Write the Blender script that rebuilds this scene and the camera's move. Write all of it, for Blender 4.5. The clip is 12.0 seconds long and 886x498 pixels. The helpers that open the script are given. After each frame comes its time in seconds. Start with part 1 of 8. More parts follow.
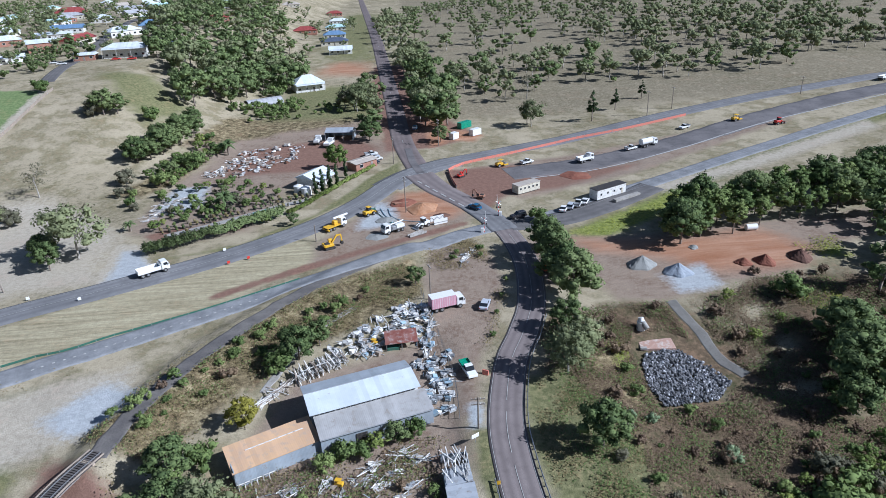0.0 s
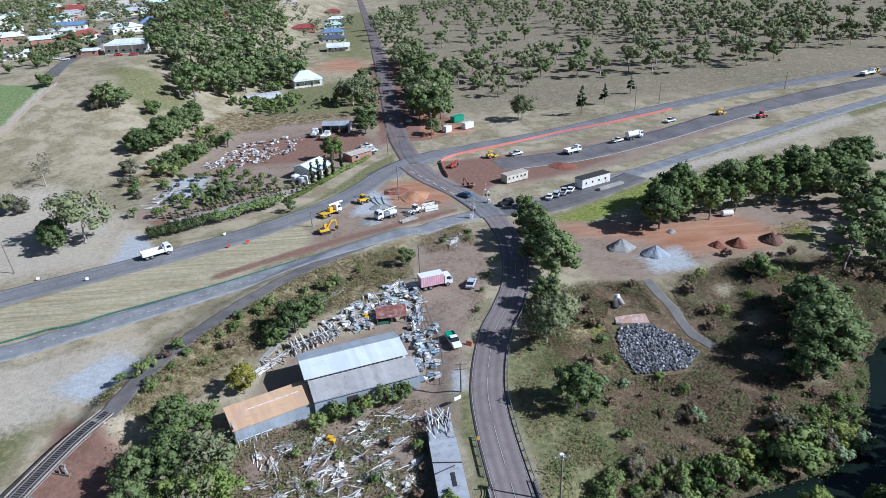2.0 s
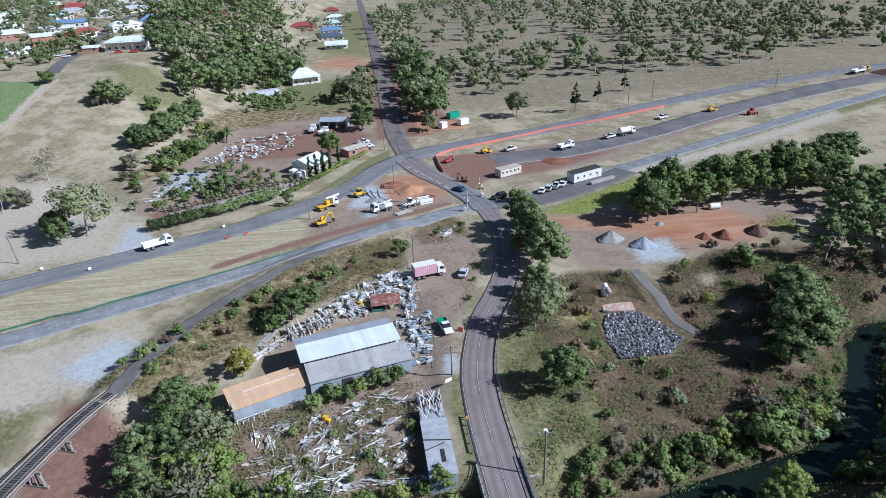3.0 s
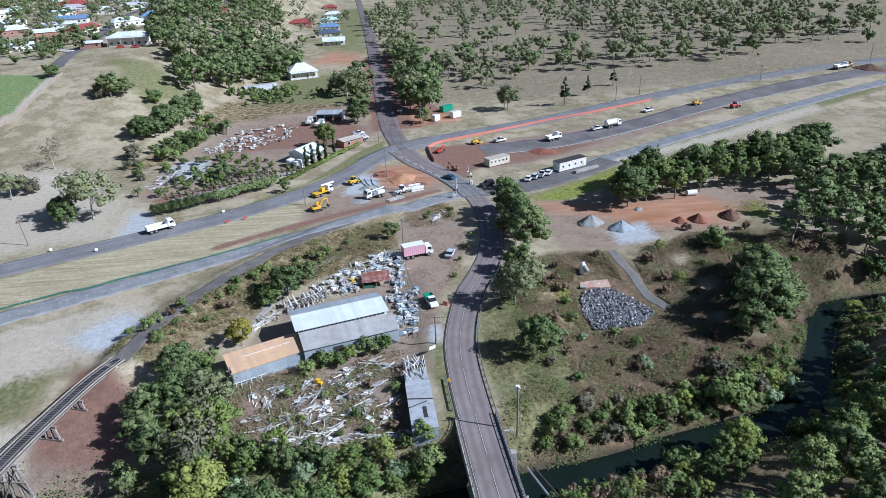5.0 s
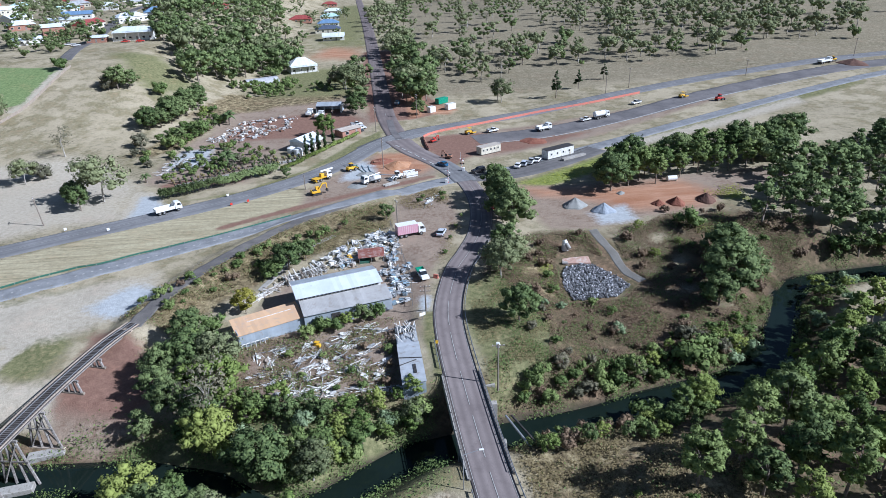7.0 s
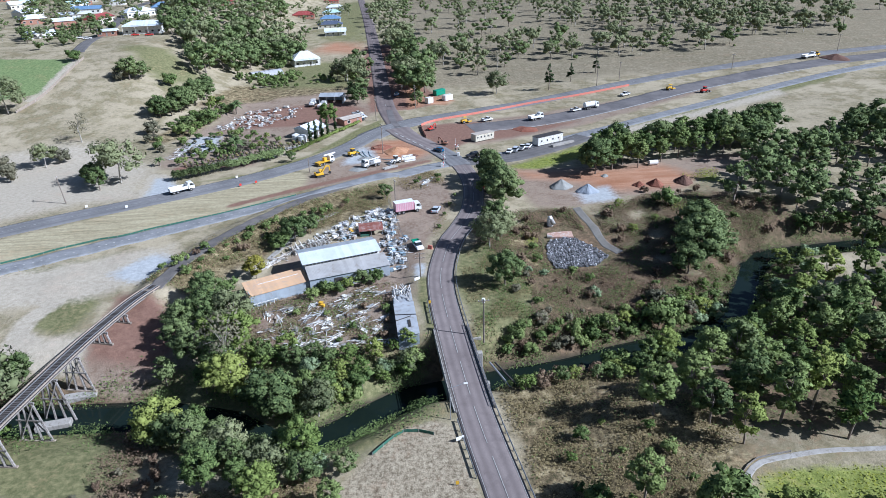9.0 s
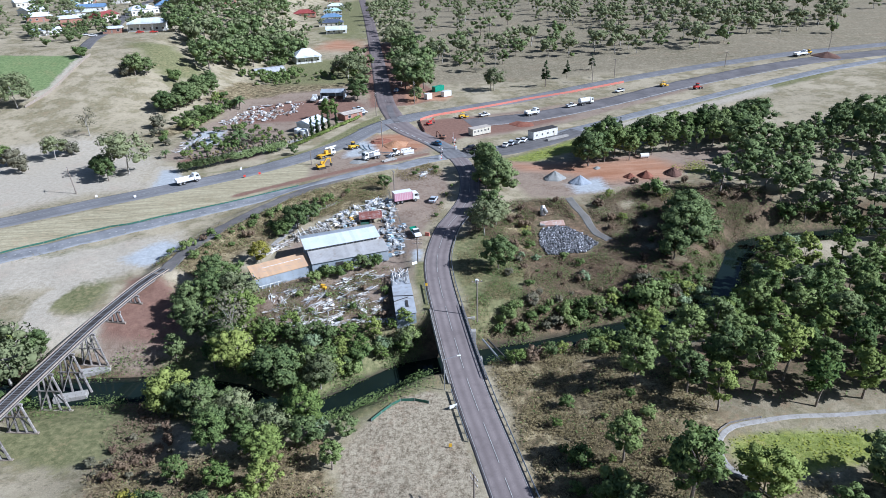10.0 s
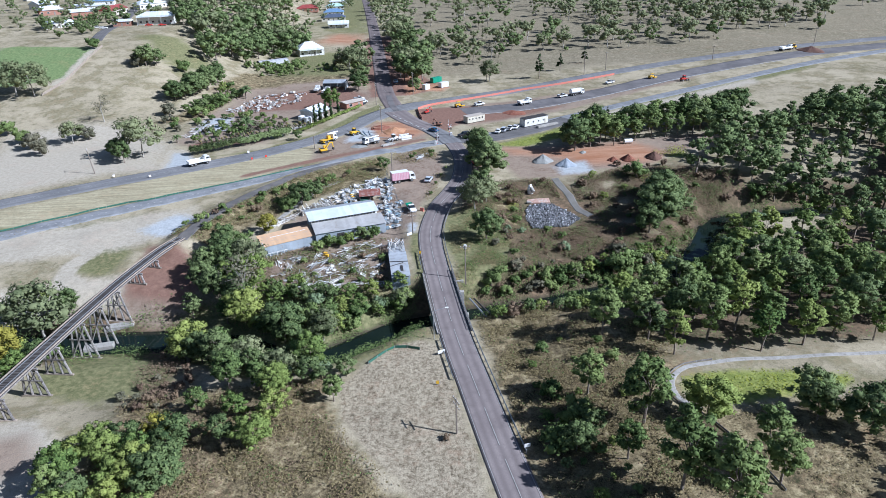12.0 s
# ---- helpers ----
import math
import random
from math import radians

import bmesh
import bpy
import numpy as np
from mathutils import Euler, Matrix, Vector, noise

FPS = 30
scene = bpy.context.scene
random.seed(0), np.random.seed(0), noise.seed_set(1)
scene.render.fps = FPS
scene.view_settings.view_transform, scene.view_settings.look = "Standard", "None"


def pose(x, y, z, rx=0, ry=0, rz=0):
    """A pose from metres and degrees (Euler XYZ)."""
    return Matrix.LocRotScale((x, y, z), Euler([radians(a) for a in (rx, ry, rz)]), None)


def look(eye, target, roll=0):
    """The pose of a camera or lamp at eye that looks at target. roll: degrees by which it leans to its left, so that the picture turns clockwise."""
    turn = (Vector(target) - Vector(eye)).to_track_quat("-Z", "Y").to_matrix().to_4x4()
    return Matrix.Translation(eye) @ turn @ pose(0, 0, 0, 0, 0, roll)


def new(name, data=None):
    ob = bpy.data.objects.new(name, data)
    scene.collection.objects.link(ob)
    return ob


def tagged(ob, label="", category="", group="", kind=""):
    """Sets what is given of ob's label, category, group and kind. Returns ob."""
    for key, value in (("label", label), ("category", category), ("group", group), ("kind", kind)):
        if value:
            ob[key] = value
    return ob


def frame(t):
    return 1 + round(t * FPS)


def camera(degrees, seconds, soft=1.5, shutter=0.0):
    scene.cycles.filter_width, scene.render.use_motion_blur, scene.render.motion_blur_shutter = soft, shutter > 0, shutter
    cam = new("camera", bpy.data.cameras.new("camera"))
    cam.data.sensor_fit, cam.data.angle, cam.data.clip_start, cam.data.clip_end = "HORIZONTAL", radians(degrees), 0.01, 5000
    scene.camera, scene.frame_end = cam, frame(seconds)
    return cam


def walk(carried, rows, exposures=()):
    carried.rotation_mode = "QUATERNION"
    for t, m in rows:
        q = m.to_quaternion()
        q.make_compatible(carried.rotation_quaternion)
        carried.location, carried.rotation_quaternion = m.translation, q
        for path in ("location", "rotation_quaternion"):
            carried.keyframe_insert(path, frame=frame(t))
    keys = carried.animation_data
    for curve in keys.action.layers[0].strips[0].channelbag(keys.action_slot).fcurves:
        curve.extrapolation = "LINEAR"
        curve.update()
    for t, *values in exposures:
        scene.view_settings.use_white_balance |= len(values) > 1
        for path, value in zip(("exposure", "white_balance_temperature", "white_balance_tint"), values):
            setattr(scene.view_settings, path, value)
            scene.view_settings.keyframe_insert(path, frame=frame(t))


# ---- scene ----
cam = camera(68.0, 12.0, soft=0.3)
PATH = [
    (0, (-15.694, -112.078, 68.064), (-15.575, -110.263, 67.232), -2.4),
    (0.5, (-15.357, -114.174, 67.955), (-15.239, -112.359, 67.124), -2.4),
    (1, (-14.917, -116.461, 67.908), (-14.799, -114.647, 67.075), -2.4),
    (1.5, (-14.466, -118.636, 67.843), (-14.347, -116.822, 67.009), -2.4),
    (2, (-14.142, -121.088, 67.785), (-14.02, -119.274, 66.951), -2.3),
    (2.5, (-13.622, -123.406, 67.726), (-13.499, -121.593, 66.891), -2.3),
    (3, (-13.228, -125.815, 67.748), (-13.103, -124.002, 66.911), -2.2),
    (5, (-11.325, -135.508, 67.602), (-11.198, -133.698, 66.761), -2.1),
    (5.5, (-11.022, -137.891, 67.546), (-10.894, -136.082, 66.704), -2.0),
    (6, (-10.706, -140.582, 67.456), (-10.577, -138.773, 66.614), -2.0),
    (6.5, (-10.464, -143.448, 67.437), (-10.336, -141.639, 66.594), -2.0),
    (7, (-10.192, -146.837, 67.438), (-10.065, -145.029, 66.592), -2.0),
    (9, (-9.747, -161.472, 67.456), (-9.622, -159.666, 66.605), -1.8),
    (9.5, (-9.569, -165.173, 67.439), (-9.445, -163.367, 66.587), -1.8),
    (10, (-9.449, -169.076, 67.468), (-9.325, -167.271, 66.616), -1.7),
    (10.5, (-9.307, -172.804, 67.432), (-9.184, -171.0, 66.578), -1.6),
    (11, (-9.131, -176.745, 67.487), (-9.008, -174.941, 66.632), -1.5),
    (11.5, (-8.825, -180.418, 67.515), (-8.704, -178.616, 66.657), -1.5),
    (12, (-8.537, -184.283, 67.501), (-8.417, -182.481, 66.642), -1.5),
]
walk(cam, [(t, look(eye, target, roll)) for t, eye, target, roll in PATH], exposures=((0.0, 0.29, 5180, 12), (12.0, 0.57, 5150, 12)))

# ---------------------------------------------------------------- terrain
CREEK = [(-190, -50), (-120, -60), (-68, -63), (-54, -64), (-42, -68), (-32, -75), (-24, -73), (-18, -69), (-10, -64), (5, -61),
         (22, -58.5), (33, -55.5), (50, -51.5), (61, -45), (68, -35), (75, -24.5), (82, -17.5), (92, -16), (115, -14), (160, -22), (230, -30)]
SOUTH_ROAD = [(-9, 97), (-3.8, 82), (3.6, 67.5), (9.0, 54), (12.0, 41), (12.8, 25), (10.3, 7.1), (6.2, -4.7), (2.3, -13.6), (-1.0, -27.5), (-1.7, -38), (-1.0, -54), (0.6, -76),
              (2.8, -94), (5.0, -112), (7.6, -130), (16, -185), (30, -260)]
OLD_RAIL = [(-63.5, -32), (-61.5, -22), (-56.4, -9.4), (-48.7, 3.1), (-40, 14.5), (-29, 25), (-14, 35.5)]


def sstep(a, b, x):
    u = np.clip((x - a) / (b - a), 0, 1)
    return u * u * (3 - 2 * u)


def line_dist(line, x, y):
    """Distance from the points x, y to a polyline."""
    best = np.full(np.shape(x), 1e9)
    for (ax, ay), (bx, by) in zip(line, line[1:]):
        dx, dy = bx - ax, by - ay
        u = np.clip(((x - ax) * dx + (y - ay) * dy) / (dx * dx + dy * dy), 0, 1)
        best = np.minimum(best, np.hypot(x - ax - u * dx, y - ay - u * dy))
    return best


def road_z(y):
    return -0.03 * np.clip(-y, 0, 95)


def height(x, y):
    """The ground's height at x, y (numbers or arrays)."""
    x, y = np.asarray(x, float), np.asarray(y, float)
    z = road_z(y) + 0.03 * np.clip(y - 120, 0, 260) - 0.02 * np.clip(y - 420, 0, 600) + 0.033 * np.clip(x - 45, 0, 160) * sstep(-10, 60, y)
    z = z + 20.0 * sstep(58, 200, y) * sstep(-72, -142, x)
    z = z - 3.2 * sstep(13, 30, x) * sstep(4, -16, y) * sstep(-74, -58, y) + 2.4 * sstep(10, 28, x) * sstep(-66, -80, y)
    z = z - 3.0 * sstep(-35, -60, x) * sstep(-40, -65, y) * sstep(-98, -82, y)
    z = z + 0.18 * np.sin(x * 0.31 + 1.3 * np.sin(y * 0.17)) * np.cos(y * 0.27 + x * 0.11) * sstep(8, 16, line_dist(SOUTH_ROAD, x, y)) * sstep(30, -20, y)
    z = z - (0.7 + 0.028 * np.clip(-y - 15, 0, 40)) * sstep(-52, -42, x) * sstep(-5.5, -11, x) * sstep(6, -8, y) * sstep(-72, -60, y)
    d = line_dist(CREEK, x, y)
    s = 1 - sstep(1.5, np.where(x < -30, 15.0, 11.5), d)
    z = z * (1 - s) - 8.4 * s
    k = (1 - sstep(4.0, 10.0, line_dist(SOUTH_ROAD, x, y))) * (1 - sstep(11, 8, np.abs(y + 63.5))) * sstep(60, 40, y)
    z = z * (1 - k) + road_z(y) * k
    k = 1 - sstep(2.2, 7.0, line_dist(OLD_RAIL, x, y))
    return z * (1 - k) + 1.2 * k

# ---------------------------------------------------------------- light
SUN_EL, SUN_AZ = 36.0, 20.0   # degrees above the horizon; degrees clockwise from +x towards -y
world = bpy.data.worlds.new("sky")
scene.world = world
world.use_nodes = True
sky = world.node_tree.nodes.new("ShaderNodeTexSky")
sky.sky_type = "NISHITA"
sky.sun_disc = False
sky.sun_elevation = radians(SUN_EL)
sky.sun_rotation = radians(90 + SUN_AZ)
back = world.node_tree.nodes["Background"]
back.inputs["Strength"].default_value = 0.042
world.node_tree.links.new(sky.outputs[0], back.inputs["Color"])
sun = new("sun", bpy.data.lights.new("sun", "SUN"))
sun.data.energy, sun.data.angle, sun.data.color = 5.0, radians(0.53), (1.0, 0.955, 0.89)
sun.matrix_world = look((math.cos(radians(SUN_EL)) * math.cos(radians(SUN_AZ)) * 200, -math.cos(radians(SUN_EL)) * math.sin(radians(SUN_AZ)) * 200,
                         math.sin(radians(SUN_EL)) * 200), (0, 0, 0))


# ---------------------------------------------------------------- materials
class Nodes:
    """Short hand for a node material."""

    def __init__(self, name):
        self.mat = bpy.data.materials.new(name)
        self.mat.use_nodes = True
        self.tree = self.mat.node_tree
        self.bsdf = self.tree.nodes["Principled BSDF"]

    def add(self, kind, ins=(), **props):
        n = self.tree.nodes.new(kind)
        for k, v in props.items():
            setattr(n, k, v)
        for k, v in dict(ins).items():
            self.put(n.inputs[k], v)
        return n

    def put(self, socket, v):
        if isinstance(v, bpy.types.NodeSocket):
            self.tree.links.new(v, socket)
        elif isinstance(v, tuple) and len(v) == 3 and socket.type == "RGBA":
            socket.default_value = (*v, 1)
        else:
            socket.default_value = v

    def where(self, world_space=False):
        if world_space:
            return self.add("ShaderNodeNewGeometry").outputs["Position"]
        return self.add("ShaderNodeTexCoord").outputs["Object"]

    def noise(self, co, scale, detail=4.0, rough=0.6, stretch=None):
        if stretch:
            co = self.add("ShaderNodeMapping", {"Vector": co, "Scale": stretch}).outputs[0]
        return self.add("ShaderNodeTexNoise", {"Vector": co, "Scale": scale, "Detail": detail, "Roughness": rough}).outputs["Fac"]

    def ramp(self, fac, *stops):
        n = self.add("ShaderNodeValToRGB", {"Fac": fac})
        e = n.color_ramp.elements
        while len(e) < len(stops):
            e.new(0.5)
        for el, (p, c) in zip(e, stops):
            el.position, el.color = p, ((*c, 1) if isinstance(c, tuple) else (c, c, c, 1))
        return n.outputs["Color"]

    def mix(self, fac, a, b, blend="MIX"):
        n = self.add("ShaderNodeMix", data_type="RGBA", blend_type=blend)
        self.put(n.inputs[0], fac), self.put(n.inputs[6], a), self.put(n.inputs[7], b)
        return n.outputs[2]

    def math(self, op, a, b=0.0, clamp=False):
        n = self.add("ShaderNodeMath", operation=op, use_clamp=clamp)
        self.put(n.inputs[0], a), self.put(n.inputs[1], b)
        return n.outputs[0]

    def attr(self, name):
        return self.add("ShaderNodeAttribute", attribute_name=name).outputs["Fac"]

    def done(self, color, rough=0.85, metal=0.0, bump=None, strength=0.3, distance=0.05, spec=0.3):
        self.put(self.bsdf.inputs["Base Color"], color)
        self.put(self.bsdf.inputs["Roughness"], rough)
        self.put(self.bsdf.inputs["Metallic"], metal)
        self.put(self.bsdf.inputs["Specular IOR Level"], spec)
        if bump is not None:
            b = self.add("ShaderNodeBump", {"Height": bump, "Strength": strength, "Distance": distance})
            self.put(self.bsdf.inputs["Normal"], b.outputs[0])
        return self.mat


def surface(name, c1, c2, scale=1.0, rough=0.8, metal=0.0, bump=0.2, dist=0.02, stain=None, spread=0.0, spec=0.3):
    """Two tones by coarse noise, a finer grain, an optional stain colour and a shift by object."""
    n = Nodes(name)
    co = n.where()
    coarse, fine = n.noise(co, 0.6 * scale), n.noise(co, 7 * scale, 3)
    c = n.mix(n.ramp(coarse, (0.35, 0.0), (0.65, 1.0)), c1, c2)
    c = n.mix(0.35, c, n.ramp(fine, (0.3, 0.55), (0.7, 1.25)), "MULTIPLY")
    if stain:
        c = n.mix(n.ramp(n.noise(co, 1.7 * scale, 6, 0.7), (0.52, 0.0), (0.62, 1.0)), c, stain)
    if spread:
        r = n.add("ShaderNodeObjectInfo").outputs["Random"]
        hsv = n.add("ShaderNodeHueSaturation", {"Color": c, "Value": n.math("ADD", n.math("MULTIPLY", r, 2 * spread), 1 - spread)})
        c = hsv.outputs[0]
    return n.done(c, rough, metal, fine, bump, dist, spec)


def leaves(name, dark, light, tint, gloss=0.75):
    """Foliage: every leaf clump and every plant differs; light passes through."""
    n = Nodes(name)
    isl = n.add("ShaderNodeNewGeometry").outputs["Random Per Island"]
    who = n.add("ShaderNodeObjectInfo").outputs["Random"]
    c = n.mix(isl, dark, light)
    c = n.mix(n.math("MULTIPLY", who, 0.6), c, tint)
    v = n.math("ADD", n.math("MULTIPLY", who, 0.5), 0.78)
    c = n.add("ShaderNodeHueSaturation", {"Color": c, "Value": v}).outputs[0]
    n.done(c, gloss, spec=0.14)
    tr = n.add("ShaderNodeBsdfTranslucent", {"Color": c})
    add = n.add("ShaderNodeMixShader", {"Fac": 0.2})
    n.tree.links.new(n.bsdf.outputs[0], add.inputs[1]), n.tree.links.new(tr.outputs[0], add.inputs[2])
    n.tree.links.new(add.outputs[0], n.tree.nodes["Material Output"].inputs["Surface"])
    return n.mat


def plain(name, c, rough=0.5, metal=0.0, spec=0.4, wear=0.12):
    """Paint, plastic or metal with a little dirt."""
    n = Nodes(name)
    co = n.where()
    f = n.noise(co, 3.0, 5)
    col = n.mix(n.ramp(f, (0.4, 0.0), (0.75, wear * 3)), c, (0.22, 0.17, 0.12))
    return n.done(col, n.ramp(f, (0.3, rough * 0.85), (0.7, min(1.0, rough * 1.2))), metal, spec=spec)


def asphalt(name, base, worn, tracks=0.0):
    n = Nodes(name)
    co = n.where(True)
    c = n.mix(n.ramp(n.noise(co, 0.12, 5), (0.35, 0.0), (0.65, 1.0)), base, worn)
    c = n.mix(n.ramp(n.noise(co, 0.5, 6, 0.7), (0.5, 0.0), (0.7, 0.5)), c, tuple(v * 0.62 for v in base))
    c = n.mix(0.4, c, n.ramp(n.noise(co, 9, 3), (0.3, 0.6), (0.7, 1.3)), "MULTIPLY")
    if tracks:
        u = n.attr("across")   # -1 to 1 over the width
        w = n.math("COSINE", n.math("MULTIPLY", u, 12.566))
        c = n.mix(n.math("MULTIPLY", n.math("ADD", w, 1.0), 0.5 * tracks), c, tuple(v * 0.68 for v in base))
    return n.done(c, 0.9, bump=n.noise(co, 25, 2), strength=0.25, distance=0.01, spec=0.25)


def ribs(name, c1, c2, pitch=0.25, rough=0.45, metal=0.5, rust=None, amount=0.5, axis=0):
    """Corrugated sheet: ribs across the axis, sheets of slightly different age, rust."""
    n = Nodes(name)
    co = n.where()
    sep = n.add("ShaderNodeSeparateXYZ", {"Vector": co}).outputs[axis]
    wave = n.math("SINE", n.math("MULTIPLY", sep, 6.283 / pitch))
    sheet = n.add("ShaderNodeTexWhiteNoise", {"W": n.math("FLOOR", n.math("MULTIPLY", sep, 1.2))}, noise_dimensions="1D").outputs[0]
    c = n.mix(n.ramp(n.noise(co, 0.5, 5), (0.35, 0.0), (0.65, 1.0)), c1, c2)
    c = n.mix(0.25, c, n.ramp(sheet, (0.0, 0.6), (1.0, 1.2)), "MULTIPLY")
    if rust:
        c = n.mix(n.ramp(n.noise(co, 0.9, 8, 0.7), (0.62 - 0.25 * amount, 0.0), (0.75 - 0.25 * amount, 0.9)), c, rust)
    return n.done(c, rough, metal, wave, 0.22, 0.012)


M = {}
M["bark"] = surface("bark", (0.16, 0.12, 0.09), (0.30, 0.26, 0.22), 3, 0.95, bump=0.5)
M["pale_bark"] = surface("pale_bark", (0.45, 0.42, 0.37), (0.28, 0.25, 0.21), 2, 0.9, bump=0.4)
M["leaf_gum"] = leaves("leaf_gum", (0.115, 0.142, 0.066), (0.260, 0.288, 0.140), (0.240, 0.245, 0.130))
M["leaf_dense"] = leaves("leaf_dense", (0.056, 0.094, 0.034), (0.205, 0.268, 0.098), (0.170, 0.192, 0.082))
M["leaf_bright"] = leaves("leaf_bright", (0.078, 0.140, 0.038), (0.225, 0.310, 0.086), (0.285, 0.285, 0.075))
M["leaf_pine"] = leaves("leaf_pine", (0.022, 0.045, 0.018), (0.06, 0.095, 0.034), (0.05, 0.075, 0.03))
M["leaf_bush"] = leaves("leaf_bush", (0.062, 0.105, 0.032), (0.225, 0.305, 0.098), (0.215, 0.240, 0.086))
M["leaf_grey"] = leaves("leaf_grey", (0.09, 0.09, 0.055), (0.21, 0.205, 0.135), (0.19, 0.165, 0.11))
M["leaf_brown"] = leaves("leaf_brown", (0.11, 0.075, 0.052), (0.29, 0.205, 0.14), (0.20, 0.15, 0.09))
M["leaf_straw"] = leaves("leaf_straw", (0.196, 0.155, 0.075), (0.396, 0.319, 0.165), (0.242, 0.220, 0.088))
M["leaf_lime"] = leaves("leaf_lime", (0.14, 0.17, 0.02), (0.32, 0.33, 0.05), (0.24, 0.26, 0.05))
M["leaf_golden"] = leaves("leaf_golden", (0.15, 0.15, 0.03), (0.36, 0.33, 0.06), (0.30, 0.26, 0.05))
M["leaf_silver"] = leaves("leaf_silver", (0.13, 0.19, 0.09), (0.34, 0.42, 0.24), (0.28, 0.33, 0.19))
M["leaf_palm"] = leaves("leaf_palm", (0.066, 0.113, 0.038), (0.170, 0.226, 0.094), (0.151, 0.170, 0.075))
M["road"] = asphalt("road", (0.175, 0.172, 0.173), (0.245, 0.24, 0.24), 0.4)
M["road_old"] = asphalt("road_old", (0.125, 0.118, 0.115), (0.175, 0.165, 0.16), 0.3)
M["road_red"] = asphalt("road_red", (0.155, 0.128, 0.122), (0.215, 0.175, 0.163), 0.35)
M["road_warm"] = asphalt("road_warm", (0.205, 0.172, 0.163), (0.265, 0.225, 0.212), 0.55)
M["road_new"] = asphalt("road_new", (0.125, 0.116, 0.115), (0.19, 0.175, 0.17))
M["ballast"] = surface("ballast", (0.19, 0.193, 0.198), (0.28, 0.281, 0.284), 0.5, 0.95, bump=0.8, dist=0.05)
M["dark_ballast"] = surface("dark_ballast", (0.12, 0.11, 0.105), (0.18, 0.165, 0.15), 0.5, 0.95, bump=0.8, dist=0.05)
M["paint"] = surface("paint", (0.52, 0.51, 0.48), (0.36, 0.35, 0.33), 2, 0.7)
M["water"] = None


def ground_material():
    n = Nodes("ground")
    co = n.where(True)
    big, mid, fine, tiny = n.noise(co, 0.022, 5), n.noise(co, 0.11, 6, 0.65), n.noise(co, 0.9, 6, 0.7), n.noise(co, 4.5, 3, 0.7)
    c = n.mix(n.ramp(big, (0.40, 0.0), (0.62, 1.0)), (0.44, 0.375, 0.26), (0.34, 0.29, 0.195))
    c = n.mix(n.ramp(mid, (0.46, 0.0), (0.57, 0.8)), c, (0.225, 0.20, 0.115))
    c = n.mix(n.ramp(fine, (0.52, 0.0), (0.68, 0.55)), c, (0.155, 0.135, 0.085))

    def zone(c, name, col, col2, soft=0.25, by=None):
        m = n.math("ADD", n.attr(name), n.math("MULTIPLY", n.math("SUBTRACT", n.mix(0.5, mid, fine), 0.5), 1.7))
        m = n.ramp(m, (0.5 - soft, 0.0), (0.5 + soft, 1.0))
        z = n.mix(n.ramp(fine if by is None else by, (0.35, 0.0), (0.65, 1.0)), col, col2)
        return n.mix(m, c, z)
    c = zone(c, "paddock", (0.205, 0.175, 0.115), (0.275, 0.235, 0.16), 0.4)
    weed = n.math("ADD", n.noise(co, 0.42, 8, 0.8), n.math("MULTIPLY", n.math("SUBTRACT", big, 0.5), 0.5))
    c = n.mix(n.ramp(weed, (0.53, 0.0), (0.64, 0.6)), c, (0.13, 0.118, 0.065))
    c = n.mix(n.ramp(n.noise(co, 0.2, 9, 0.8), (0.52, 0.0), (0.66, 0.45)), c, (0.46, 0.395, 0.28))
    c = zone(c, "brush", n.mix(n.ramp(mid, (0.44, 0.0), (0.56, 1.0)), (0.075, 0.08, 0.035), (0.13, 0.095, 0.06)), (0.185, 0.135, 0.085), 0.3)
    turned = n.add("ShaderNodeMapping", {"Vector": co, "Rotation": (0, 0, radians(-31)), "Scale": (0.05, 1.1, 1.0)}).outputs[0]
    knots = n.noise(co, 0.5, 9, 0.78)
    weeds = n.ramp(knots, (0.37, (0.055, 0.056, 0.026)), (0.45, (0.135, 0.104, 0.06)), (0.52, (0.225, 0.18, 0.10)), (0.61, (0.39, 0.325, 0.19)))
    c = n.mix(n.ramp(n.math("ADD", n.attr("rough"), n.math("MULTIPLY", n.math("SUBTRACT", mid, 0.5), 1.4)), (0.3, 0.0), (0.7, 1.0)), c, weeds)
    streak = n.add("ShaderNodeTexNoise", {"Vector": turned, "Scale": 1.0, "Detail": 5.0, "Roughness": 0.7}).outputs["Fac"]
    mown = n.ramp(streak, (0.36, (0.28, 0.24, 0.145)), (0.5, (0.40, 0.35, 0.225)), (0.64, (0.50, 0.445, 0.295)))
    c = n.mix(n.ramp(n.attr("mown"), (0.35, 0.0), (0.65, 0.85)), c, mown)
    c = zone(c, "green", (0.145, 0.15, 0.068), (0.225, 0.212, 0.105), 0.3)
    c = zone(c, "lush", (0.16, 0.22, 0.085), (0.20, 0.25, 0.11), 0.2)
    c = zone(c, "lime", (0.18, 0.215, 0.05), (0.28, 0.30, 0.085), 0.25)
    c = n.mix(0.5, c, n.ramp(fine, (0.3, 0.5), (0.7, 1.4)), "MULTIPLY")
    rows = n.noise(co, 1.0, 7, 0.75, (0.9, 0.4, 1.0))
    clod = n.mix(0.22, n.noise(co, 1.6, 9, 0.85), rows)
    bare = n.ramp(clod, (0.40, (0.10, 0.078, 0.052)), (0.475, (0.25, 0.207, 0.142)), (0.56, (0.43, 0.37, 0.265)))
    c = n.mix(n.ramp(n.math("ADD", n.attr("mulch"), n.math("MULTIPLY", n.math("SUBTRACT", mid, 0.5), 1.2)), (0.35, 0.0), (0.65, 1.0)), c, bare)
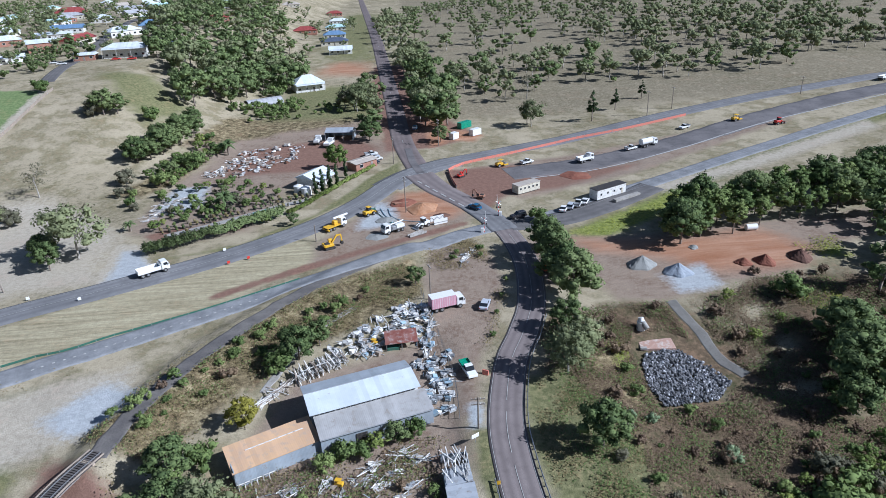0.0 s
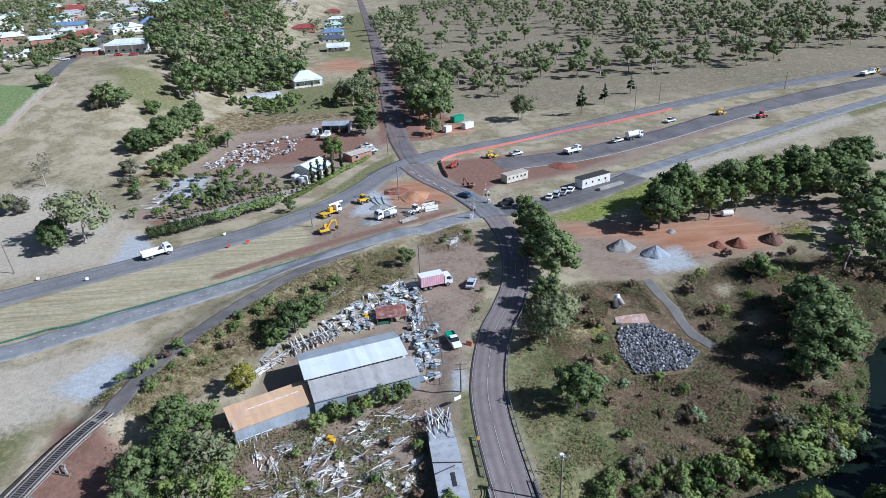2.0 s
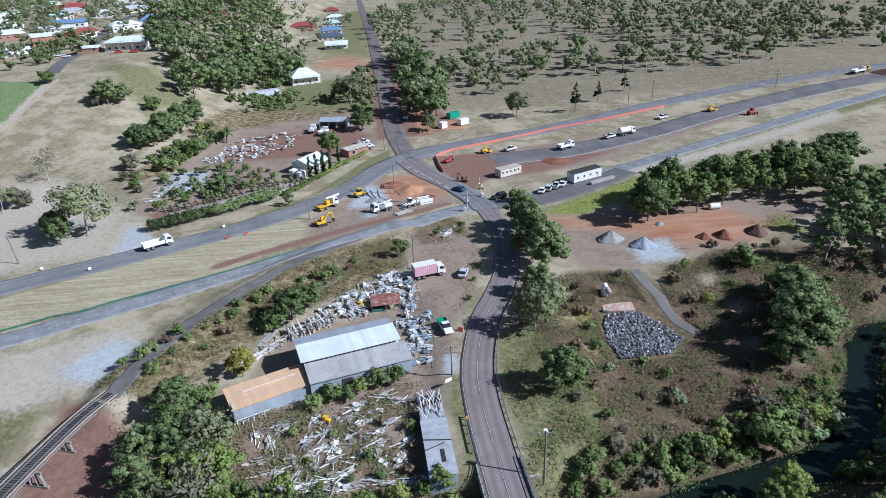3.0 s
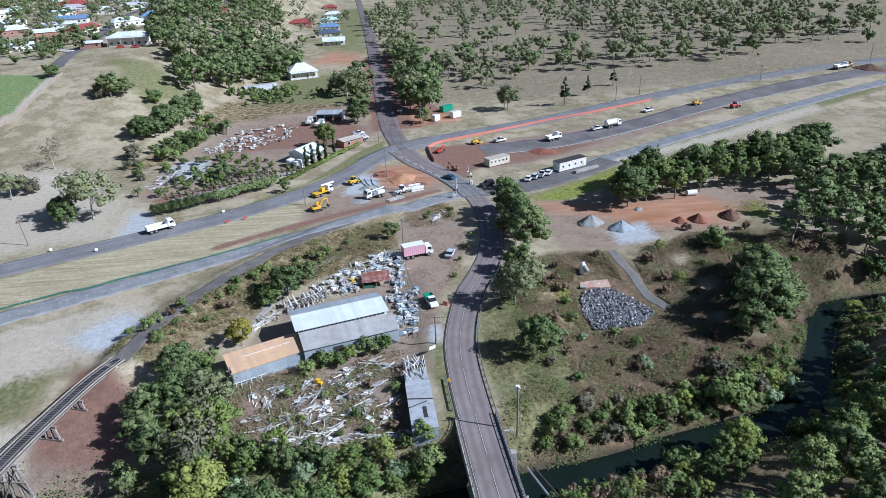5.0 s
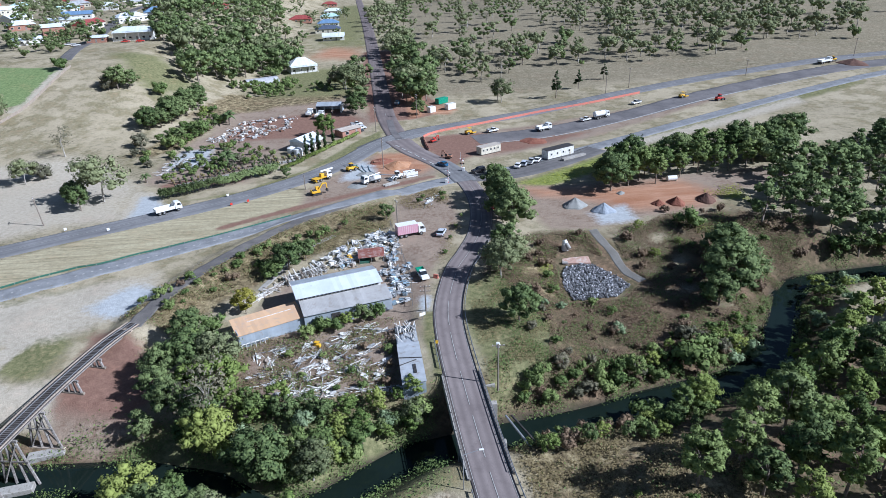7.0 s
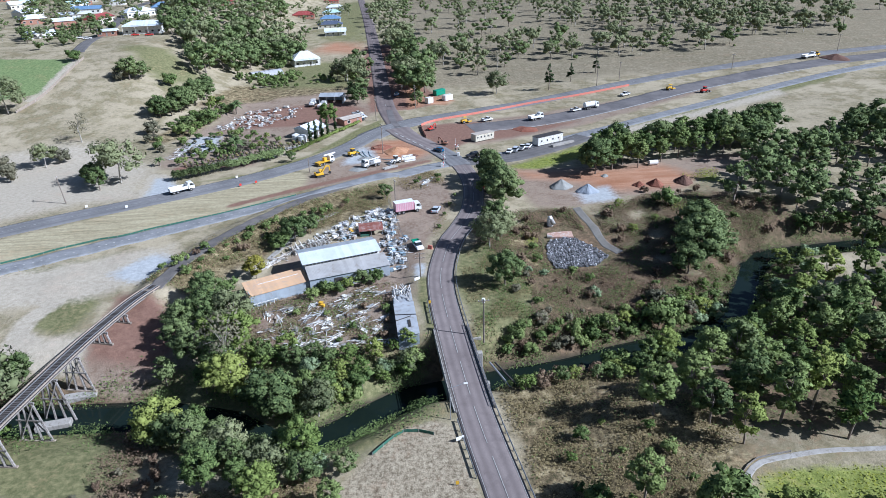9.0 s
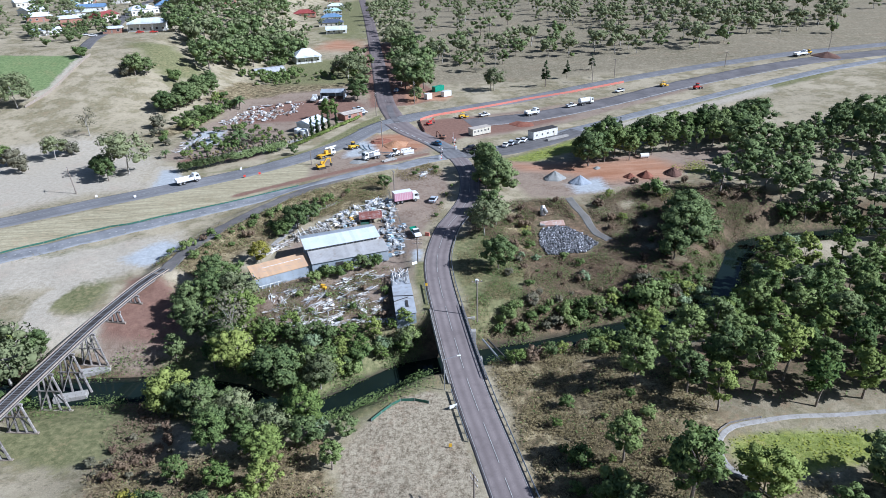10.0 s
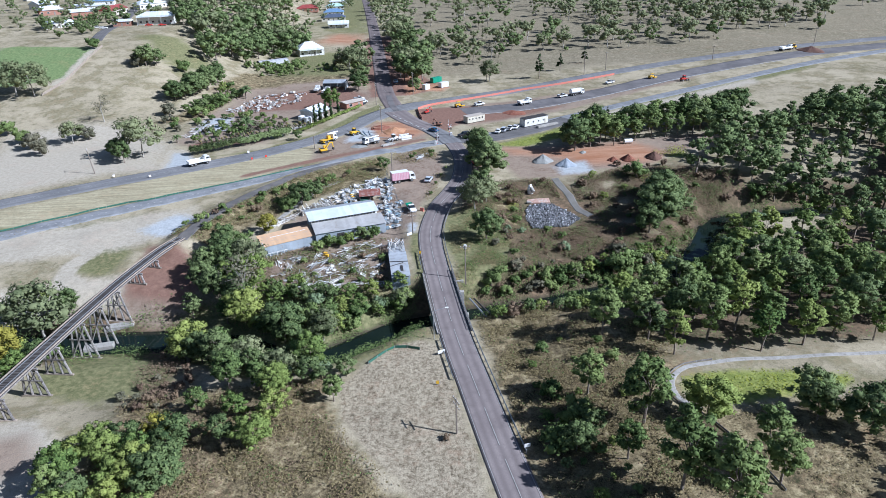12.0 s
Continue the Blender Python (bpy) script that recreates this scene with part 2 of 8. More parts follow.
    c = zone(c, "pale", (0.37, 0.325, 0.25), (0.49, 0.435, 0.345))
    c = zone(c, "brown", n.mix(n.ramp(mid, (0.42, 0.0), (0.58, 1.0)), (0.19, 0.125, 0.09), (0.285, 0.222, 0.168)), (0.31, 0.25, 0.19))
    c = zone(c, "rust", (0.185, 0.108, 0.08), (0.255, 0.155, 0.115))
    sweep = n.add("ShaderNodeMapping", {"Vector": co, "Rotation": (0, 0, radians(12)), "Scale": (0.06, 0.34, 1.0)}).outputs[0]
    sweep = n.add("ShaderNodeTexNoise", {"Vector": sweep, "Scale": 1.0, "Detail": 6.0, "Roughness": 0.65, "Distortion": 0.6}).outputs["Fac"]
    c = zone(c, "red", (0.32, 0.155, 0.085), (0.45, 0.265, 0.17), 0.45, sweep)
    c = zone(c, "gravel", (0.34, 0.355, 0.36), (0.46, 0.475, 0.48))
    c = zone(c, "mud", (0.05, 0.043, 0.03), (0.09, 0.075, 0.05))
    c = n.mix(0.4, c, n.ramp(tiny, (0.3, 0.6), (0.7, 1.35)), "MULTIPLY")
    return n.done(c, 0.97, bump=n.mix(0.5, fine, tiny), strength=0.7, distance=0.25, spec=0.1)


M["ground"] = ground_material()


def water_material():
    n = Nodes("creek_water")
    co = n.where(True)
    c = n.mix(n.noise(co, 0.12, 3), (0.006, 0.011, 0.009), (0.013, 0.021, 0.017))
    return n.done(c, 0.05, bump=n.noise(co, 1.2, 3), strength=0.08, distance=0.02, spec=0.12)


M["water"] = water_material()


# ---------------------------------------------------------------- mesh helpers
def solid(name, verts, faces, material, smooth=False):
    me = bpy.data.meshes.new(name)
    me.from_pydata([tuple(v) for v in verts], [], faces)
    if material is not None:
        me.materials.append(material)
    if smooth:
        me.polygons.foreach_set("use_smooth", [True] * len(me.polygons))
    me.update()
    return me


def soft_normals(me, normals):
    """Rounds the shading of leaf tufts: every corner takes the normal of its clump."""
    me.polygons.foreach_set("use_smooth", [True] * len(me.polygons))
    me.normals_split_custom_set_from_vertices(normals.tolist())
    me.update()
    return me


def part(name, bm, material, parent=None, label=""):
    """Links a bmesh (or a finished mesh) as one object, under a thing where one is given."""
    if isinstance(bm, bmesh.types.BMesh):
        me = bpy.data.meshes.new(name)
        bm.to_mesh(me)
        bm.free()
        me.materials.append(material)
    else:
        me = bm
        if material is not None and not me.materials:
            me.materials.append(material)
    ob = new(name, me)
    if parent is not None:
        ob.parent = parent
    if label:
        tagged(ob, label)
    return ob


def boxes(*specs, bevel=0.0):
    """A bmesh of boxes: (x0, x1, y0, y1, z0, z1) each, edges bevelled."""
    bm = bmesh.new()
    for x0, x1, y0, y1, z0, z1 in specs:
        m = Matrix.LocRotScale(((x0 + x1) / 2, (y0 + y1) / 2, (z0 + z1) / 2), None, (abs(x1 - x0), abs(y1 - y0), abs(z1 - z0)))
        bmesh.ops.create_cube(bm, size=1, matrix=m)
    if bevel:
        bmesh.ops.bevel(bm, geom=bm.edges[:], offset=bevel, segments=1, affect="EDGES")
    return bm


def prism(profile, y0, y1, bm=None):
    """Extrudes a closed x, z profile along y."""
    bm = bm or bmesh.new()
    a = [bm.verts.new((x, y0, z)) for x, z in profile]
    b = [bm.verts.new((x, y1, z)) for x, z in profile]
    n = len(profile)
    bm.faces.new(a), bm.faces.new(b[::-1])
    for i in range(n):
        bm.faces.new((a[i], b[i], b[(i + 1) % n], a[(i + 1) % n]))
    bmesh.ops.recalc_face_normals(bm, faces=bm.faces)
    return bm


def tube(bm, a, b, r0, r1, sides=6):
    """A tapered rod from a to b."""
    a, b = Vector(a), Vector(b)
    q = (b - a).to_track_quat("Z", "Y").to_matrix()
    ring = [[bm.verts.new(p + q @ Vector((r * math.cos(k * math.tau / sides), r * math.sin(k * math.tau / sides), 0))) for k in range(sides)]
            for p, r in ((a, r0), (b, r1))]
    for k in range(sides):
        bm.faces.new((ring[0][k], ring[0][(k + 1) % sides], ring[1][(k + 1) % sides], ring[1][k]))
    bm.faces.new(ring[0][::-1]), bm.faces.new(ring[1])
    return bm


def rod(a, b, r0, r1=None, sides=6):
    return tube(bmesh.new(), a, b, r0, r0 if r1 is None else r1, sides)


def at(x, y, rz=0.0, up=0.0, s=1.0):
    """A pose on the ground."""
    return Matrix.LocRotScale((x, y, float(height(x, y)) + up), Euler((0, 0, radians(rz))), (s, s, s))


def thing(name, x, y, rz, label, category, group="", up=0.0, z=None):
    e = new(name)
    e.matrix_world = at(x, y, rz, up)
    if z is not None:
        e.location.z = z
    return tagged(e, label, category, group)


def inside(poly, x, y):
    hit = np.zeros(np.shape(x), bool)
    for (ax, ay), (bx, by) in zip(poly, poly[1:] + poly[:1]):
        cross = (ay > y) != (by > y)
        hit ^= cross & (x < (bx - ax) * (y - ay) / (by - ay + 1e-12) + ax)
    return hit


def mask(poly, x, y, soft=3.0):
    """1 inside a polygon, 0 outside, 0.5 on its edge."""
    d = line_dist(poly + poly[:1], x, y)
    return np.clip(0.5 + np.where(inside(poly, x, y), d, -d) / (2 * soft), 0, 1)


def scatter(poly, count, gap, rng, keep=None):
    """Random places in a polygon, not nearer to one another than gap."""
    xs, ys = [p[0] for p in poly], [p[1] for p in poly]
    out, tries = [], 0
    while len(out) < count and tries < count * 60:
        tries += 1
        x, y = rng.uniform(min(xs), max(xs)), rng.uniform(min(ys), max(ys))
        if inside(poly, np.array(x), np.array(y)) and all((x - a) ** 2 + (y - b) ** 2 > gap * gap for a, b in out) and (keep is None or keep(x, y)):
            out.append((x, y))
    return out


def smooth_line(pts, step=2.0):
    """A Catmull-Rom curve through pts, resampled."""
    P = [np.array(p, float) for p in pts]
    P = [2 * P[0] - P[1], *P, 2 * P[-1] - P[-2]]
    out = []
    for i in range(1, len(P) - 2):
        n = max(2, int(np.linalg.norm(P[i + 1] - P[i]) / step))
        for k in range(n):
            t = k / n
            out.append(0.5 * (2 * P[i] + (P[i + 1] - P[i - 1]) * t + (2 * P[i - 1] - 5 * P[i] + 4 * P[i + 1] - P[i + 2]) * t * t
                              + (3 * P[i] - P[i - 1] - 3 * P[i + 1] + P[i + 2]) * t ** 3))
    out.append(P[-2])
    return np.array(out)


def ribbon(name, pts, half, material, lift=0.06, z=None, cols=8, step=2.0, wobble=0.0, start=None, stop=None):
    """A strip that follows the ground (or a height function of x, y), with a skirt, so that it has thickness."""
    line = smooth_line(pts, step)
    tang = np.gradient(line, axis=0)
    nor = np.stack((tang[:, 1], -tang[:, 0]), 1) / np.linalg.norm(tang, axis=1)[:, None]
    rng = random.Random(name)
    across, faces = [], []
    xy, drop = [], []
    for i, (p, nn) in enumerate(zip(line, nor)):
        h = half if not callable(half) else half(i / (len(line) - 1))
        h0, h1 = h + wobble * rng.uniform(-1, 1), h + wobble * rng.uniform(-1, 1)
        for c in range(-1, cols + 2):
            u = -1 + 2 * min(max(c, 0), cols) / cols
            q = p + nn * u * (h0 if u < 0 else h1)
            if c in (-1, cols + 1):
                q = q + nn * (0.25 if c > 0 else -0.25)
            xy.append(q)
            drop.append(0.35 if c in (-1, cols + 1) else 0.0)
            across.append(u)
    xy = np.array(xy)
    zz = (height if z is None else z)(xy[:, 0], xy[:, 1]) + lift - np.array(drop)
    verts = np.column_stack((xy, zz)).tolist()
    w = cols + 3
    for i in range(len(line) - 1):
        for c in range(w - 1):
            a = i * w + c
            faces.append((a, a + w, a + w + 1, a + 1))
    me = solid(name, verts, faces, material, True)
    if me.polygons[0].normal.z < 0:
        me.flip_normals()
    me.attributes.new("across", "FLOAT", "POINT").data.foreach_set("value", across)
    return new(name, me)


# ---------------------------------------------------------------- ground
def spaced(lo, hi, step, far_lo, far_hi):
    """Even steps from lo to hi, then steps that grow to the far ends."""
    mid = list(np.arange(lo, hi + 0.01, step))
    a, s = lo, step
    before = []
    while a > far_lo:
        s *= 1.22
        a -= s
        before.append(a)
    a, s, after = hi, step, []
    while a < far_hi:
        s *= 1.22
        a += s
        after.append(a)
    return np.array(before[::-1] + mid + after)


GX, GY = spaced(-150, 150, 1.5, -4500, 4500), spaced(-150, 220, 1.5, -2500, 4800)
X, Y = np.meshgrid(GX, GY)
Zg = height(X, Y)
nx, ny = len(GX), len(GY)
ZONES = {
    "red": [([(-16, 80), (-6, 80), (2, 62), (-3, 56), (-14, 56), (-19, 66)], 2.5),
            ([(26.5, 36.7), (45.1, 31.9), (72.4, 34.6), (80.7, 21.4), (70.4, 13.2), (54.5, 14), (44, 24), (30, 30)], 4),
            ([(-60, 275), (-30, 270), (-28, 300), (-50, 310)], 6),
            ([(-3, 128), (3, 132), (5, 150), (2, 190), (-3, 230), (-6, 230), (-4, 180)], 1.5), ([(10, 150), (18, 140), (14, 132), (4, 136)], 2)],
    "rust": [([(-71.5, -29.6), (-60.6, -36.1), (-52.6, -48.4), (-58, -54), (-71.7, -51)], 2.5),
             ([(0.8, 99.6), (23.4, 101), (40, 90), (64, 92.3), (34.5, 76), (17.7, 72.4), (8.2, 61), (0.8, 83.2)], 3),
             ([(-76, 106), (-72, 138), (-53.7, 143), (-34.1, 147), (-22.3, 131.7), (-30, 112), (-43.6, 108), (-60, 108)], 4),
             ([(-27, 300), (-10, 300), (-4, 238), (6.5, 167.7), (17.4, 139.9), (-1.4, 127.1), (-20, 126), (-24, 200)], 2.5),
             ([(-86, 58), (-79, 52), (-60, 58), (-57, 64), (-80, 62)], 1.5)],
    "brown": [([(-19, 78.7), (-5, 78.9), (3.7, 56.1), (-4, 47), (-11.8, 43.1), (-31.4, 31.3), (-38, 32.2), (-38.1, 45.4), (-27, 63.9)], 3),
              ([(-8, 40), (5.5, 32), (6, 16.5), (1, -1.9), (-3.2, -12.6), (-5.3, -27.7), (-8.9, -27.3), (-9.8, -11.9), (-10.8, 4.2), (-12, 22)], 2),
              ([(26, 36.7), (72, 38), (115, 40), (112, 30), (81, 20), (70, 11), (54, 9), (38, 3.0), (28, 5.4), (25, 18.7)], 3),
              ([(-92, 62), (-88, 105), (-78, 143), (-30, 156), (-14, 131), (-27, 104), (-43, 100), (-52, 90), (-57, 56), (-77, 52)], 5),
              ([(10, 30), (17, 40), (22, 44), (26, 38), (20, 24), (16, 12)], 3),
              ([(0, 98), (60, 112), (110, 128), (140, 130), (60, 84), (20, 68)], 3),
              ([(-37, -14), (-13, -4), (-9, 12), (-8, -30), (-9, -52), (-38, -52), (-45, -34)], 3),
              ([(-95, 140), (-60, 160), (-30, 170), (-25, 150), (-60, 140), (-80, 120)], 6),
              ([(-71, -31), (-60, -40), (-55, -54), (-62, -58), (-72, -55)], 3), ([(-84, -100), (-70, -97), (-66, -104), (-76, -114), (-90, -112)], 4)],
    "pale": [([(-140, 6), (-104, 28), (-88, 30), (-92, 60), (-125, 90), (-160, 80)], 8), ([(-91.5, 54), (-84.7, 52), (-75, 32.2), (-88, 26)], 1.5),
             ([(-130, -22), (-93, -14), (-67, -5.3), (-63, -20), (-72, -26), (-79, -30.7), (-130, -40)], 4),
             ([(-2, 22), (3.5, 20), (1, 4), (-4, -3), (-7, 3), (-5, 14)], 3),
             ([(-130, -38), (-96, -48), (-70, -44), (-68, -50), (-96, -56), (-130, -52)], 3),
             ([(28, 28), (40, 30), (42, 16), (36, 8), (28, 12)], 4),
             ([(60, 70), (110, 92), (160, 118), (158, 108), (100, 80), (62, 64)], 4),
             ([(-90, -94), (-71, -92.5), (-64, -100), (-60, -109), (-63, -122), (-95, -122)], 2),
             ([(-161, 178), (-158.5, 178), (-158, 150), (-160, 130), (-165, 130), (-161.5, 150)], 1.0)],
    "gravel": [([(-78, -20), (-70.1, -10.0), (-62, -15), (-63.5, -21), (-71, -24.5)], 3),
               ([(-22, 74), (-17, 66), (-18, 55), (-28, 52), (-26, 64)], 3),
               ([(-88, 49), (-83, 48), (-77, 34), (-86, 30)], 2),
               ([(41, 14), (52, 18), (52, 8), (42, 6)], 3),
               ([(-7.2, -24), (-4.6, -24), (-4.8, -30), (-7.2, -30)], 1),
               ([(-88, 96), (-78, 98), (-76, 78), (-88, 72)], 3)],
    "green": [([(-58, -56), (-36, -54), (-8, -55), (-5, -76), (-18, -84), (-40, -84), (-56, -72)], 3), ([(3, -20), (11, -16), (19, -38), (17, -52), (4, -56)], 2.5), ([(2.6, -21.7), (9.5, -17), (16, -38.4), (10.2, -49.4), (3.8, -54.0), (1.6, -38.2)], 2),
              ([(-86.3, -33.6), (-80.7, -24.7), (-75, -33.4), (-77, -44), (-86, -42.3)], 2),
              ([(-130, -12), (-95, -14), (-80, -9), (-95, -20), (-130, -24)], 2),
              ([(-80.8, 40.9), (-58.8, 47.5), (-40.1, 66.5), (-24.2, 99.1), (-15, 113), (-15, 100), (-27.4, 80), (-45.1, 57.5), (-60.6, 44.5)], 1.2),
              ([(-78, -69), (-66.7, -67), (-55, -72), (-52, -83.4), (-64, -88), (-80, -82)], 3),
              ([(27, 42), (45.5, 54.4), (77.4, 79), (200, 140), (200, 132), (89, 76), (60, 54), (45, 43), (31, 37)], 3),
              ([(-125, 165), (-112, 150), (-100, 175), (-125, 205), (-150, 205)], 6),
              ([(-72, 180), (-20, 175), (-22, 250), (-70, 240)], 8),
              ([(-60, 320), (-20, 310), (-25, 700), (-70, 700)], 20),
              ([(-6, -28), (-3.6, -32), (-2.6, -54), (-5.5, -54), (-7, -40)], 1)],
    "lush": [([(-215, 186), (-157.5, 177), (-159, 138), (-190, 128)], 2)],
    "lime": [([(37.0, -97.5), (43.3, -95.8), (56.6, -97), (65.4, -99.5), (62.2, -102.9), (52.4, -103.4), (45.3, -104.5), (38.0, -104.1), (35.9, -101.5)], 1.5),
             ([(27, 41), (40, 49), (60, 62), (74, 74), (66, 58), (46, 43), (36, 37)], 2.5),
             ([(78, 24), (88, 26), (86, 16), (80, 18)], 2.5),
             ([(66, 0), (72, 4), (74, -2), (68, -4)], 2),
             ([(22, -12), (25, -9), (23, -20), (21, -18)], 1.5),
             ([(53, 28), (62, 30), (60, 26)], 1.5)],
    "brush": [([(8, -62), (30, -58), (70, -46), (100, -40), (46, -66), (26, -84), (10, -76)], 3), ([(30, -76), (100, -40), (160, 30), (230, 30), (230, -60), (100, -88), (60, -90), (40, -90)], 5), ([(24, 4), (40, 2), (47, -8), (46, -24), (24, -28)], 3), ([(30, -104), (38, -106), (44, -120), (60, -130), (30, -135)], 4), ([(9, -5), (24, -4), (40, -26), (64, -30), (60, 2), (40, 2), (80, 10), (100, 0), (70, -40), (40, -50), (14, -56), (13, -36)], 5),
              ([(-60, -70), (-54, -70), (-50, -90), (-56, -92)], 3)],
    "mulch": [([(-17, -85), (-11, -79.5), (-6, -78), (-3, -80), (-1.5, -92), (0.6, -108.3), (2.1, -130), (-2, -128), (-9.2, -116.5), (-11.5, -112.9), (-15.7, -106.7), (-20, -98.5), (-21, -91)], 1.6)],
    "rough": [([(36, -105.5), (66, -105), (90, -100), (90, -140), (36, -140)], 3), ([(5, -66), (28, -66), (40, -86), (34, -98), (44, -118), (40, -135), (10, -135), (7, -108)], 4), ([(-58, -88), (-24, -88), (-22, -98), (-17, -108), (-9, -120), (-6, -150), (-60, -150), (-57, -116)], 3),
              ([(-46, -36), (-38, -34), (-12, -30), (-12, -50), (-8, -57), (-36, -58), (-44, -46)], 3), ([(-68, -26), (-58, -8), (-42, 12), (-26, 24), (-14, 30), (-12, 14), (-26, 2), (-36, -4), (-46, -16), (-56, -34)], 2.5),
              ([(-10, 37), (1, 42), (5, 35), (3.6, 26), (-7.5, 24)], 2), ([(8, -2), (20, 0), (24, -10), (22, -30), (14, -34), (12, -20)], 3),
              ([(-98, 138), (-88, 182), (-25, 188), (-22, 152), (-60, 148), (-78, 142)], 4), ([(-106, 92), (-98, 110), (-90, 140), (-82, 140), (-88, 104), (-96, 88)], 3)],
    "mown": [([(-200, -58), (-140, -12), (-82, 23), (-60, 36), (-42, 48), (-34, 36), (-54, 18), (-74, 7), (-92, -2), (-140, -30)], 2)],
}
attr = {}
for key, areas in ZONES.items():
    attr[key] = np.zeros_like(X)
    for poly, soft in areas:
        px, py = [p[0] for p in poly], [p[1] for p in poly]
        i0, i1 = np.searchsorted(GX, (min(px) - 2 * soft, max(px) + 2 * soft))
        j0, j1 = np.searchsorted(GY, (min(py) - 2 * soft, max(py) + 2 * soft))
        win = (slice(j0, j1), slice(i0, i1))
        attr[key][win] = np.maximum(attr[key][win], mask(poly, X[win], Y[win], soft))
attr["paddock"] = sstep(150, 180, Y) * sstep(-5, 10, X)
attr["brush"] = np.maximum(attr["brush"], (1 - sstep(6, 13, line_dist(CREEK, X, Y))) * (1 - attr["mulch"]) * (1 - attr["pale"]))
attr["paddock"] = np.maximum(attr["paddock"], 0.95 * mask([(-68, -26), (-58, -8), (-42, 12), (-26, 24), (-14, 30), (-12, 14), (-26, 2), (-36, -4), (-46, -16), (-56, -34)], X, Y, 2.0))
for track in ([(-64.5, -15.7), (-71, -16), (-79.9, -18.6), (-84.6, -29.3), (-87.6, -38.4), (-87, -43.7), (-81.3, -49), (-69.3, -51.8)], [(-130, -62), (-95.4, -54.9), (-89.8, -51.9), (-85.5, -47)], [(-130, -30), (-110, -26), (-96, -22.6), (-79.9, -18.6)]):
    attr["pale"] = np.maximum(attr["pale"], 0.95 * (1 - sstep(1.2, 3.4, line_dist(track, X, Y))))
attr["rust"] = np.maximum(attr["rust"], 0.8 * (1 - sstep(0.8, 2.6, line_dist([(-58, 19.5), (-42, 29.5), (-26, 38.5), (-8, 47.5), (1, 52)], X, Y))))
attr["mud"] = 1 - sstep(2.5, 5, line_dist(CREEK, X, Y))
verts = np.stack((X, Y, Zg), -1).reshape(-1, 3)
idx = np.arange(nx * ny).reshape(ny, nx)
faces = np.stack((idx[:-1, :-1], idx[:-1, 1:], idx[1:, 1:], idx[1:, :-1]), -1).reshape(-1, 4)
me = solid("ground", verts.tolist(), faces.tolist(), M["ground"], True)
for key, val in attr.items():
    me.attributes.new(key, "FLOAT", "POINT").data.foreach_set("value", val.astype(np.float32).ravel())
tagged(new("ground", me), "dry grass, red dirt and scrub ground round a creek", "ground", kind="structure")

water = ribbon("water", CREEK, lambda u: 4.2, M["water"], 0.0, lambda x, y: x * 0 - 8.0, 4, 3.0)
tagged(water, "dark still creek water between overgrown banks", "water", kind="structure")

# ---------------------------------------------------------------- roads
HIGHWAY = [(-330, -120), (-200, -42), (-140, -5), (-102.6, 17), (-82.9, 27.5), (-60.1, 40.7), (-40, 57), (-27.2, 73.1), (-16.5, 92), (-3, 106), (24.9, 118.6), (60.5, 132.5),
           (97.5, 148), (146.1, 164), (214.4, 181), (320, 205), (600, 270)]
NEW_CARRIAGEWAY = [(20, 92), (52, 98.5), (86, 112), (129, 133.5), (198, 158.5), (330, 190)]
STRIP = [(-330, -150), (-200, -70), (-120, -23), (-90.3, -7), (-73.6, 2.2), (-54.2, 13.3), (-31.2, 27), (-12, 37), (3, 46), (29.7, 55.5), (50, 67.5), (71.6, 78.4), (109.6, 97.5),
         (178.6, 130), (330, 190)]
FAR_ROAD = [(-9, 104), (-13.2, 137), (-15.5, 188), (-20.5, 302), (-29.5, 487), (-48, 850), (-80, 1500)]


def road(name, pts, half, mat, label, **kw):
    return tagged(ribbon(name, pts, half, mat, **kw), label, "road", kind="structure")


def deck_z(x, y):
    k = sstep(60, 40, np.asarray(y, float))
    return road_z(y) * k + height(x, y) * (1 - k)


road("road_highway", HIGHWAY, 4.3, M["road"], "two-lane asphalt highway past the crossing", lift=0.10)
road("road_side", FAR_ROAD, 4.0, M["road_red"], "narrow asphalt road running up through the town", lift=0.09)
road("road_south", SOUTH_ROAD, lambda u: 3.0 + 2.0 * max(0, 1 - u * 7), M["road_warm"], "winding two-lane asphalt road over the creek bridge", lift=0.13, z=deck_z)
road("road_new", NEW_CARRIAGEWAY, lambda u: 6.2, M["road_new"], "fresh dark carriageway under construction", lift=0.05, wobble=0.3)
road("rail_bed", STRIP, lambda u: 2.9, M["ballast"], "grey crushed-stone rail formation without sleepers", lift=0.16, wobble=0.12)
road("old_rail_bed", OLD_RAIL, 1.7, M["dark_ballast"], "disused dark rail formation on a low bank", lift=0.06, wobble=0.25)

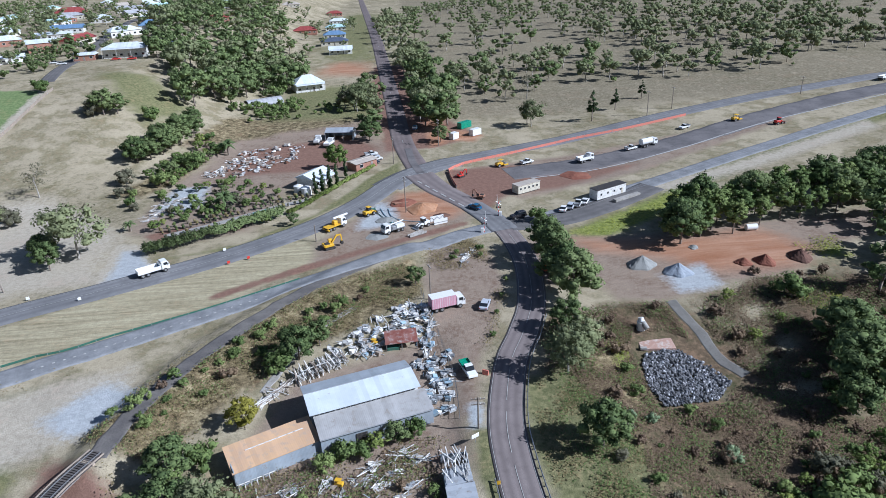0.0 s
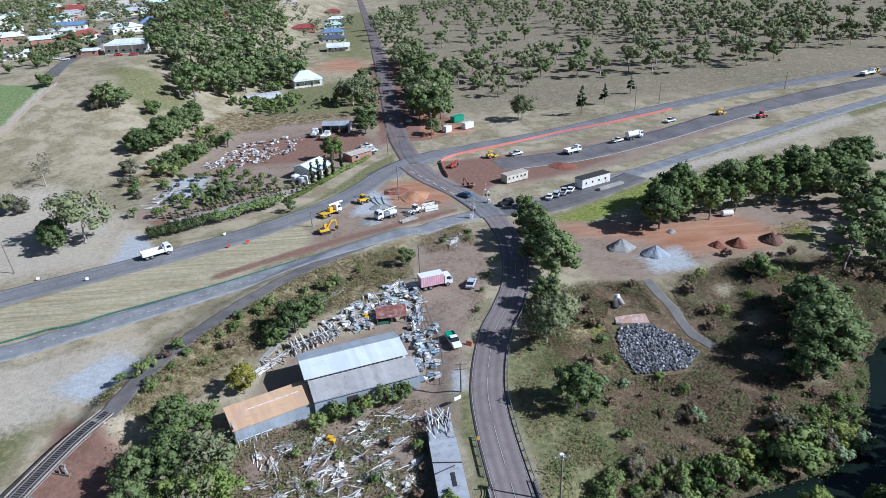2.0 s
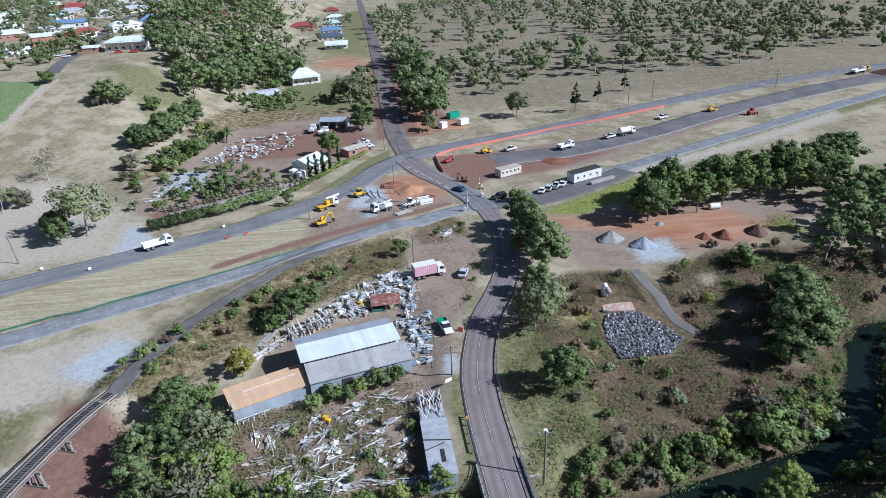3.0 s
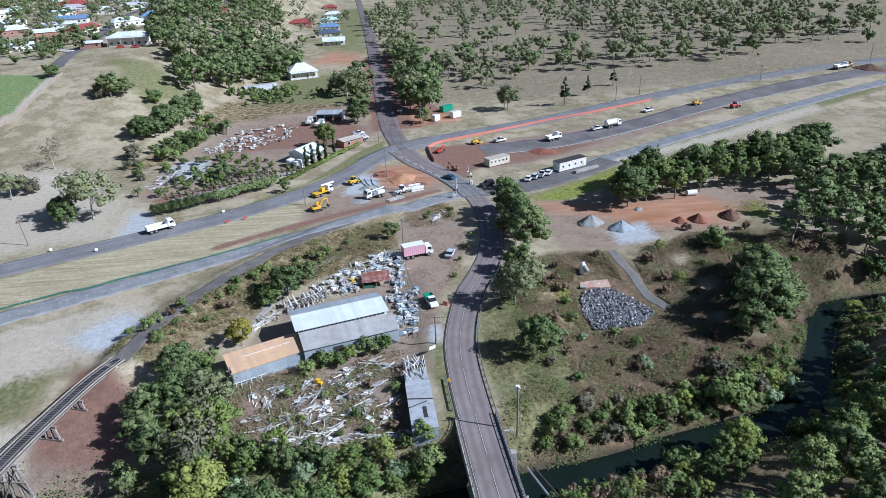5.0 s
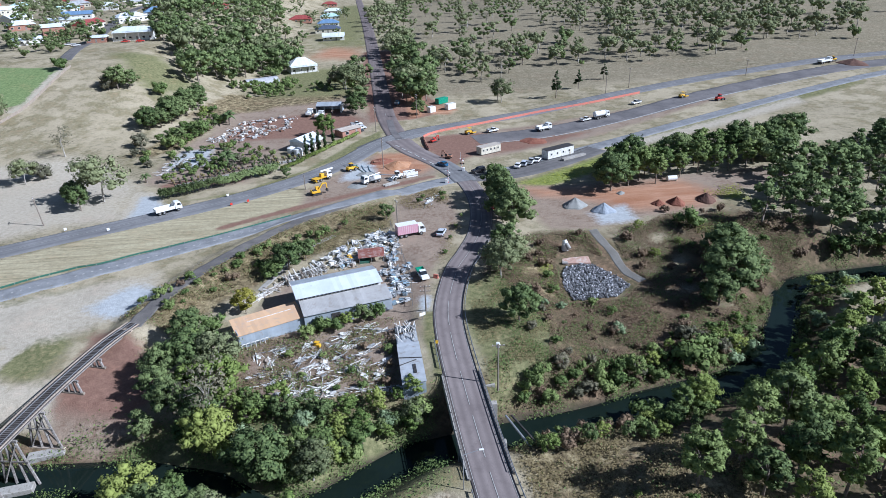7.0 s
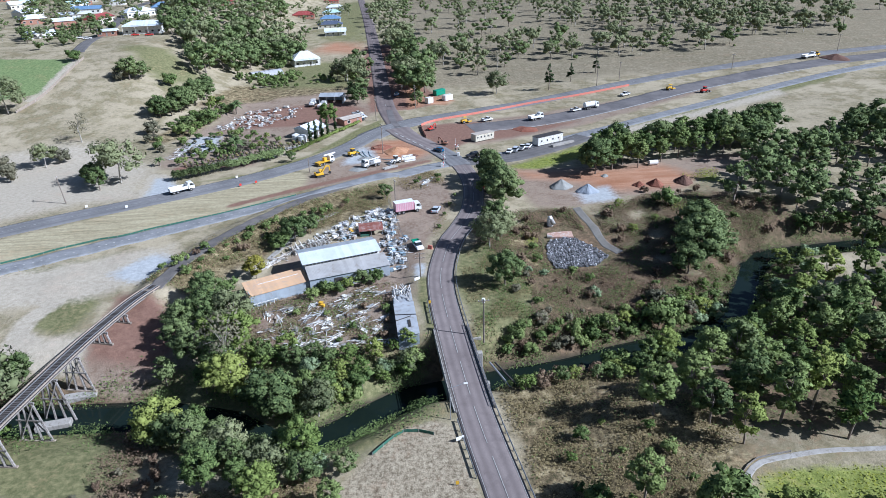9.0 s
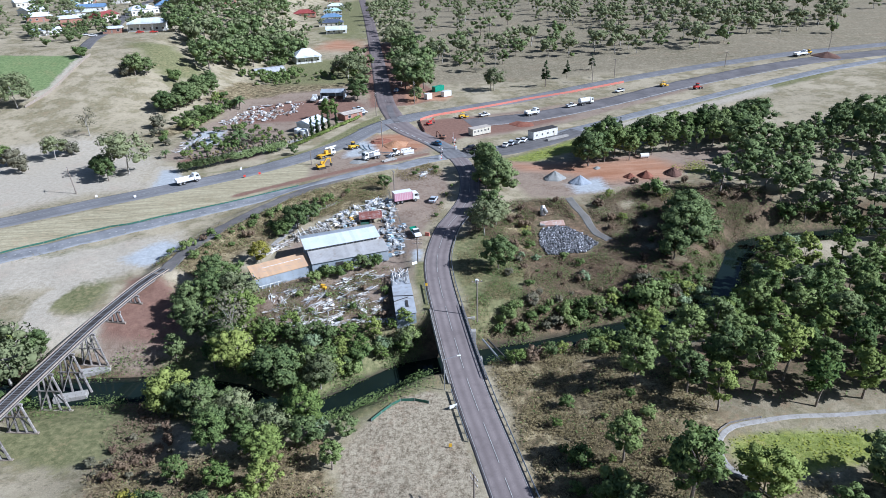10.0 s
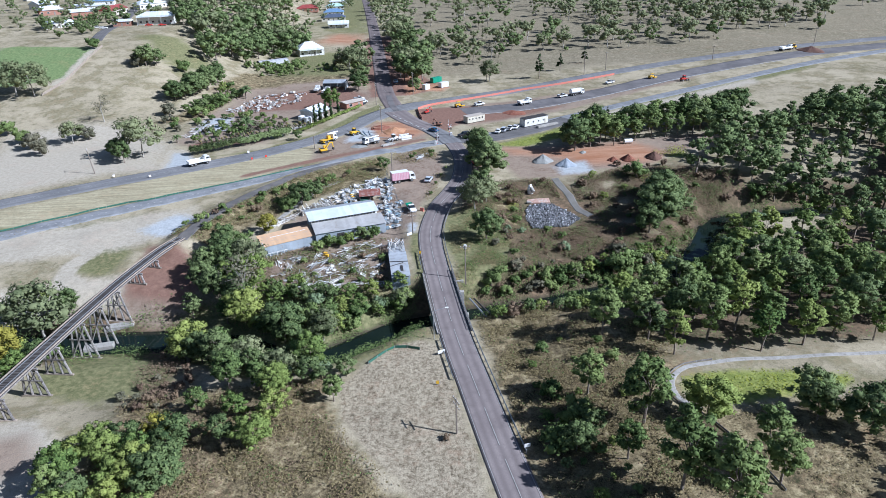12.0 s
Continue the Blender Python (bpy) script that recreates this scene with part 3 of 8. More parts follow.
# ---------------------------------------------------------------- trees
def blob_leaves(rng, centres, count, size, droop=0.25):
    """Leaf tufts on the shells of many clumps: bent quads of random turn."""
    c = np.array([k[:3] for k in centres])
    r = np.array([k[3:] for k in centres])
    w = (r.prod(1)) ** (2 / 3)
    pick = rng.choice(len(c), count, p=w / w.sum())
    d = rng.normal(size=(count, 3))
    d[:, 2] = np.where(d[:, 2] < -0.2, -d[:, 2] * 0.6, d[:, 2])
    d /= np.linalg.norm(d, axis=1)[:, None]
    rad = rng.uniform(0.55, 1.08, count) ** 0.7
    p = c[pick] + d * r[pick] * rad[:, None]
    nrm = d + rng.normal(scale=0.6, size=(count, 3))
    nrm[:, 2] += 0.2
    nrm /= np.linalg.norm(nrm, axis=1)[:, None]
    a = np.cross(nrm, rng.normal(size=(count, 3)))
    a /= np.linalg.norm(a, axis=1)[:, None] + 1e-9
    b = np.cross(nrm, a)
    s = (size * rng.uniform(0.55, 1.35, count))[:, None]
    v = np.stack((p - a * s, p - b * s * 0.6 - nrm * s * 0.12, p + a * s, p + b * s * 0.6 - nrm * s * 0.12), 1).reshape(-1, 3)
    i = np.arange(count)[:, None] * 4
    mid = c.mean(0)
    out = p - mid
    out /= np.linalg.norm(out, axis=1)[:, None] + 1e-9
    soft = d * 0.40 + out * 0.80 + nrm * 0.50
    soft /= np.linalg.norm(soft, axis=1)[:, None]
    return v, np.concatenate((i, i + 1, i + 2, i + 3), 1), np.repeat(soft, 4, axis=0)


SOFT = {}


def tree_meshes(name, seed, h, w, clumps, leaf_count, leaf, trunk, shape, bark, foliage):
    """A trunk with limbs and a crown of leaf tufts, for a tree of height h and crown width w."""
    rng = np.random.default_rng(seed)
    far = name.startswith(("far", "low"))
    cs = []
    for k in range(clumps):
        u = (k + 0.5) / clumps if shape == "column" else rng.random()
        if shape == "column":
            z, rr = h * (0.08 + 0.9 * u), w * 0.5 * (0.35 + 0.65 * math.sin(math.pi * (0.15 + 0.8 * u))) * 0.35
            size = w * (0.42 - 0.2 * u)
        elif shape == "cone":
            z, rr = h * (0.22 + 0.75 * u), w * 0.5 * (1.02 - u) * rng.uniform(0.5, 1)
            size = w * 0.17 * (1.25 - u)
        elif shape == "spread":
            z, rr = h * rng.uniform(0.42, 0.93), w * 0.42 * math.sqrt(rng.random())
            z -= 0.22 * h * (rr / (w * 0.5)) ** 2
            size = w * rng.uniform(0.11, 0.20)
        elif shape == "bush":
            z, rr = h * rng.uniform(0.25, 0.72), w * 0.36 * math.sqrt(rng.random())
            size = w * rng.uniform(0.16, 0.26)
        else:
            d = rng.normal(size=3)
            d *= rng.uniform(0.3, 1.0) ** 0.5 / np.linalg.norm(d)
            z = h * (0.55 + 0.33 * d[2] + rng.uniform(-0.04, 0.04))
            rr = w * 0.42 * math.hypot(d[0], d[1]) * (1.0 - 0.18 * d[2]) * rng.uniform(0.8, 1.2)
            size = w * (rng.uniform(0.11, 0.19) if far else rng.uniform(0.075, 0.15))
        a = rng.uniform(0, math.tau)
        size = min(size, h * 0.24)
        cs.append((rr * math.cos(a), rr * math.sin(a), z, size, size, size * (0.8 if shape in ("spread", "round") else 1.0)))
    v, f, soft = blob_leaves(rng, cs, leaf_count, leaf)
    if shape not in ("cone", "column") and name != "bare":
        ball = bmesh.new()
        bmesh.ops.create_icosphere(ball, subdivisions=1, radius=1.0)
        bv = np.array([q.co[:] for q in ball.verts])
        bf = np.array([[q.index for q in k.verts] for k in ball.faces])
        ball.free()
        n0 = len(v)
        core = [np.array(k[:3]) + bv * np.array(k[3:]) * rng.uniform(0.35, 0.6, (len(bv), 1)) * (1.0 if shape == "spread" and not far else 1.35) for k in cs]
        f = f.tolist() + np.concatenate([bf + n0 + i * len(bv) for i in range(len(cs))]).tolist()
        v = np.concatenate([v] + core)
        soft = np.concatenate([soft] + [bv] * len(cs))
        f = np.array(f, dtype=object)
    crown = soft_normals(solid(name + "_crown", v.tolist(), f.tolist(), foliage), soft)
    SOFT[crown.name] = soft
    bm = bmesh.new()
    lean = Vector((rng.uniform(-0.06, 0.06) * h, rng.uniform(-0.06, 0.06) * h, 0))
    fork = h * (0.42 if shape in ("spread", "round") else 0.85 if shape in ("cone", "column") else 0.25)
    p, r = Vector((0, 0, -0.3)), trunk
    steps = 2 if far else 4
    for k in range(steps):
        q = lean * ((k + 1) / steps) ** 2 + Vector((0, 0, fork * (k + 1) / steps))
        tube(bm, p, q, r, r * 0.85, 4 if far else 6)
        p, r = q, r * 0.85
    for x, y, z, *_ in cs[:: max(1, len(cs) // (3 if far else 7))]:
        if shape in ("cone", "column"):
            break
        m = p.lerp(Vector((x, y, z)), 0.5) + Vector((0, 0, 0.06 * h))
        tube(bm, p, m, r * 0.55, r * 0.36, 3 if far else 4)
        tube(bm, m, (x, y, z), r * 0.36, r * 0.12, 3)
    trunk_me = bpy.data.meshes.new(name + "_trunk")
    bm.to_mesh(trunk_me)
    bm.free()
    trunk_me.materials.append(bark)
    return trunk_me, crown


# kind: crown shape, width by height, clumps, tufts, tuft size, trunk radius, bark, foliage, label, category
KINDS = {
    "brown": ("bush", 1.4, 14, 460, 0.20, 0.06, "bark", "leaf_brown", "dry brown scrub bush on rough ground", "bush"),
    "far_bush": ("bush", 1.25, 9, 150, 0.40, 0.10, "bark", "leaf_bush", "green bush far off", "bush"),
    "low_gum": ("spread", 0.95, 12, 150, 0.55, 0.24, "pale_bark", "leaf_gum", "grey-green gum tree far off", "tree"),
    "low_dense": ("round", 0.95, 14, 170, 0.60, 0.24, "bark", "leaf_dense", "dark bushy tree far off", "tree"),
    "small_dense": ("round", 1.05, 40, 1250, 0.31, 0.24, "bark", "leaf_dense", "low dark green leafy tree", "tree"),
    "small_bright": ("round", 1.05, 40, 1200, 0.31, 0.16, "bark", "leaf_bright", "low yellow-green leafy tree", "tree"),
    "small_tall": ("round", 0.85, 40, 1200, 0.31, 0.22, "bark", "leaf_bush", "young green creekside tree", "tree"),
    "gum": ("spread", 1.02, 40, 1900, 0.25, 0.22, "pale_bark", "leaf_gum", "olive-green gum tree with an open spreading crown", "tree"),
    "tall": ("round", 0.54, 60, 2000, 0.21, 0.20, "bark", "leaf_bush", "tall green creekside tree with a clumped crown", "tree"),
    "dense": ("round", 1.0, 70, 2500, 0.245, 0.24, "bark", "leaf_dense", "dark green tree with a dense rounded crown", "tree"),
    "bright": ("round", 1.0, 60, 2200, 0.245, 0.16, "bark", "leaf_bright", "fresh yellow-green leafy tree", "tree"),
    "bush": ("bush", 1.25, 14, 480, 0.22, 0.10, "bark", "leaf_bush", "rounded green bush on rough ground", "bush"),
    "grey": ("bush", 1.15, 16, 600, 0.19, 0.10, "pale_bark", "leaf_grey", "grey-leaved sparse scrub bush", "bush"),
    "slim_bright": ("round", 0.5, 52, 1700, 0.22, 0.18, "bark", "leaf_bright", "slender fresh green tree with a rounded crown", "tree"),
    "slim_dense": ("round", 0.62, 60, 2000, 0.22, 0.2, "bark", "leaf_dense", "dark green tree with an upright crown", "tree"),
    "golden": ("round", 1.05, 44, 1700, 0.25, 0.16, "bark", "leaf_golden", "yellow-green leafy tree beside the yard", "tree"),
    "silver": ("bush", 1.4, 16, 620, 0.19, 0.08, "bark", "leaf_silver", "pale silvery-green broad-leaved shrub", "bush"),
    "bare": ("spread", 0.70, 20, 420, 0.22, 0.22, "pale_bark", "leaf_grey", "half-dead gum tree with pale bare limbs", "tree"),
    "pine": ("cone", 0.42, 34, 1100, 0.26, 0.20, "bark", "leaf_pine", "dark pointed hoop pine on dry grass", "tree"),
    "cypress": ("column", 0.21, 22, 1100, 0.17, 0.10, "bark", "leaf_pine", "slim dark green pencil cypress", "tree"),
    "far_gum": ("spread", 0.92, 18, 330, 0.40, 0.24, "pale_bark", "leaf_gum", "grey-green gum tree standing in dry pasture", "tree"),
    "far_tall": ("round", 0.56, 20, 380, 0.38, 0.22, "bark", "leaf_dense", "tall green creekside tree far off", "tree"),
    "far_dense": ("round", 0.98, 22, 400, 0.46, 0.24, "bark", "leaf_dense", "dark bushy tree far off among the houses", "tree"),
}
STOCK = {}
for kn, (shape, wr, clumps, tufts, leaf, tr, bark, fol, label, cat) in KINDS.items():
    base_h = {"bush": 4.0, "brown": 4.0, "far_bush": 4.0, "grey": 4.0, "silver": 4.0, "cypress": 6.0}.get(kn, 10.0)
    STOCK[kn] = [(base_h, tree_meshes(kn, 11 * k + len(kn), base_h, base_h * wr, clumps, tufts, leaf, tr, shape, M[bark], M[fol])) for k in range(4 if kn in ("gum", "dense", "far_gum", "tall", "far_tall", "bush") else 2)]


def plant(kind, x, y, h, rng, group="", z=None):
    if h < 6 and "small_" + kind in STOCK:
        kind = "small_" + kind
    base_h, (tm, cm) = rng.choice(STOCK[kind])
    _, _, _, _, _, _, _, _, label, cat = KINDS[kind]
    e = new("bush" if cat == "bush" else "tree")
    s = h / base_h
    k = rng.uniform(0.9, 1.12)
    e.matrix_world = Matrix.LocRotScale((x, y, float(height(x, y)) if z is None else z), Euler((0, 0, rng.uniform(0, math.tau))), (s * k, s * k, s))
    tagged(e, label, cat, group)
    for n, m in (("trunk", tm), ("crown", cm)):
        new(n, m).parent = e
    return e


def palm(x, y, h, rng):
    e = thing("palm_tree", x, y, rng.uniform(0, 360), "feathery palm with arching grey-green fronds", "palm")
    bm = bmesh.new()
    tube(bm, (0, 0, -0.2), (0, 0, h * 0.55), 0.35, 0.28, 8)
    part("trunk", bm, M["bark"], e)
    v, f = [], []
    for k in range(34):
        a, el = rng.uniform(0, math.tau), rng.uniform(-0.1, 1.1)
        L = h * rng.uniform(0.42, 0.55)
        prev = None
        for i in range(7):
            t = i / 6
            r = L * t * math.cos(el) + 0.1
            z = h * 0.55 + L * (math.sin(el) * t - 0.55 * t * t)
            w = L * 0.13 * math.sin(math.pi * min(1, t * 0.85 + 0.15)) + 0.02
            c, s = math.cos(a), math.sin(a)
            row = [(c * r - s * w, s * r + c * w, z - w * 0.5), (c * r, s * r, z), (c * r + s * w, s * r - c * w, z - w * 0.5)]
            n = len(v)
            v += row
            if prev is not None:
                f += [(prev, prev + 1, n + 1, n), (prev + 1, prev + 2, n + 2, n + 1)]
            prev = n
    new("crown", solid("palm_crown", v, f, M["leaf_palm"])).parent = e
    return e


rng = random.Random(7)
LONE = [(-98.1, 46.2, 14.5, "gum"), (-106, 46, 8, "dense"), (-109, 50, 6, "dense"), (-102.2, 39.7, 8.5, "dense"), (-127.5, 90.5, 12.6, "bare"), (-127.3, 71.8, 6.5, "grey"), (-128, 152, 11, "dense"), (-124, 155, 9, "dense"), (-131, 150, 7, "grey"), (-160.2, 175, 6.5, "bush"),
        (-106.2, 118, 10, "dense"), (-103, 122, 9, "dense"), (-99, 133, 10, "dense"), (-97, 139, 9, "dense"), (-95, 150, 9, "dense"), (-109, 124, 8, "dense"), (-100.3, 127.3, 11, "dense"), (-98.8, 145.1, 10.5, "dense"), (-97, 159.7, 9, "dense"), (-103, 135, 10, "dense"), (-111.5, 154.9, 7, "bush"),
        (-90.7, 99.1, 5.4, "bush"), (-86, 116.5, 7, "bush"), (-103.9, 98.7, 6, "grey"), (-25.9, 140.9, 9.5, "dense"), (-36.6, 108.8, 9.5, "bright"), (-92, 108, 6, "dense")]
LONE2 = [(-41.5, 82.2, 7.6, "cypress"), (-39.6, 84.6, 7.8, "cypress"), (-37.5, 87.5, 8, "cypress"), (-35.5, 90.3, 7.4, "cypress"), (-33.2, 98.5, 6.6, "cypress"),
         (-33.7, 191.3, 13, "gum"), (-38, 196, 9, "grey"), (-83.8, 61.5, 3.4, "bright"), (-45.5, 58.9, 4.3, "dense"), (-53.8, 62.2, 3.2, "bush"), (64.5, 148.3, 13, "pine"), (78.5, 161.8, 9.4, "pine"),
         (95.2, 176.1, 8.7, "pine"), (39.3, 147.8, 11, "gum"), (46.8, 194.3, 12, "bare"), (-1, 165.1, 16, "gum"), (9, 182, 9, "gum"), (1.3, 134.2, 7.6, "dense"),
         (0.1, 283.6, 15, "gum"), (-8.7, 269.1, 15, "gum"), (74.6, 67, 5.2, "pine")]
LONE3 = [(21.2, 49.7, 4.6, "bush"), (18.9, 22.3, 11.5, "dense"), (18.6, 5.7, 12.5, "dense"), (18.4, 30, 10.5, "dense"), (19.5, 13.5, 10.5, "dense"), (11.5, -18.4, 9.7, "gum"), (12.2, -36.6, 9.1, "dense"), (60, -26.8, 13.5, "dense"), (64, -21, 12, "dense"), (66, -13, 11, "dense"), (56, -31, 9, "dense"), (32, -38.5, 2.6, "silver"), (22.2, -30.4, 1.8, "silver"), (18.7, -29.9, 1.7, "silver"), (57, -44, 3.6, "silver"), (52.5, -46, 3.2, "silver"), (54, -42, 2.8, "silver"), (45, -38.5, 2.2, "brown"), (31, -57, 2.4, "silver"), (-37.5, -61, 4.0, "silver"), (-28, -60, 3.6, "silver"), (-24, -86, 3.0, "silver"), (-14, -58.5, 3.0, "silver"),
         (63.1, 0.5, 5.8, "bush"), (-13.6, 18, 5.3, "dense"), (-43.3, -24.8, 6.3, "golden"), (-36.6, -6.9, 8, "dense"), (-33, -3, 6, "dense"), (-40, -10, 5, "bush"), (-52.1, -35.6, 8, "dense"), (-47.5, -33, 5, "bush"), (-50, -40, 7, "tall"), (-22, -31.5, 3.2, "bright"), (-16, -29.5, 3.6, "bush"), (-30, -35, 3, "bush"), (-27.3, -32.9, 3.6, "bush"), (-24.4, -33, 3.2, "bush"),
         (-18.8, -30.6, 4.2, "dense"), (14.5, -5.5, 7.5, "dense"), (-86, -59.2, 13.5, "gum"), (-88.5, -70, 9, "golden"), (20.4, -98.8, 10, "tall"), (53.1, -107.7, 8.6, "dense")]
LONE4 = [(12.8, -109.5, 5, "bush"), (27, -121, 15, "tall"), (26.6, -107.5, 14, "tall"), (-3.4, -105.2, 1.2, "brown"), (22, -114, 8, "tall"), (28.3, -100.6, 3.5, "bright"), (53, -109.4, 8, "tall"), (36.7, -107.1, 8, "bright"), (31, -126, 14, "tall"), (40.3, -121.6, 10.6, "tall"), (42.2, -115.2, 9.2, "tall"), (59, -113.2, 9, "dense"), (-43.2, -57.1, 15, "bare"), (-47.5, -101.5, 6.2, "golden"),
         (19, -107, 4, "dense"), (14.5, -98, 4, "bush"), (15.5, -110.5, 6, "dense"), (17, -104.5, 5, "bush"), (16.5, 14.5, 8.5, "dense"), (-175.3, 121.2, 15, "gum"), (-166.8, 119.3, 15, "gum"), (-160.2, 79.6, 6, "bush"), (-136, 53.9, 7, "grey"), (-130.4, 66.7, 9, "gum"), (-127.1, 154.1, 6, "dense"), (-150, 70, 6, "bush"), (-143, 62, 7, "grey"), (15.5, -12, 7, "gum"), (20, 32, 7, "dense")]
for x, y, h, kind in LONE + LONE2 + LONE3 + LONE4:
    plant(kind, x, y, h, rng)
for x, y, h in ((-78.6, 132.6, 8), (-67.6, 75.8, 7.5), (-90.8, 62.6, 4.2), (-184, 258, 9)):
    palm(x, y, h, rng)


for poly_off in (-6.0, 6.5):
    bank = smooth_line(CREEK[10:19], 5.2)
    bt = np.gradient(bank, axis=0)
    for q, d in zip(bank, bt):
        n_ = np.array((-d[1], d[0])) / np.linalg.norm(d)
        x, y = q + n_ * (poly_off + rng.uniform(-1, 1))
        if x > 26 and not 44 < x < 90 and rng.random() < 0.75:
            plant(rng.choice(["tall", "dense", "bright", "bush"]), x, y, rng.uniform(4.5, 8), rng, "creek bank trees")


for side in (-1, 1):
    edge = smooth_line(CREEK[6:19], 2.6)
    et = np.gradient(edge, axis=0)
    for q, d in zip(edge, et):
        x, y = q + np.array((-d[1], d[0])) / np.linalg.norm(d) * side * rng.uniform(4.2, 6.5)
        if 9 < x < 75 and rng.random() < 0.8:
            plant(rng.choice(["bush", "brown", "bright", "bush"]), x, y, rng.uniform(0.9, 2.4), rng, "creek edge bushes")

for x, y in scatter([(50, -56), (60, -44), (68, -34), (76, -20), (92, -16), (90, -26), (78, -40), (66, -58), (54, -64)], 36, 3.0, rng, lambda x, y: line_dist(CREEK, np.array(x), np.array(y)) > 3.4):
    plant(rng.choice(["bush", "bright", "silver", "bush", "dense"]), x, y, rng.uniform(1.6, 4.4), rng, "creek edge bushes")

BED = [(25, -27), (41, -27), (46, -22), (42, 4), (37, 4), (37, -4), (25, -4)]


# open banks beside the creek
CLEAR = [(52, -55), (58, -45), (66, -34), (74, -20), (84, -12), (92, -18), (82, -32), (72, -46), (62, -56)]
OPEN = [(-27, -80), (-22, -71), (-10, -64), (0, -61), (0, -82), (-16, -86), (-24, -88)]


def dry(x, y):
    return not inside(OPEN, np.array(x), np.array(y)) and not inside(CLEAR, np.array(x), np.array(y)) and not inside(BED, np.array(x), np.array(y)) and line_dist(CREEK, np.array(x), np.array(y)) > 4.5 and line_dist(SOUTH_ROAD, np.array(x), np.array(y)) > 8


def wood(poly, count, gap, kinds, lo, hi, group, edge=1.0):
    """A stand of trees; edge makes those beside the salvage yard lower."""
    for x, y in scatter(poly, count, gap, rng, dry):
        plant(rng.choice(kinds), x, y, rng.uniform(lo, hi) * (edge if x > -42 and y > -66.5 else 1.0), rng, group)


FAR = []


def far_wood(poly, count, gap, kinds, lo, hi):
    """Trees too far to be told apart: collected, then joined into one mesh."""
    for x, y in scatter(poly, count, gap, rng, dry):
        FAR.append((rng.choice(kinds), x, y, rng.uniform(lo, hi)))


far_wood([(-105, 178), (-128, 226), (-150, 280), (-100, 310), (-66, 300), (-64, 254.6), (-84, 206)], 60, 7.0, ["far_gum", "far_dense", "far_dense", "far_dense"], 11, 18)
far_wood([(-150, 280), (-179, 396), (-189, 526), (-122, 600), (-100, 440), (-80, 340), (-82, 300), (-100, 310)], 100, 9, ["far_gum", "far_dense", "far_dense"], 11, 17)
far_wood([(-90, 190), (-66, 186), (-62, 217.2), (-76.3, 205.2)], 22, 4, ["bush", "bush", "bright"], 2.5, 5)
far_wood([(-88, 225), (-78, 260), (-68, 250), (-68, 220)], 12, 4, ["far_dense", "bush"], 3, 7)
far_wood([(4.6, 260), (34.2, 175), (70.5, 215), (127, 208), (200, 212), (220, 240), (60, 275)], 44, 11, ["far_gum", "far_gum", "far_gum", "far_dense"], 8, 14)
far_wood([(4.6, 260), (34.2, 175), (70.5, 215), (127, 208), (200, 212), (220, 240), (60, 275)], 24, 8, ["bush"], 1.5, 3.5)
far_wood([(4.6, 265), (60, 280), (225, 240), (260, 215), (335, 351), (294, 490), (139, 772), (-5.8, 727)], 175, 13, ["far_gum", "far_gum", "far_gum", "far_dense"], 9, 14)
far_wood([(109, 330), (241, 218), (310, 305), (170, 500)], 75, 11, ["far_gum"], 9, 14)
far_wood([(-20, 320), (0, 300), (10, 600), (-30, 600)], 26, 11, ["far_gum"], 10, 14)
far_wood([(-9, 180), (-2, 146), (8, 150), (8, 200), (3, 300), (-10, 295)], 28, 5.4, ["far_dense", "far_gum", "far_dense"], 10, 16)
far_wood([(-32, 150), (-25, 138), (-20, 190), (-26, 260), (-34, 230)], 12, 5, ["far_dense", "far_gum"], 6, 11)
far_wood([(300, 300), (600, 340), (700, 700), (300, 900), (150, 780), (300, 500)], 130, 18, ["far_gum", "far_dense"], 8, 13)
wood([(50, 29), (112, 42), (120, 56), (55, 43)], 36, 4.6, ["tall", "dense", "tall", "tall"], 9.5, 13, "planted tree row")
far_wood([(100.4, 30.1), (137.2, 45.2), (150, 50), (140, 34), (129, 30.6), (98.5, 21.6)], 14, 6, ["far_tall", "far_dense"], 9, 13)
far_wood([(137.2, 45.2), (230, 85), (230, 60), (140, 33)], 40, 6, ["far_tall", "far_dense"], 9, 13)
wood([(-57.3, -57), (-54, -44.4), (-44.3, -40.3), (-37.5, -52), (-20.7, -60), (-6.1, -57), (-8, -68), (-21, -80), (-28.9, -89), (-38.9, -92), (-52.8, -74)], 64, 4.3, ["dense", "slim_dense", "bright", "tall", "dense", "gum"], 6, 10, "creekside trees", 0.5)
wood([(-47, -92), (-30.6, -90), (-17.8, -84.9), (-22.4, -97.8), (-31.3, -104.6), (-43.2, -106)], 9, 5, ["dense", "bright", "tall"], 4.5, 7, "creekside trees")
wood([(-61, -106), (-55, -98), (-46, -100), (-42, -110), (-46, -118), (-58, -118)], 17, 3.3, ["dense", "bright", "bright", "tall"], 5, 7.5, "creekside trees")
wood([(26, -84), (46.9, -66), (65.2, -48), (87.2, -41), (100, -40), (92, -84), (76, -91), (61, -92), (43, -91), (33, -90)], 64, 5.4, ["tall", "tall", "tall", "slim_dense", "slim_bright"], 8.5, 13, "creekside forest")
far_wood([(78, -4), (90, 14), (118, 24), (160, 40), (230, 40), (230, -60), (96, -90), (102, -40), (118, -34.8), (98.6, -10.6)], 230, 5.6, ["far_tall", "far_tall", "far_tall", "far_tall", "far_dense"], 8.5, 13.5)
wood([(9.5, -104), (20, -101), (23, -112), (20, -130), (11, -130)], 22, 2.2, ["bush", "bush", "brown", "dense", "bright"], 1.0, 2.8, "bank bushes")
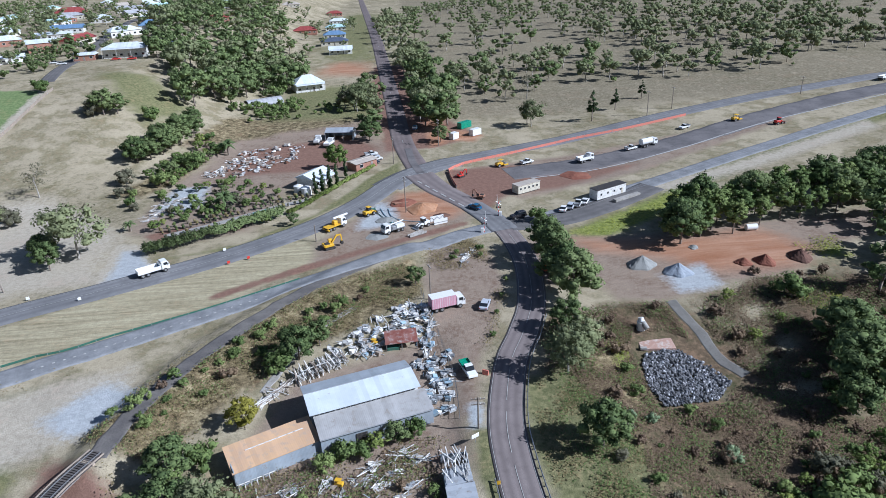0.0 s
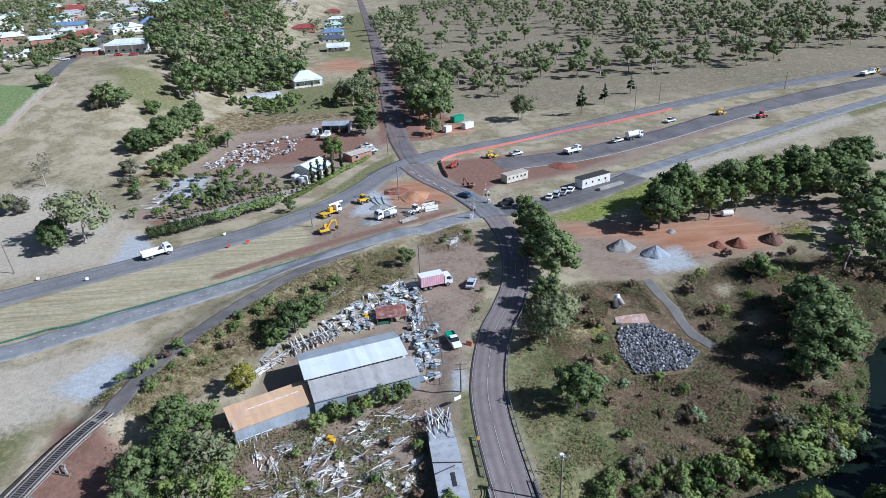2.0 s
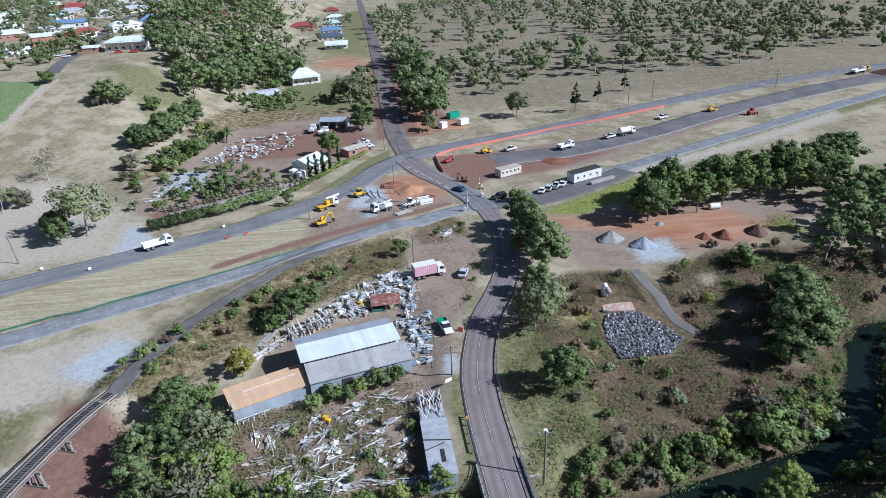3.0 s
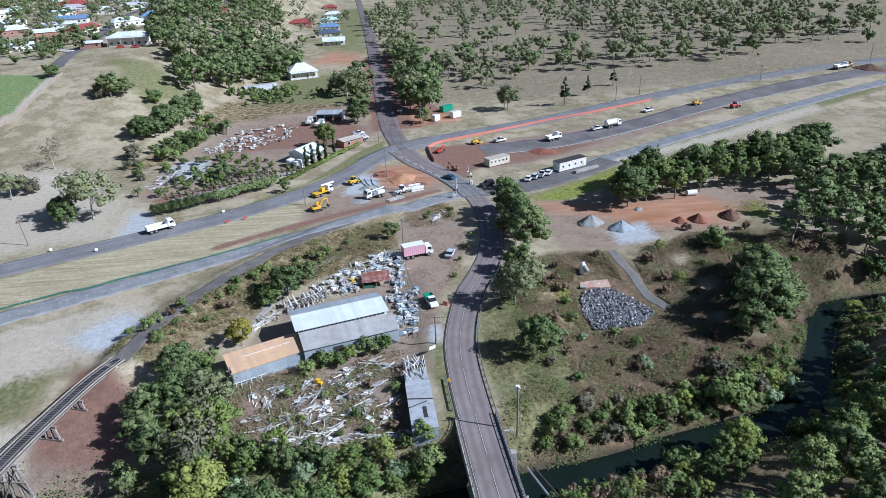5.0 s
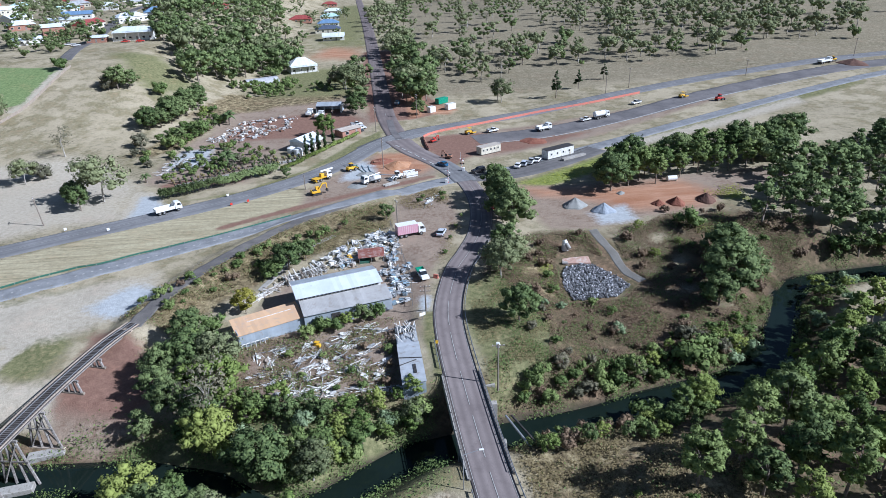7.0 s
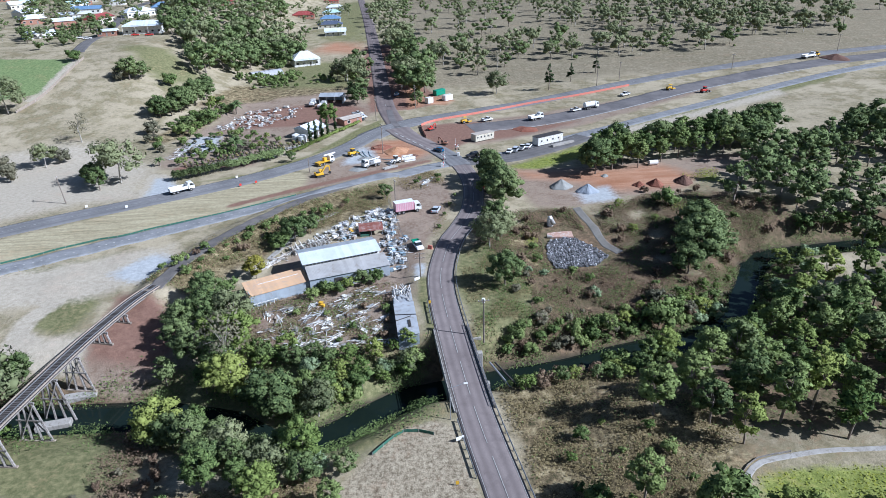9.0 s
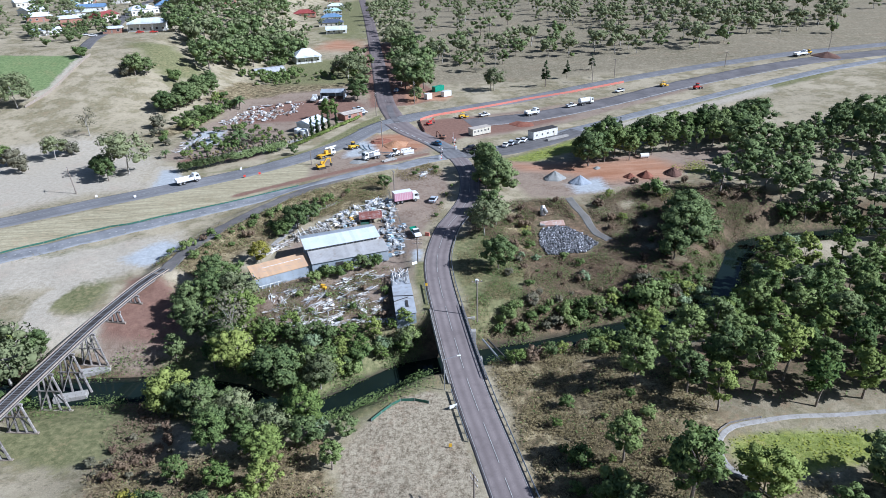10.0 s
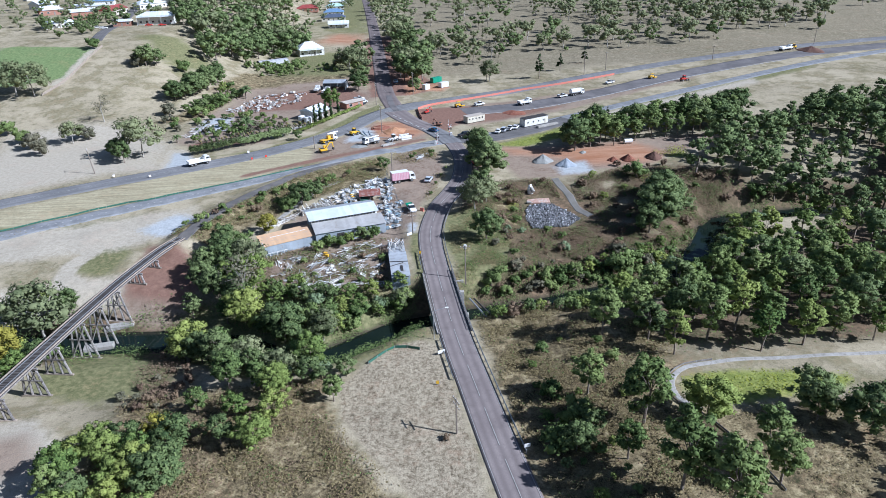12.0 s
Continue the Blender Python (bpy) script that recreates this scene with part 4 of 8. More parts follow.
far_wood([(72, -99), (100, -92), (110, -130), (60, -130), (66, -115)], 14, 7, ["far_tall", "far_gum"], 8, 11)
wood([(12.8, -50.7), (35.4, -44.7), (62.6, -34.9), (58, -44), (30, -54), (8.2, -56)], 44, 2.3, ["bush", "bush", "grey", "bright"], 1.6, 3.8, "bank bushes")
wood([(14, 0), (26, 0), (44, 2), (60, 12), (84, 10), (92, -6), (70, -30), (52, -38), (48, -30), (46, -24), (22, -30), (14, -20)], 44, 3.2, ["brown", "brown", "bush", "bright", "brown", "dense"], 1.2, 3.0, "scrub bushes")
wood([(14, -30), (40, -30), (56, -40), (44, -46), (14, -52)], 28, 2.8, ["brown", "bush", "brown", "grey", "brown"], 0.9, 2.2, "scrub bushes")
wood([(-36, -40), (-14, -36), (-12, -52), (-34, -56)], 14, 4, ["bush", "brown", "bush"], 0.9, 1.9, "yard weeds")
wood([(8, -60), (30, -56), (44, -60), (30, -72), (8, -72)], 36, 2.6, ["bush", "bright", "bush", "brown", "dense"], 1.4, 4.0, "bank bushes")
wood([(-41.9, -54), (-20.7, -57), (-5.2, -52), (-5.6, -57), (-20.7, -61)], 22, 2.8, ["bush", "bright", "dense"], 2.5, 5, "bank bushes")
wood([(-44, -62), (-20, -62), (-6, -58), (-6, -66), (-22, -74), (-44, -78)], 44, 3.0, ["bush", "bright", "bright", "bush"], 2.2, 4.5, "bank bushes")
wood([(-66, -21.5), (-50, -4.6), (-34, 13), (-22, 18), (-31, 4), (-46.8, -9), (-58, -28)], 34, 2.6, ["bush", "brown", "bush", "bush"], 1.0, 2.6, "railside bushes")
wood([(-101.7, 107.6), (-93.9, 131.0), (-89.0, 148.0), (-80.2, 138.7), (-87.5, 105.0), (-94.6, 98.3)], 26, 3.2, ["bush", "dense", "bush", "bright"], 2.2, 5, "hillside bushes")
wood([(-98, 84), (-93, 76), (-104, 90), (-100, 100)], 5, 4, ["grey", "bush"], 2.5, 4.5, "hillside bushes")
far_wood([(-80.0, 175.4), (-25.6, 188.6), (-23.2, 212.8), (-82.1, 202.3)], 40, 3.6, ["bush", "bush", "grey", "bright"], 1.5, 4)
far_wood([(-223.7, 258.3), (-191.7, 268.4), (-166.5, 210.1), (-196.3, 203.1)], 18, 5, ["far_dense"], 5, 8)
far_wood([(-481.3, 765.8), (-381.1, 690.3), (-216.1, 319.3), (-245.6, 316.1)], 50, 10, ["far_dense", "far_gum"], 7, 12)
wood([(-62, -66), (-53, -66), (-47, -88), (-54, -94), (-60, -88), (-54, -78)], 22, 2.0, ["brown", "brown", "grey"], 1.0, 2.2, "brown bank scrub")
wood([(9, -84), (26, -82), (29, -100), (10, -108)], 14, 4.2, ["bush", "bush", "bright"], 1.0, 2.6, "bank bushes")
wood([(-90, -50), (-80, -52), (-79, -78), (-96, -78)], 10, 4, ["bright", "dense", "bush"], 4, 8, "creekside trees")
far_wood([(-340, 560), (-230, 560), (-152, 330), (-141, 262), (-165, 236), (-195, 236), (-280, 380)], 85, 11, ["far_dense", "far_gum"], 6, 10)
far_wood([(-300, 380), (-195, 240), (-172, 190), (-230, 180), (-330, 260)], 45, 9, ["far_dense", "far_gum"], 5, 9)
far_wood([(-100, 340), (-40, 335), (-50, 640), (-120, 640)], 40, 10, ["far_dense", "far_gum"], 5, 9)
far_wood([(-600, 600), (-340, 560), (-200, 560), (-120, 640), (-150, 1000), (-600, 1200)], 160, 22, ["far_dense", "far_gum"], 7, 11)


def join_far():
    """One mesh of all far trees."""
    vs, ns, fs, ms, mats, base = [], [], [], [], [], 0
    for kind, x, y, h in FAR:
        if y > 290:
            kind = {"far_gum": "low_gum", "far_dense": "low_dense"}.get(kind, kind)
        kind = {"bush": "far_bush", "grey": "far_bush", "bright": "far_bush"}.get(kind, kind)
        base_h, pair = rng.choice(STOCK[kind])
        a, s, z = rng.uniform(0, math.tau), h / base_h, float(height(x, y))
        for me in pair:
            co = np.empty(len(me.vertices) * 3)
            me.vertices.foreach_get("co", co)
            co = co.reshape(-1, 3) * s
            c, d = math.cos(a), math.sin(a)
            co = np.stack((co[:, 0] * c - co[:, 1] * d + x, co[:, 0] * d + co[:, 1] * c + y, co[:, 2] + z), 1)
            if me.materials[0] not in mats:
                mats.append(me.materials[0])
            polys = [tuple(base + i for i in p.vertices) for p in me.polygons]
            no = SOFT.get(me.name)
            if no is None:
                no = np.empty(len(co) * 3)
                me.vertices.foreach_get("normal", no)
                no = no.reshape(-1, 3)
            ns.append(np.stack((no[:, 0] * c - no[:, 1] * d, no[:, 0] * d + no[:, 1] * c, no[:, 2]), 1))
            vs.append(co)
            fs += polys
            ms += [mats.index(me.materials[0])] * len(polys)
            base += len(co)
    me = solid("far_woods", np.concatenate(vs).tolist(), fs, None)
    for m in mats:
        me.materials.append(m)
    me.polygons.foreach_set("material_index", ms)
    soft_normals(me, np.concatenate(ns))
    return tagged(new("far_woods", me), "distant gum woodland and garden trees", "woods", kind="stuff")


join_far()

# ---------------------------------------------------------------- more materials
M["roof_dull"] = ribs("roof_dull", (0.42, 0.41, 0.40), (0.34, 0.33, 0.315), 0.3, 0.6, 0.05, (0.27, 0.24, 0.21), 0.3)
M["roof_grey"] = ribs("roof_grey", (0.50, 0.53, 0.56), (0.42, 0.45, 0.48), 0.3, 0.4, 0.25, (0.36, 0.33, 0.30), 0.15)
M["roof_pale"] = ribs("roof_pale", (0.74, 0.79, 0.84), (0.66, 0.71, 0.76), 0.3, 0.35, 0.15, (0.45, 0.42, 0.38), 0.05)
M["roof_orange"] = ribs("roof_orange", (0.60, 0.39, 0.22), (0.54, 0.36, 0.23), 0.3, 0.6, 0.0, (0.44, 0.33, 0.24), 0.4)
M["roof_rust"] = ribs("roof_rust", (0.22, 0.075, 0.055), (0.33, 0.17, 0.14), 0.25, 0.7, 0.1, (0.42, 0.36, 0.33), 0.4)
M["wall_tin"] = ribs("wall_tin", (0.42, 0.47, 0.52), (0.34, 0.38, 0.42), 0.2, 0.5, 0.2, (0.30, 0.25, 0.21), 0.25)
M["roof_old"] = ribs("roof_old", (0.54, 0.56, 0.58), (0.44, 0.46, 0.48), 0.3, 0.5, 0.15, (0.30, 0.26, 0.23), 0.3, axis=1)
M["white_wall"] = surface("white_wall", (0.74, 0.73, 0.69), (0.66, 0.65, 0.61), 1, 0.7, stain=(0.5, 0.46, 0.4))
M["cream_wall"] = surface("cream_wall", (0.66, 0.62, 0.50), (0.58, 0.54, 0.44), 1, 0.7, stain=(0.42, 0.36, 0.28))
M["brick_wall"] = surface("brick_wall", (0.33, 0.16, 0.11), (0.40, 0.22, 0.16), 3, 0.85)
M["glass"] = plain("glass", (0.02, 0.025, 0.03), 0.08, 0.0, 0.8, 0.02)
M["dark"] = plain("dark", (0.03, 0.03, 0.032), 0.6)
M["rubber"] = plain("rubber", (0.02, 0.02, 0.02), 0.85)
M["steel"] = plain("steel", (0.38, 0.39, 0.40), 0.45, 0.6)
M["galv"] = surface("galv", (0.45, 0.46, 0.47), (0.36, 0.37, 0.38), 3, 0.45, 0.5)
M["concrete"] = surface("concrete", (0.40, 0.38, 0.35), (0.32, 0.30, 0.27), 1, 0.9, stain=(0.24, 0.22, 0.19))
M["slab"] = surface("slab", (0.42, 0.26, 0.20), (0.50, 0.33, 0.26), 0.8, 0.9, stain=(0.55, 0.48, 0.42))
M["old_timber"] = surface("old_timber", (0.17, 0.15, 0.135), (0.27, 0.245, 0.225), 2, 0.9, bump=0.5, stain=(0.36, 0.34, 0.32), spread=0.3)
M["dark_timber"] = surface("dark_timber", (0.085, 0.075, 0.07), (0.14, 0.125, 0.115), 2, 0.9, bump=0.5, spread=0.25)
M["white_timber"] = surface("white_timber", (0.74, 0.73, 0.70), (0.58, 0.56, 0.52), 1.5, 0.8, stain=(0.36, 0.32, 0.27), spread=0.45)
M["tan_timber"] = surface("tan_timber", (0.40, 0.33, 0.26), (0.30, 0.25, 0.20), 1.5, 0.85, stain=(0.24, 0.20, 0.17), spread=0.4)
M["scrap_grey"] = surface("scrap_grey", (0.44, 0.46, 0.47), (0.28, 0.30, 0.32), 1.5, 0.6, 0.2, stain=(0.20, 0.14, 0.11), spread=0.5)
M["scrap_blue"] = surface("scrap_blue", (0.22, 0.33, 0.42), (0.35, 0.42, 0.46), 1.5, 0.6, spread=0.4)
M["scrap_rust"] = surface("scrap_rust", (0.23, 0.11, 0.07), (0.32, 0.18, 0.12), 2, 0.8, spread=0.4)
M["stone"] = surface("stone", (0.12, 0.12, 0.124), (0.44, 0.44, 0.455), 1.2, 0.85, bump=0.5, spread=0.55)
M["grey_heap"] = surface("grey_heap", (0.24, 0.24, 0.225), (0.30, 0.30, 0.28), 0.6, 0.95, bump=0.7, dist=0.06)
M["blue_heap"] = surface("blue_heap", (0.27, 0.30, 0.34), (0.34, 0.37, 0.41), 0.6, 0.95, bump=0.7, dist=0.06)
M["red_heap"] = surface("red_heap", (0.19, 0.07, 0.045), (0.26, 0.11, 0.07), 0.6, 0.95, bump=0.7, dist=0.06)
M["dark_heap"] = surface("dark_heap", (0.11, 0.06, 0.045), (0.16, 0.09, 0.065), 0.6, 0.95, bump=0.7, dist=0.06)
M["orange_mesh"] = plain("orange_mesh", (0.62, 0.19, 0.14), 0.65, wear=0.2)
M["green_cloth"] = plain("green_cloth", (0.03, 0.13, 0.09), 0.8)
M["pole_wood"] = surface("pole_wood", (0.20, 0.165, 0.135), (0.27, 0.23, 0.19), 3, 0.9)
for nm, col in (("white", (0.80, 0.80, 0.78)), ("yellow", (0.72, 0.42, 0.02)), ("red", (0.55, 0.035, 0.025)), ("pink", (0.62, 0.33, 0.40)), ("silver", (0.50, 0.53, 0.57)), ("blue", (0.015, 0.11, 0.22)),
                ("green", (0.02, 0.28, 0.17)), ("navy", (0.02, 0.045, 0.075)), ("teal", (0.03, 0.42, 0.40)), ("black", (0.025, 0.025, 0.03))):
    M["paint_" + nm] = plain("paint_" + nm, col, 0.28 if nm not in ("yellow", "red", "teal") else 0.45, 0.0, 0.5, 0.06)
for nm, a, b in (("red", (0.27, 0.055, 0.05), (0.33, 0.085, 0.075)), ("blue", (0.13, 0.22, 0.36), (0.18, 0.28, 0.42)), ("navy", (0.075, 0.095, 0.14), (0.10, 0.12, 0.17)), ("white", (0.70, 0.74, 0.76), (0.62, 0.66, 0.68)),
                 ("grey", (0.38, 0.38, 0.39), (0.46, 0.46, 0.47)), ("aqua", (0.42, 0.60, 0.58), (0.50, 0.66, 0.63)), ("tan", (0.46, 0.40, 0.33), (0.52, 0.46, 0.40))):
    M["tiles_" + nm] = ribs("tiles_" + nm, a, b, 0.35, 0.5, 0.0, (0.3, 0.27, 0.24), 0.1)


# ---------------------------------------------------------------- markings, kerbside things
def dashes(name, pts, off, width, dash, gap, mat, label, zfun=None, start=0.0, stop=1e9, lift=0.18):
    """Painted line pieces beside a road's centre line, all in one marking."""
    line = smooth_line(pts, 0.5)
    tang = np.gradient(line, axis=0)
    tang /= np.linalg.norm(tang, axis=1)[:, None]
    s = np.concatenate(([0], np.cumsum(np.linalg.norm(np.diff(line, axis=0), axis=1))))
    v, f, a = [], [], start
    while a < min(s[-1] - dash, stop):
        steps = np.linspace(a, a + dash, max(2, int(dash / 2) + 1))
        for k, t in enumerate(steps):
            i = min(int(np.searchsorted(s, t)), len(line) - 1)
            n = np.array((tang[i][1], -tang[i][0]))
            for w in (-1, 1):
                q = line[i] + n * (off + w * width / 2)
                v.append((q[0], q[1], (zfun(*q) if zfun else float(height(*q))) + lift))
            if k:
                m = len(v)
                f.append((m - 4, m - 3, m - 1, m - 2))
        a += dash + gap
    me = solid(name, v, f, mat)
    if me.polygons[0].normal.z < 0:
        me.flip_normals()
    return tagged(new(name, me), label, "road marking", kind="structure")


dashes("marking_south_centre", SOUTH_ROAD, 0.0, 0.09, 9, 3, M["paint"], "worn white dashed centre line", deck_z, 34)
dashes("marking_south_edge_a", SOUTH_ROAD, -2.7, 0.07, 60, 0.01, M["paint"], "thin white edge line", deck_z, 50)
dashes("marking_south_edge_b", SOUTH_ROAD, 2.7, 0.07, 60, 0.01, M["paint"], "thin white edge line", deck_z, 50)
dashes("marking_highway_centre", HIGHWAY, 0.0, 0.10, 9, 0.01, M["paint"], "white centre line", None, 150, 395, 0.13)
dashes("marking_highway_east", HIGHWAY, 0.0, 0.15, 3, 6, M["paint"], "white dashed centre line", None, 455, 760, 0.13)
dashes("marking_highway_edge", HIGHWAY, -3.7, 0.10, 20, 0.01, M["paint"], "white edge line", None, 150, 420, 0.13)
dashes("marking_far", FAR_ROAD, 0.0, 0.15, 3, 9, M["paint"], "white dashed centre line", None, 20, 600, 0.13)
dashes("marking_crossing_a", [(-9.5, 90), (4, 62)], 0.3, 0.5, 2.6, 2.4, M["paint"], "broad white give-way dashes on asphalt", deck_z, 0, 99, 0.22)
dashes("marking_crossing_b", [(-12.5, 96), (10, 104)], 0.0, 0.3, 1.5, 1.6, M["paint"], "broad white give-way dashes on asphalt", None, 0, 99, 0.16)
dashes("marking_new_edge", [(20, 84.8), (52, 91), (84, 104.5), (127, 126.5), (194, 150)], 0.0, 0.6, 12, 0.05, M["paint"], "pale kerb strip of the new carriageway", None, 6, 999, 0.12)
dashes("rail_pegs", STRIP, 0.3, 0.35, 0.5, 1.3, M["paint"], "row of small white survey pegs on ballast", None, 190, 330, 0.24)
dashes("rail_line_a", STRIP, -0.55, 0.12, 10, 0.01, M["steel"], "dull steel rail", None, 395, 760, 0.26)
dashes("rail_line_b", STRIP, 0.85, 0.12, 10, 0.01, M["steel"], "dull steel rail", None, 395, 760, 0.26)
dashes("tyre_marks", [(-11.5, 128), (-10, 108), (-5.5, 86), (-2, 76)], 0.0, 2.6, 30, 1, M["road_new"], "dark fresh asphalt patch across the junction", None, 0, 99, 0.17)
road("car_park", [(13, 49), (27, 50.5), (40, 57), (52, 64.5), (60, 70)], 4.2, M["road_old"], "grey asphalt yard beside the railway", lift=0.2)
road("junction", [(-20, 86), (-12, 97), (-3, 105), (4, 109)], 5.6, M["road"], "asphalt junction of the highway and the side road", lift=0.075)
road("level_crossing", [(4.6, 65.6), (7.2, 59), (9.3, 53), (11.2, 45.5)], 3.7, M["road"], "dark asphalt apron of the level crossing", lift=0.21)
M["track_grey"] = surface("track_grey", (0.15, 0.14, 0.125), (0.20, 0.19, 0.17), 0.6, 0.95, bump=0.6)
road("gravel_path", [(38.5, 3), (39.5, -2.3), (40.8, -7.3), (42, -14.6), (44, -19)], 1.05, M["track_grey"], "pale gravel track down to the stone bed", lift=0.07, wobble=0.3)
road("loop_path", [(90, -94.6), (71.3, -93.8), (62.1, -93.6), (51.1, -93.1), (43.8, -93.5), (39.0, -94.2), (36.0, -96.3), (34.6, -98.6), (34.3, -101.2), (34.8, -103.0), (36.6, -105.2)], 0.42, M["concrete"], "pale concrete footpath curving round a paddock", lift=0.07)
road("dirt_track", [(-42, -16), (-38, -6), (-33, 3), (-27, 10)], 0.7, M["concrete"], "pale wheel track through scrub", lift=0.05, wobble=0.2)


# ---------------------------------------------------------------- bridges
def guard_rail(pts, label, zfun, posts=2.0, mat="galv", name="guard_rail", tall=0.75):
    line = smooth_line(pts, posts)
    e = tagged(new(name), label, "guard rail")
    v, f = [], []
    for i, p in enumerate(line):
        t = line[min(i + 1, len(line) - 1)] - line[max(i - 1, 0)]
        n = np.array((t[1], -t[0])) / np.linalg.norm(t)
        z = zfun(*p)
        for off, dz in ((0.0, 0.0), (0.06, 0.07), (0.0, 0.15), (0.06, 0.23), (0.0, 0.30), (-0.05, 0.30), (-0.05, 0.0)):
            v.append((p[0] + n[0] * off, p[1] + n[1] * off, z + tall - 0.3 + dz))
        if i:
            a, b = len(v) - 14, len(v) - 7
            f += [(a + k, a + (k + 1) % 7, b + (k + 1) % 7, b + k) for k in range(7)]
    part("rail", solid("rail", v, f, M[mat]), None, e)
    me = solid("post", *box_data(0.14, 0.18, tall + 0.25), M["old_timber"])
    for p in line:
        o = new("post", me)
        o.parent, o.location = e, (p[0], p[1], zfun(*p) + tall / 2 - 0.15)
    return e


def box_data(sx, sy, sz):
    v = [(x * sx / 2, y * sy / 2, z * sz / 2) for z in (-1, 1) for y in (-1, 1) for x in (-1, 1)]
    return v, [(0, 2, 3, 1), (4, 5, 7, 6), (0, 1, 5, 4), (2, 6, 7, 3), (0, 4, 6, 2), (1, 3, 7, 5)]


def off_line(pts, off, y0, y1):
    line = smooth_line(pts, 1.0)
    t = np.gradient(line, axis=0)
    t /= np.linalg.norm(t, axis=1)[:, None]
    q = line + np.stack((-t[:, 1], t[:, 0]), 1) * off
    return [tuple(p) for p in q if y0 <= p[1] <= y1][::4]


guard_rail(off_line(SOUTH_ROAD, 3.45, -112, 0.5), "long galvanised guard rail on dark posts beside the road", deck_z, 2.5)
guard_rail(off_line(SOUTH_ROAD, -3.4, -52, -41), "short galvanised guard rail by the bridge approach", deck_z, 2.5)
guard_rail(off_line(SOUTH_ROAD, -3.4, -92, -78), "short galvanised guard rail with a yellow end", deck_z, 2.5)


def road_bridge():
    e = tagged(new("road_bridge"), "short concrete road bridge over the creek", "bridge")
    line = smooth_line(SOUTH_ROAD, 1.0)
    line = np.array([p for p in line if -76 <= p[1] <= -51])
    t = np.gradient(line, axis=0)
    t /= np.linalg.norm(t, axis=1)[:, None]
    nor = np.stack((-t[:, 1], t[:, 0]), 1)

    def strip(a, b, z0, z1):
        v, f = [], []
        for p, n in zip(line, nor):
            z = deck_z(*p)
            for o, dz in ((a, z0), (b, z0), (b, z1), (a, z1)):
                v.append((p[0] + n[0] * o, p[1] + n[1] * o, z + dz))
        for i in range(len(line) - 1):
            k = i * 4
            f += [(k + j, k + (j + 1) % 4, k + 4 + (j + 1) % 4, k + 4 + j) for j in range(4)]
        f += [(0, 1, 2, 3), (len(v) - 4, len(v) - 3, len(v) - 2, len(v) - 1)]
        return v, f
    part("deck", solid("deck", *strip(-3.5, 3.5, -0.9, 0.05), M["concrete"]), None, e)
    for s in (-1, 1):
        part("kerb", solid("kerb", *strip(s * 3.05, s * 3.45, 0.06, 0.26), M["concrete"]), None, e)
        for h in (0.5, 0.85):
            part("handrail", solid("handrail", *strip(s * 3.22, s * 3.3, h, h + 0.1), M["old_timber"]), None, e)
    me = solid("bridge_post", *box_data(0.12, 0.12, 0.9), M["old_timber"])
    for i in range(0, len(line), 2):
        for s in (-1, 1):
            o = new("post", me)
            p = line[i] + nor[i] * s * 3.26
            o.parent, o.location = e, (p[0], p[1], deck_z(*line[i]) + 0.5)
    for y in (-58.5, -68):
        part("pier", boxes((-3.4, 4.2, y - 0.5, y + 0.5, -9, -2.9), bevel=0.05), M["concrete"], e)
    for y in (-53.2, -74):
        part("abutment", boxes((-4.4, 4.6, y - 0.8, y + 0.8, -8.5, -2.75), bevel=0.05), M["concrete"], e)
    return e


road_bridge()


def pipe_crossing():
    e = tagged(new("pipe_crossing"), "narrow steel pipe walkway beside the bridge", "pipe")
    part("pipe", rod((5.0, -62.5, -2.6), (8.6, -71.5, -3.6), 0.18, sides=8), M["galv"], e)
    part("pipe", rod((6.0, -62.3, -2.8), (10.0, -71.0, -3.8), 0.18, sides=8), M["dark"], e)
    part("landing", boxes((6.2, 10.2, -72.2, -70.2, -7.0, -4.0), bevel=0.1), M["concrete"], e)


pipe_crossing()

VIADUCT = [(-63.6, -31), (-66.2, -37), (-68.2, -44), (-70.6, -54), (-72.6, -65), (-74.6, -77), (-76.6, -90), (-78.6, -104), (-81, -120)]


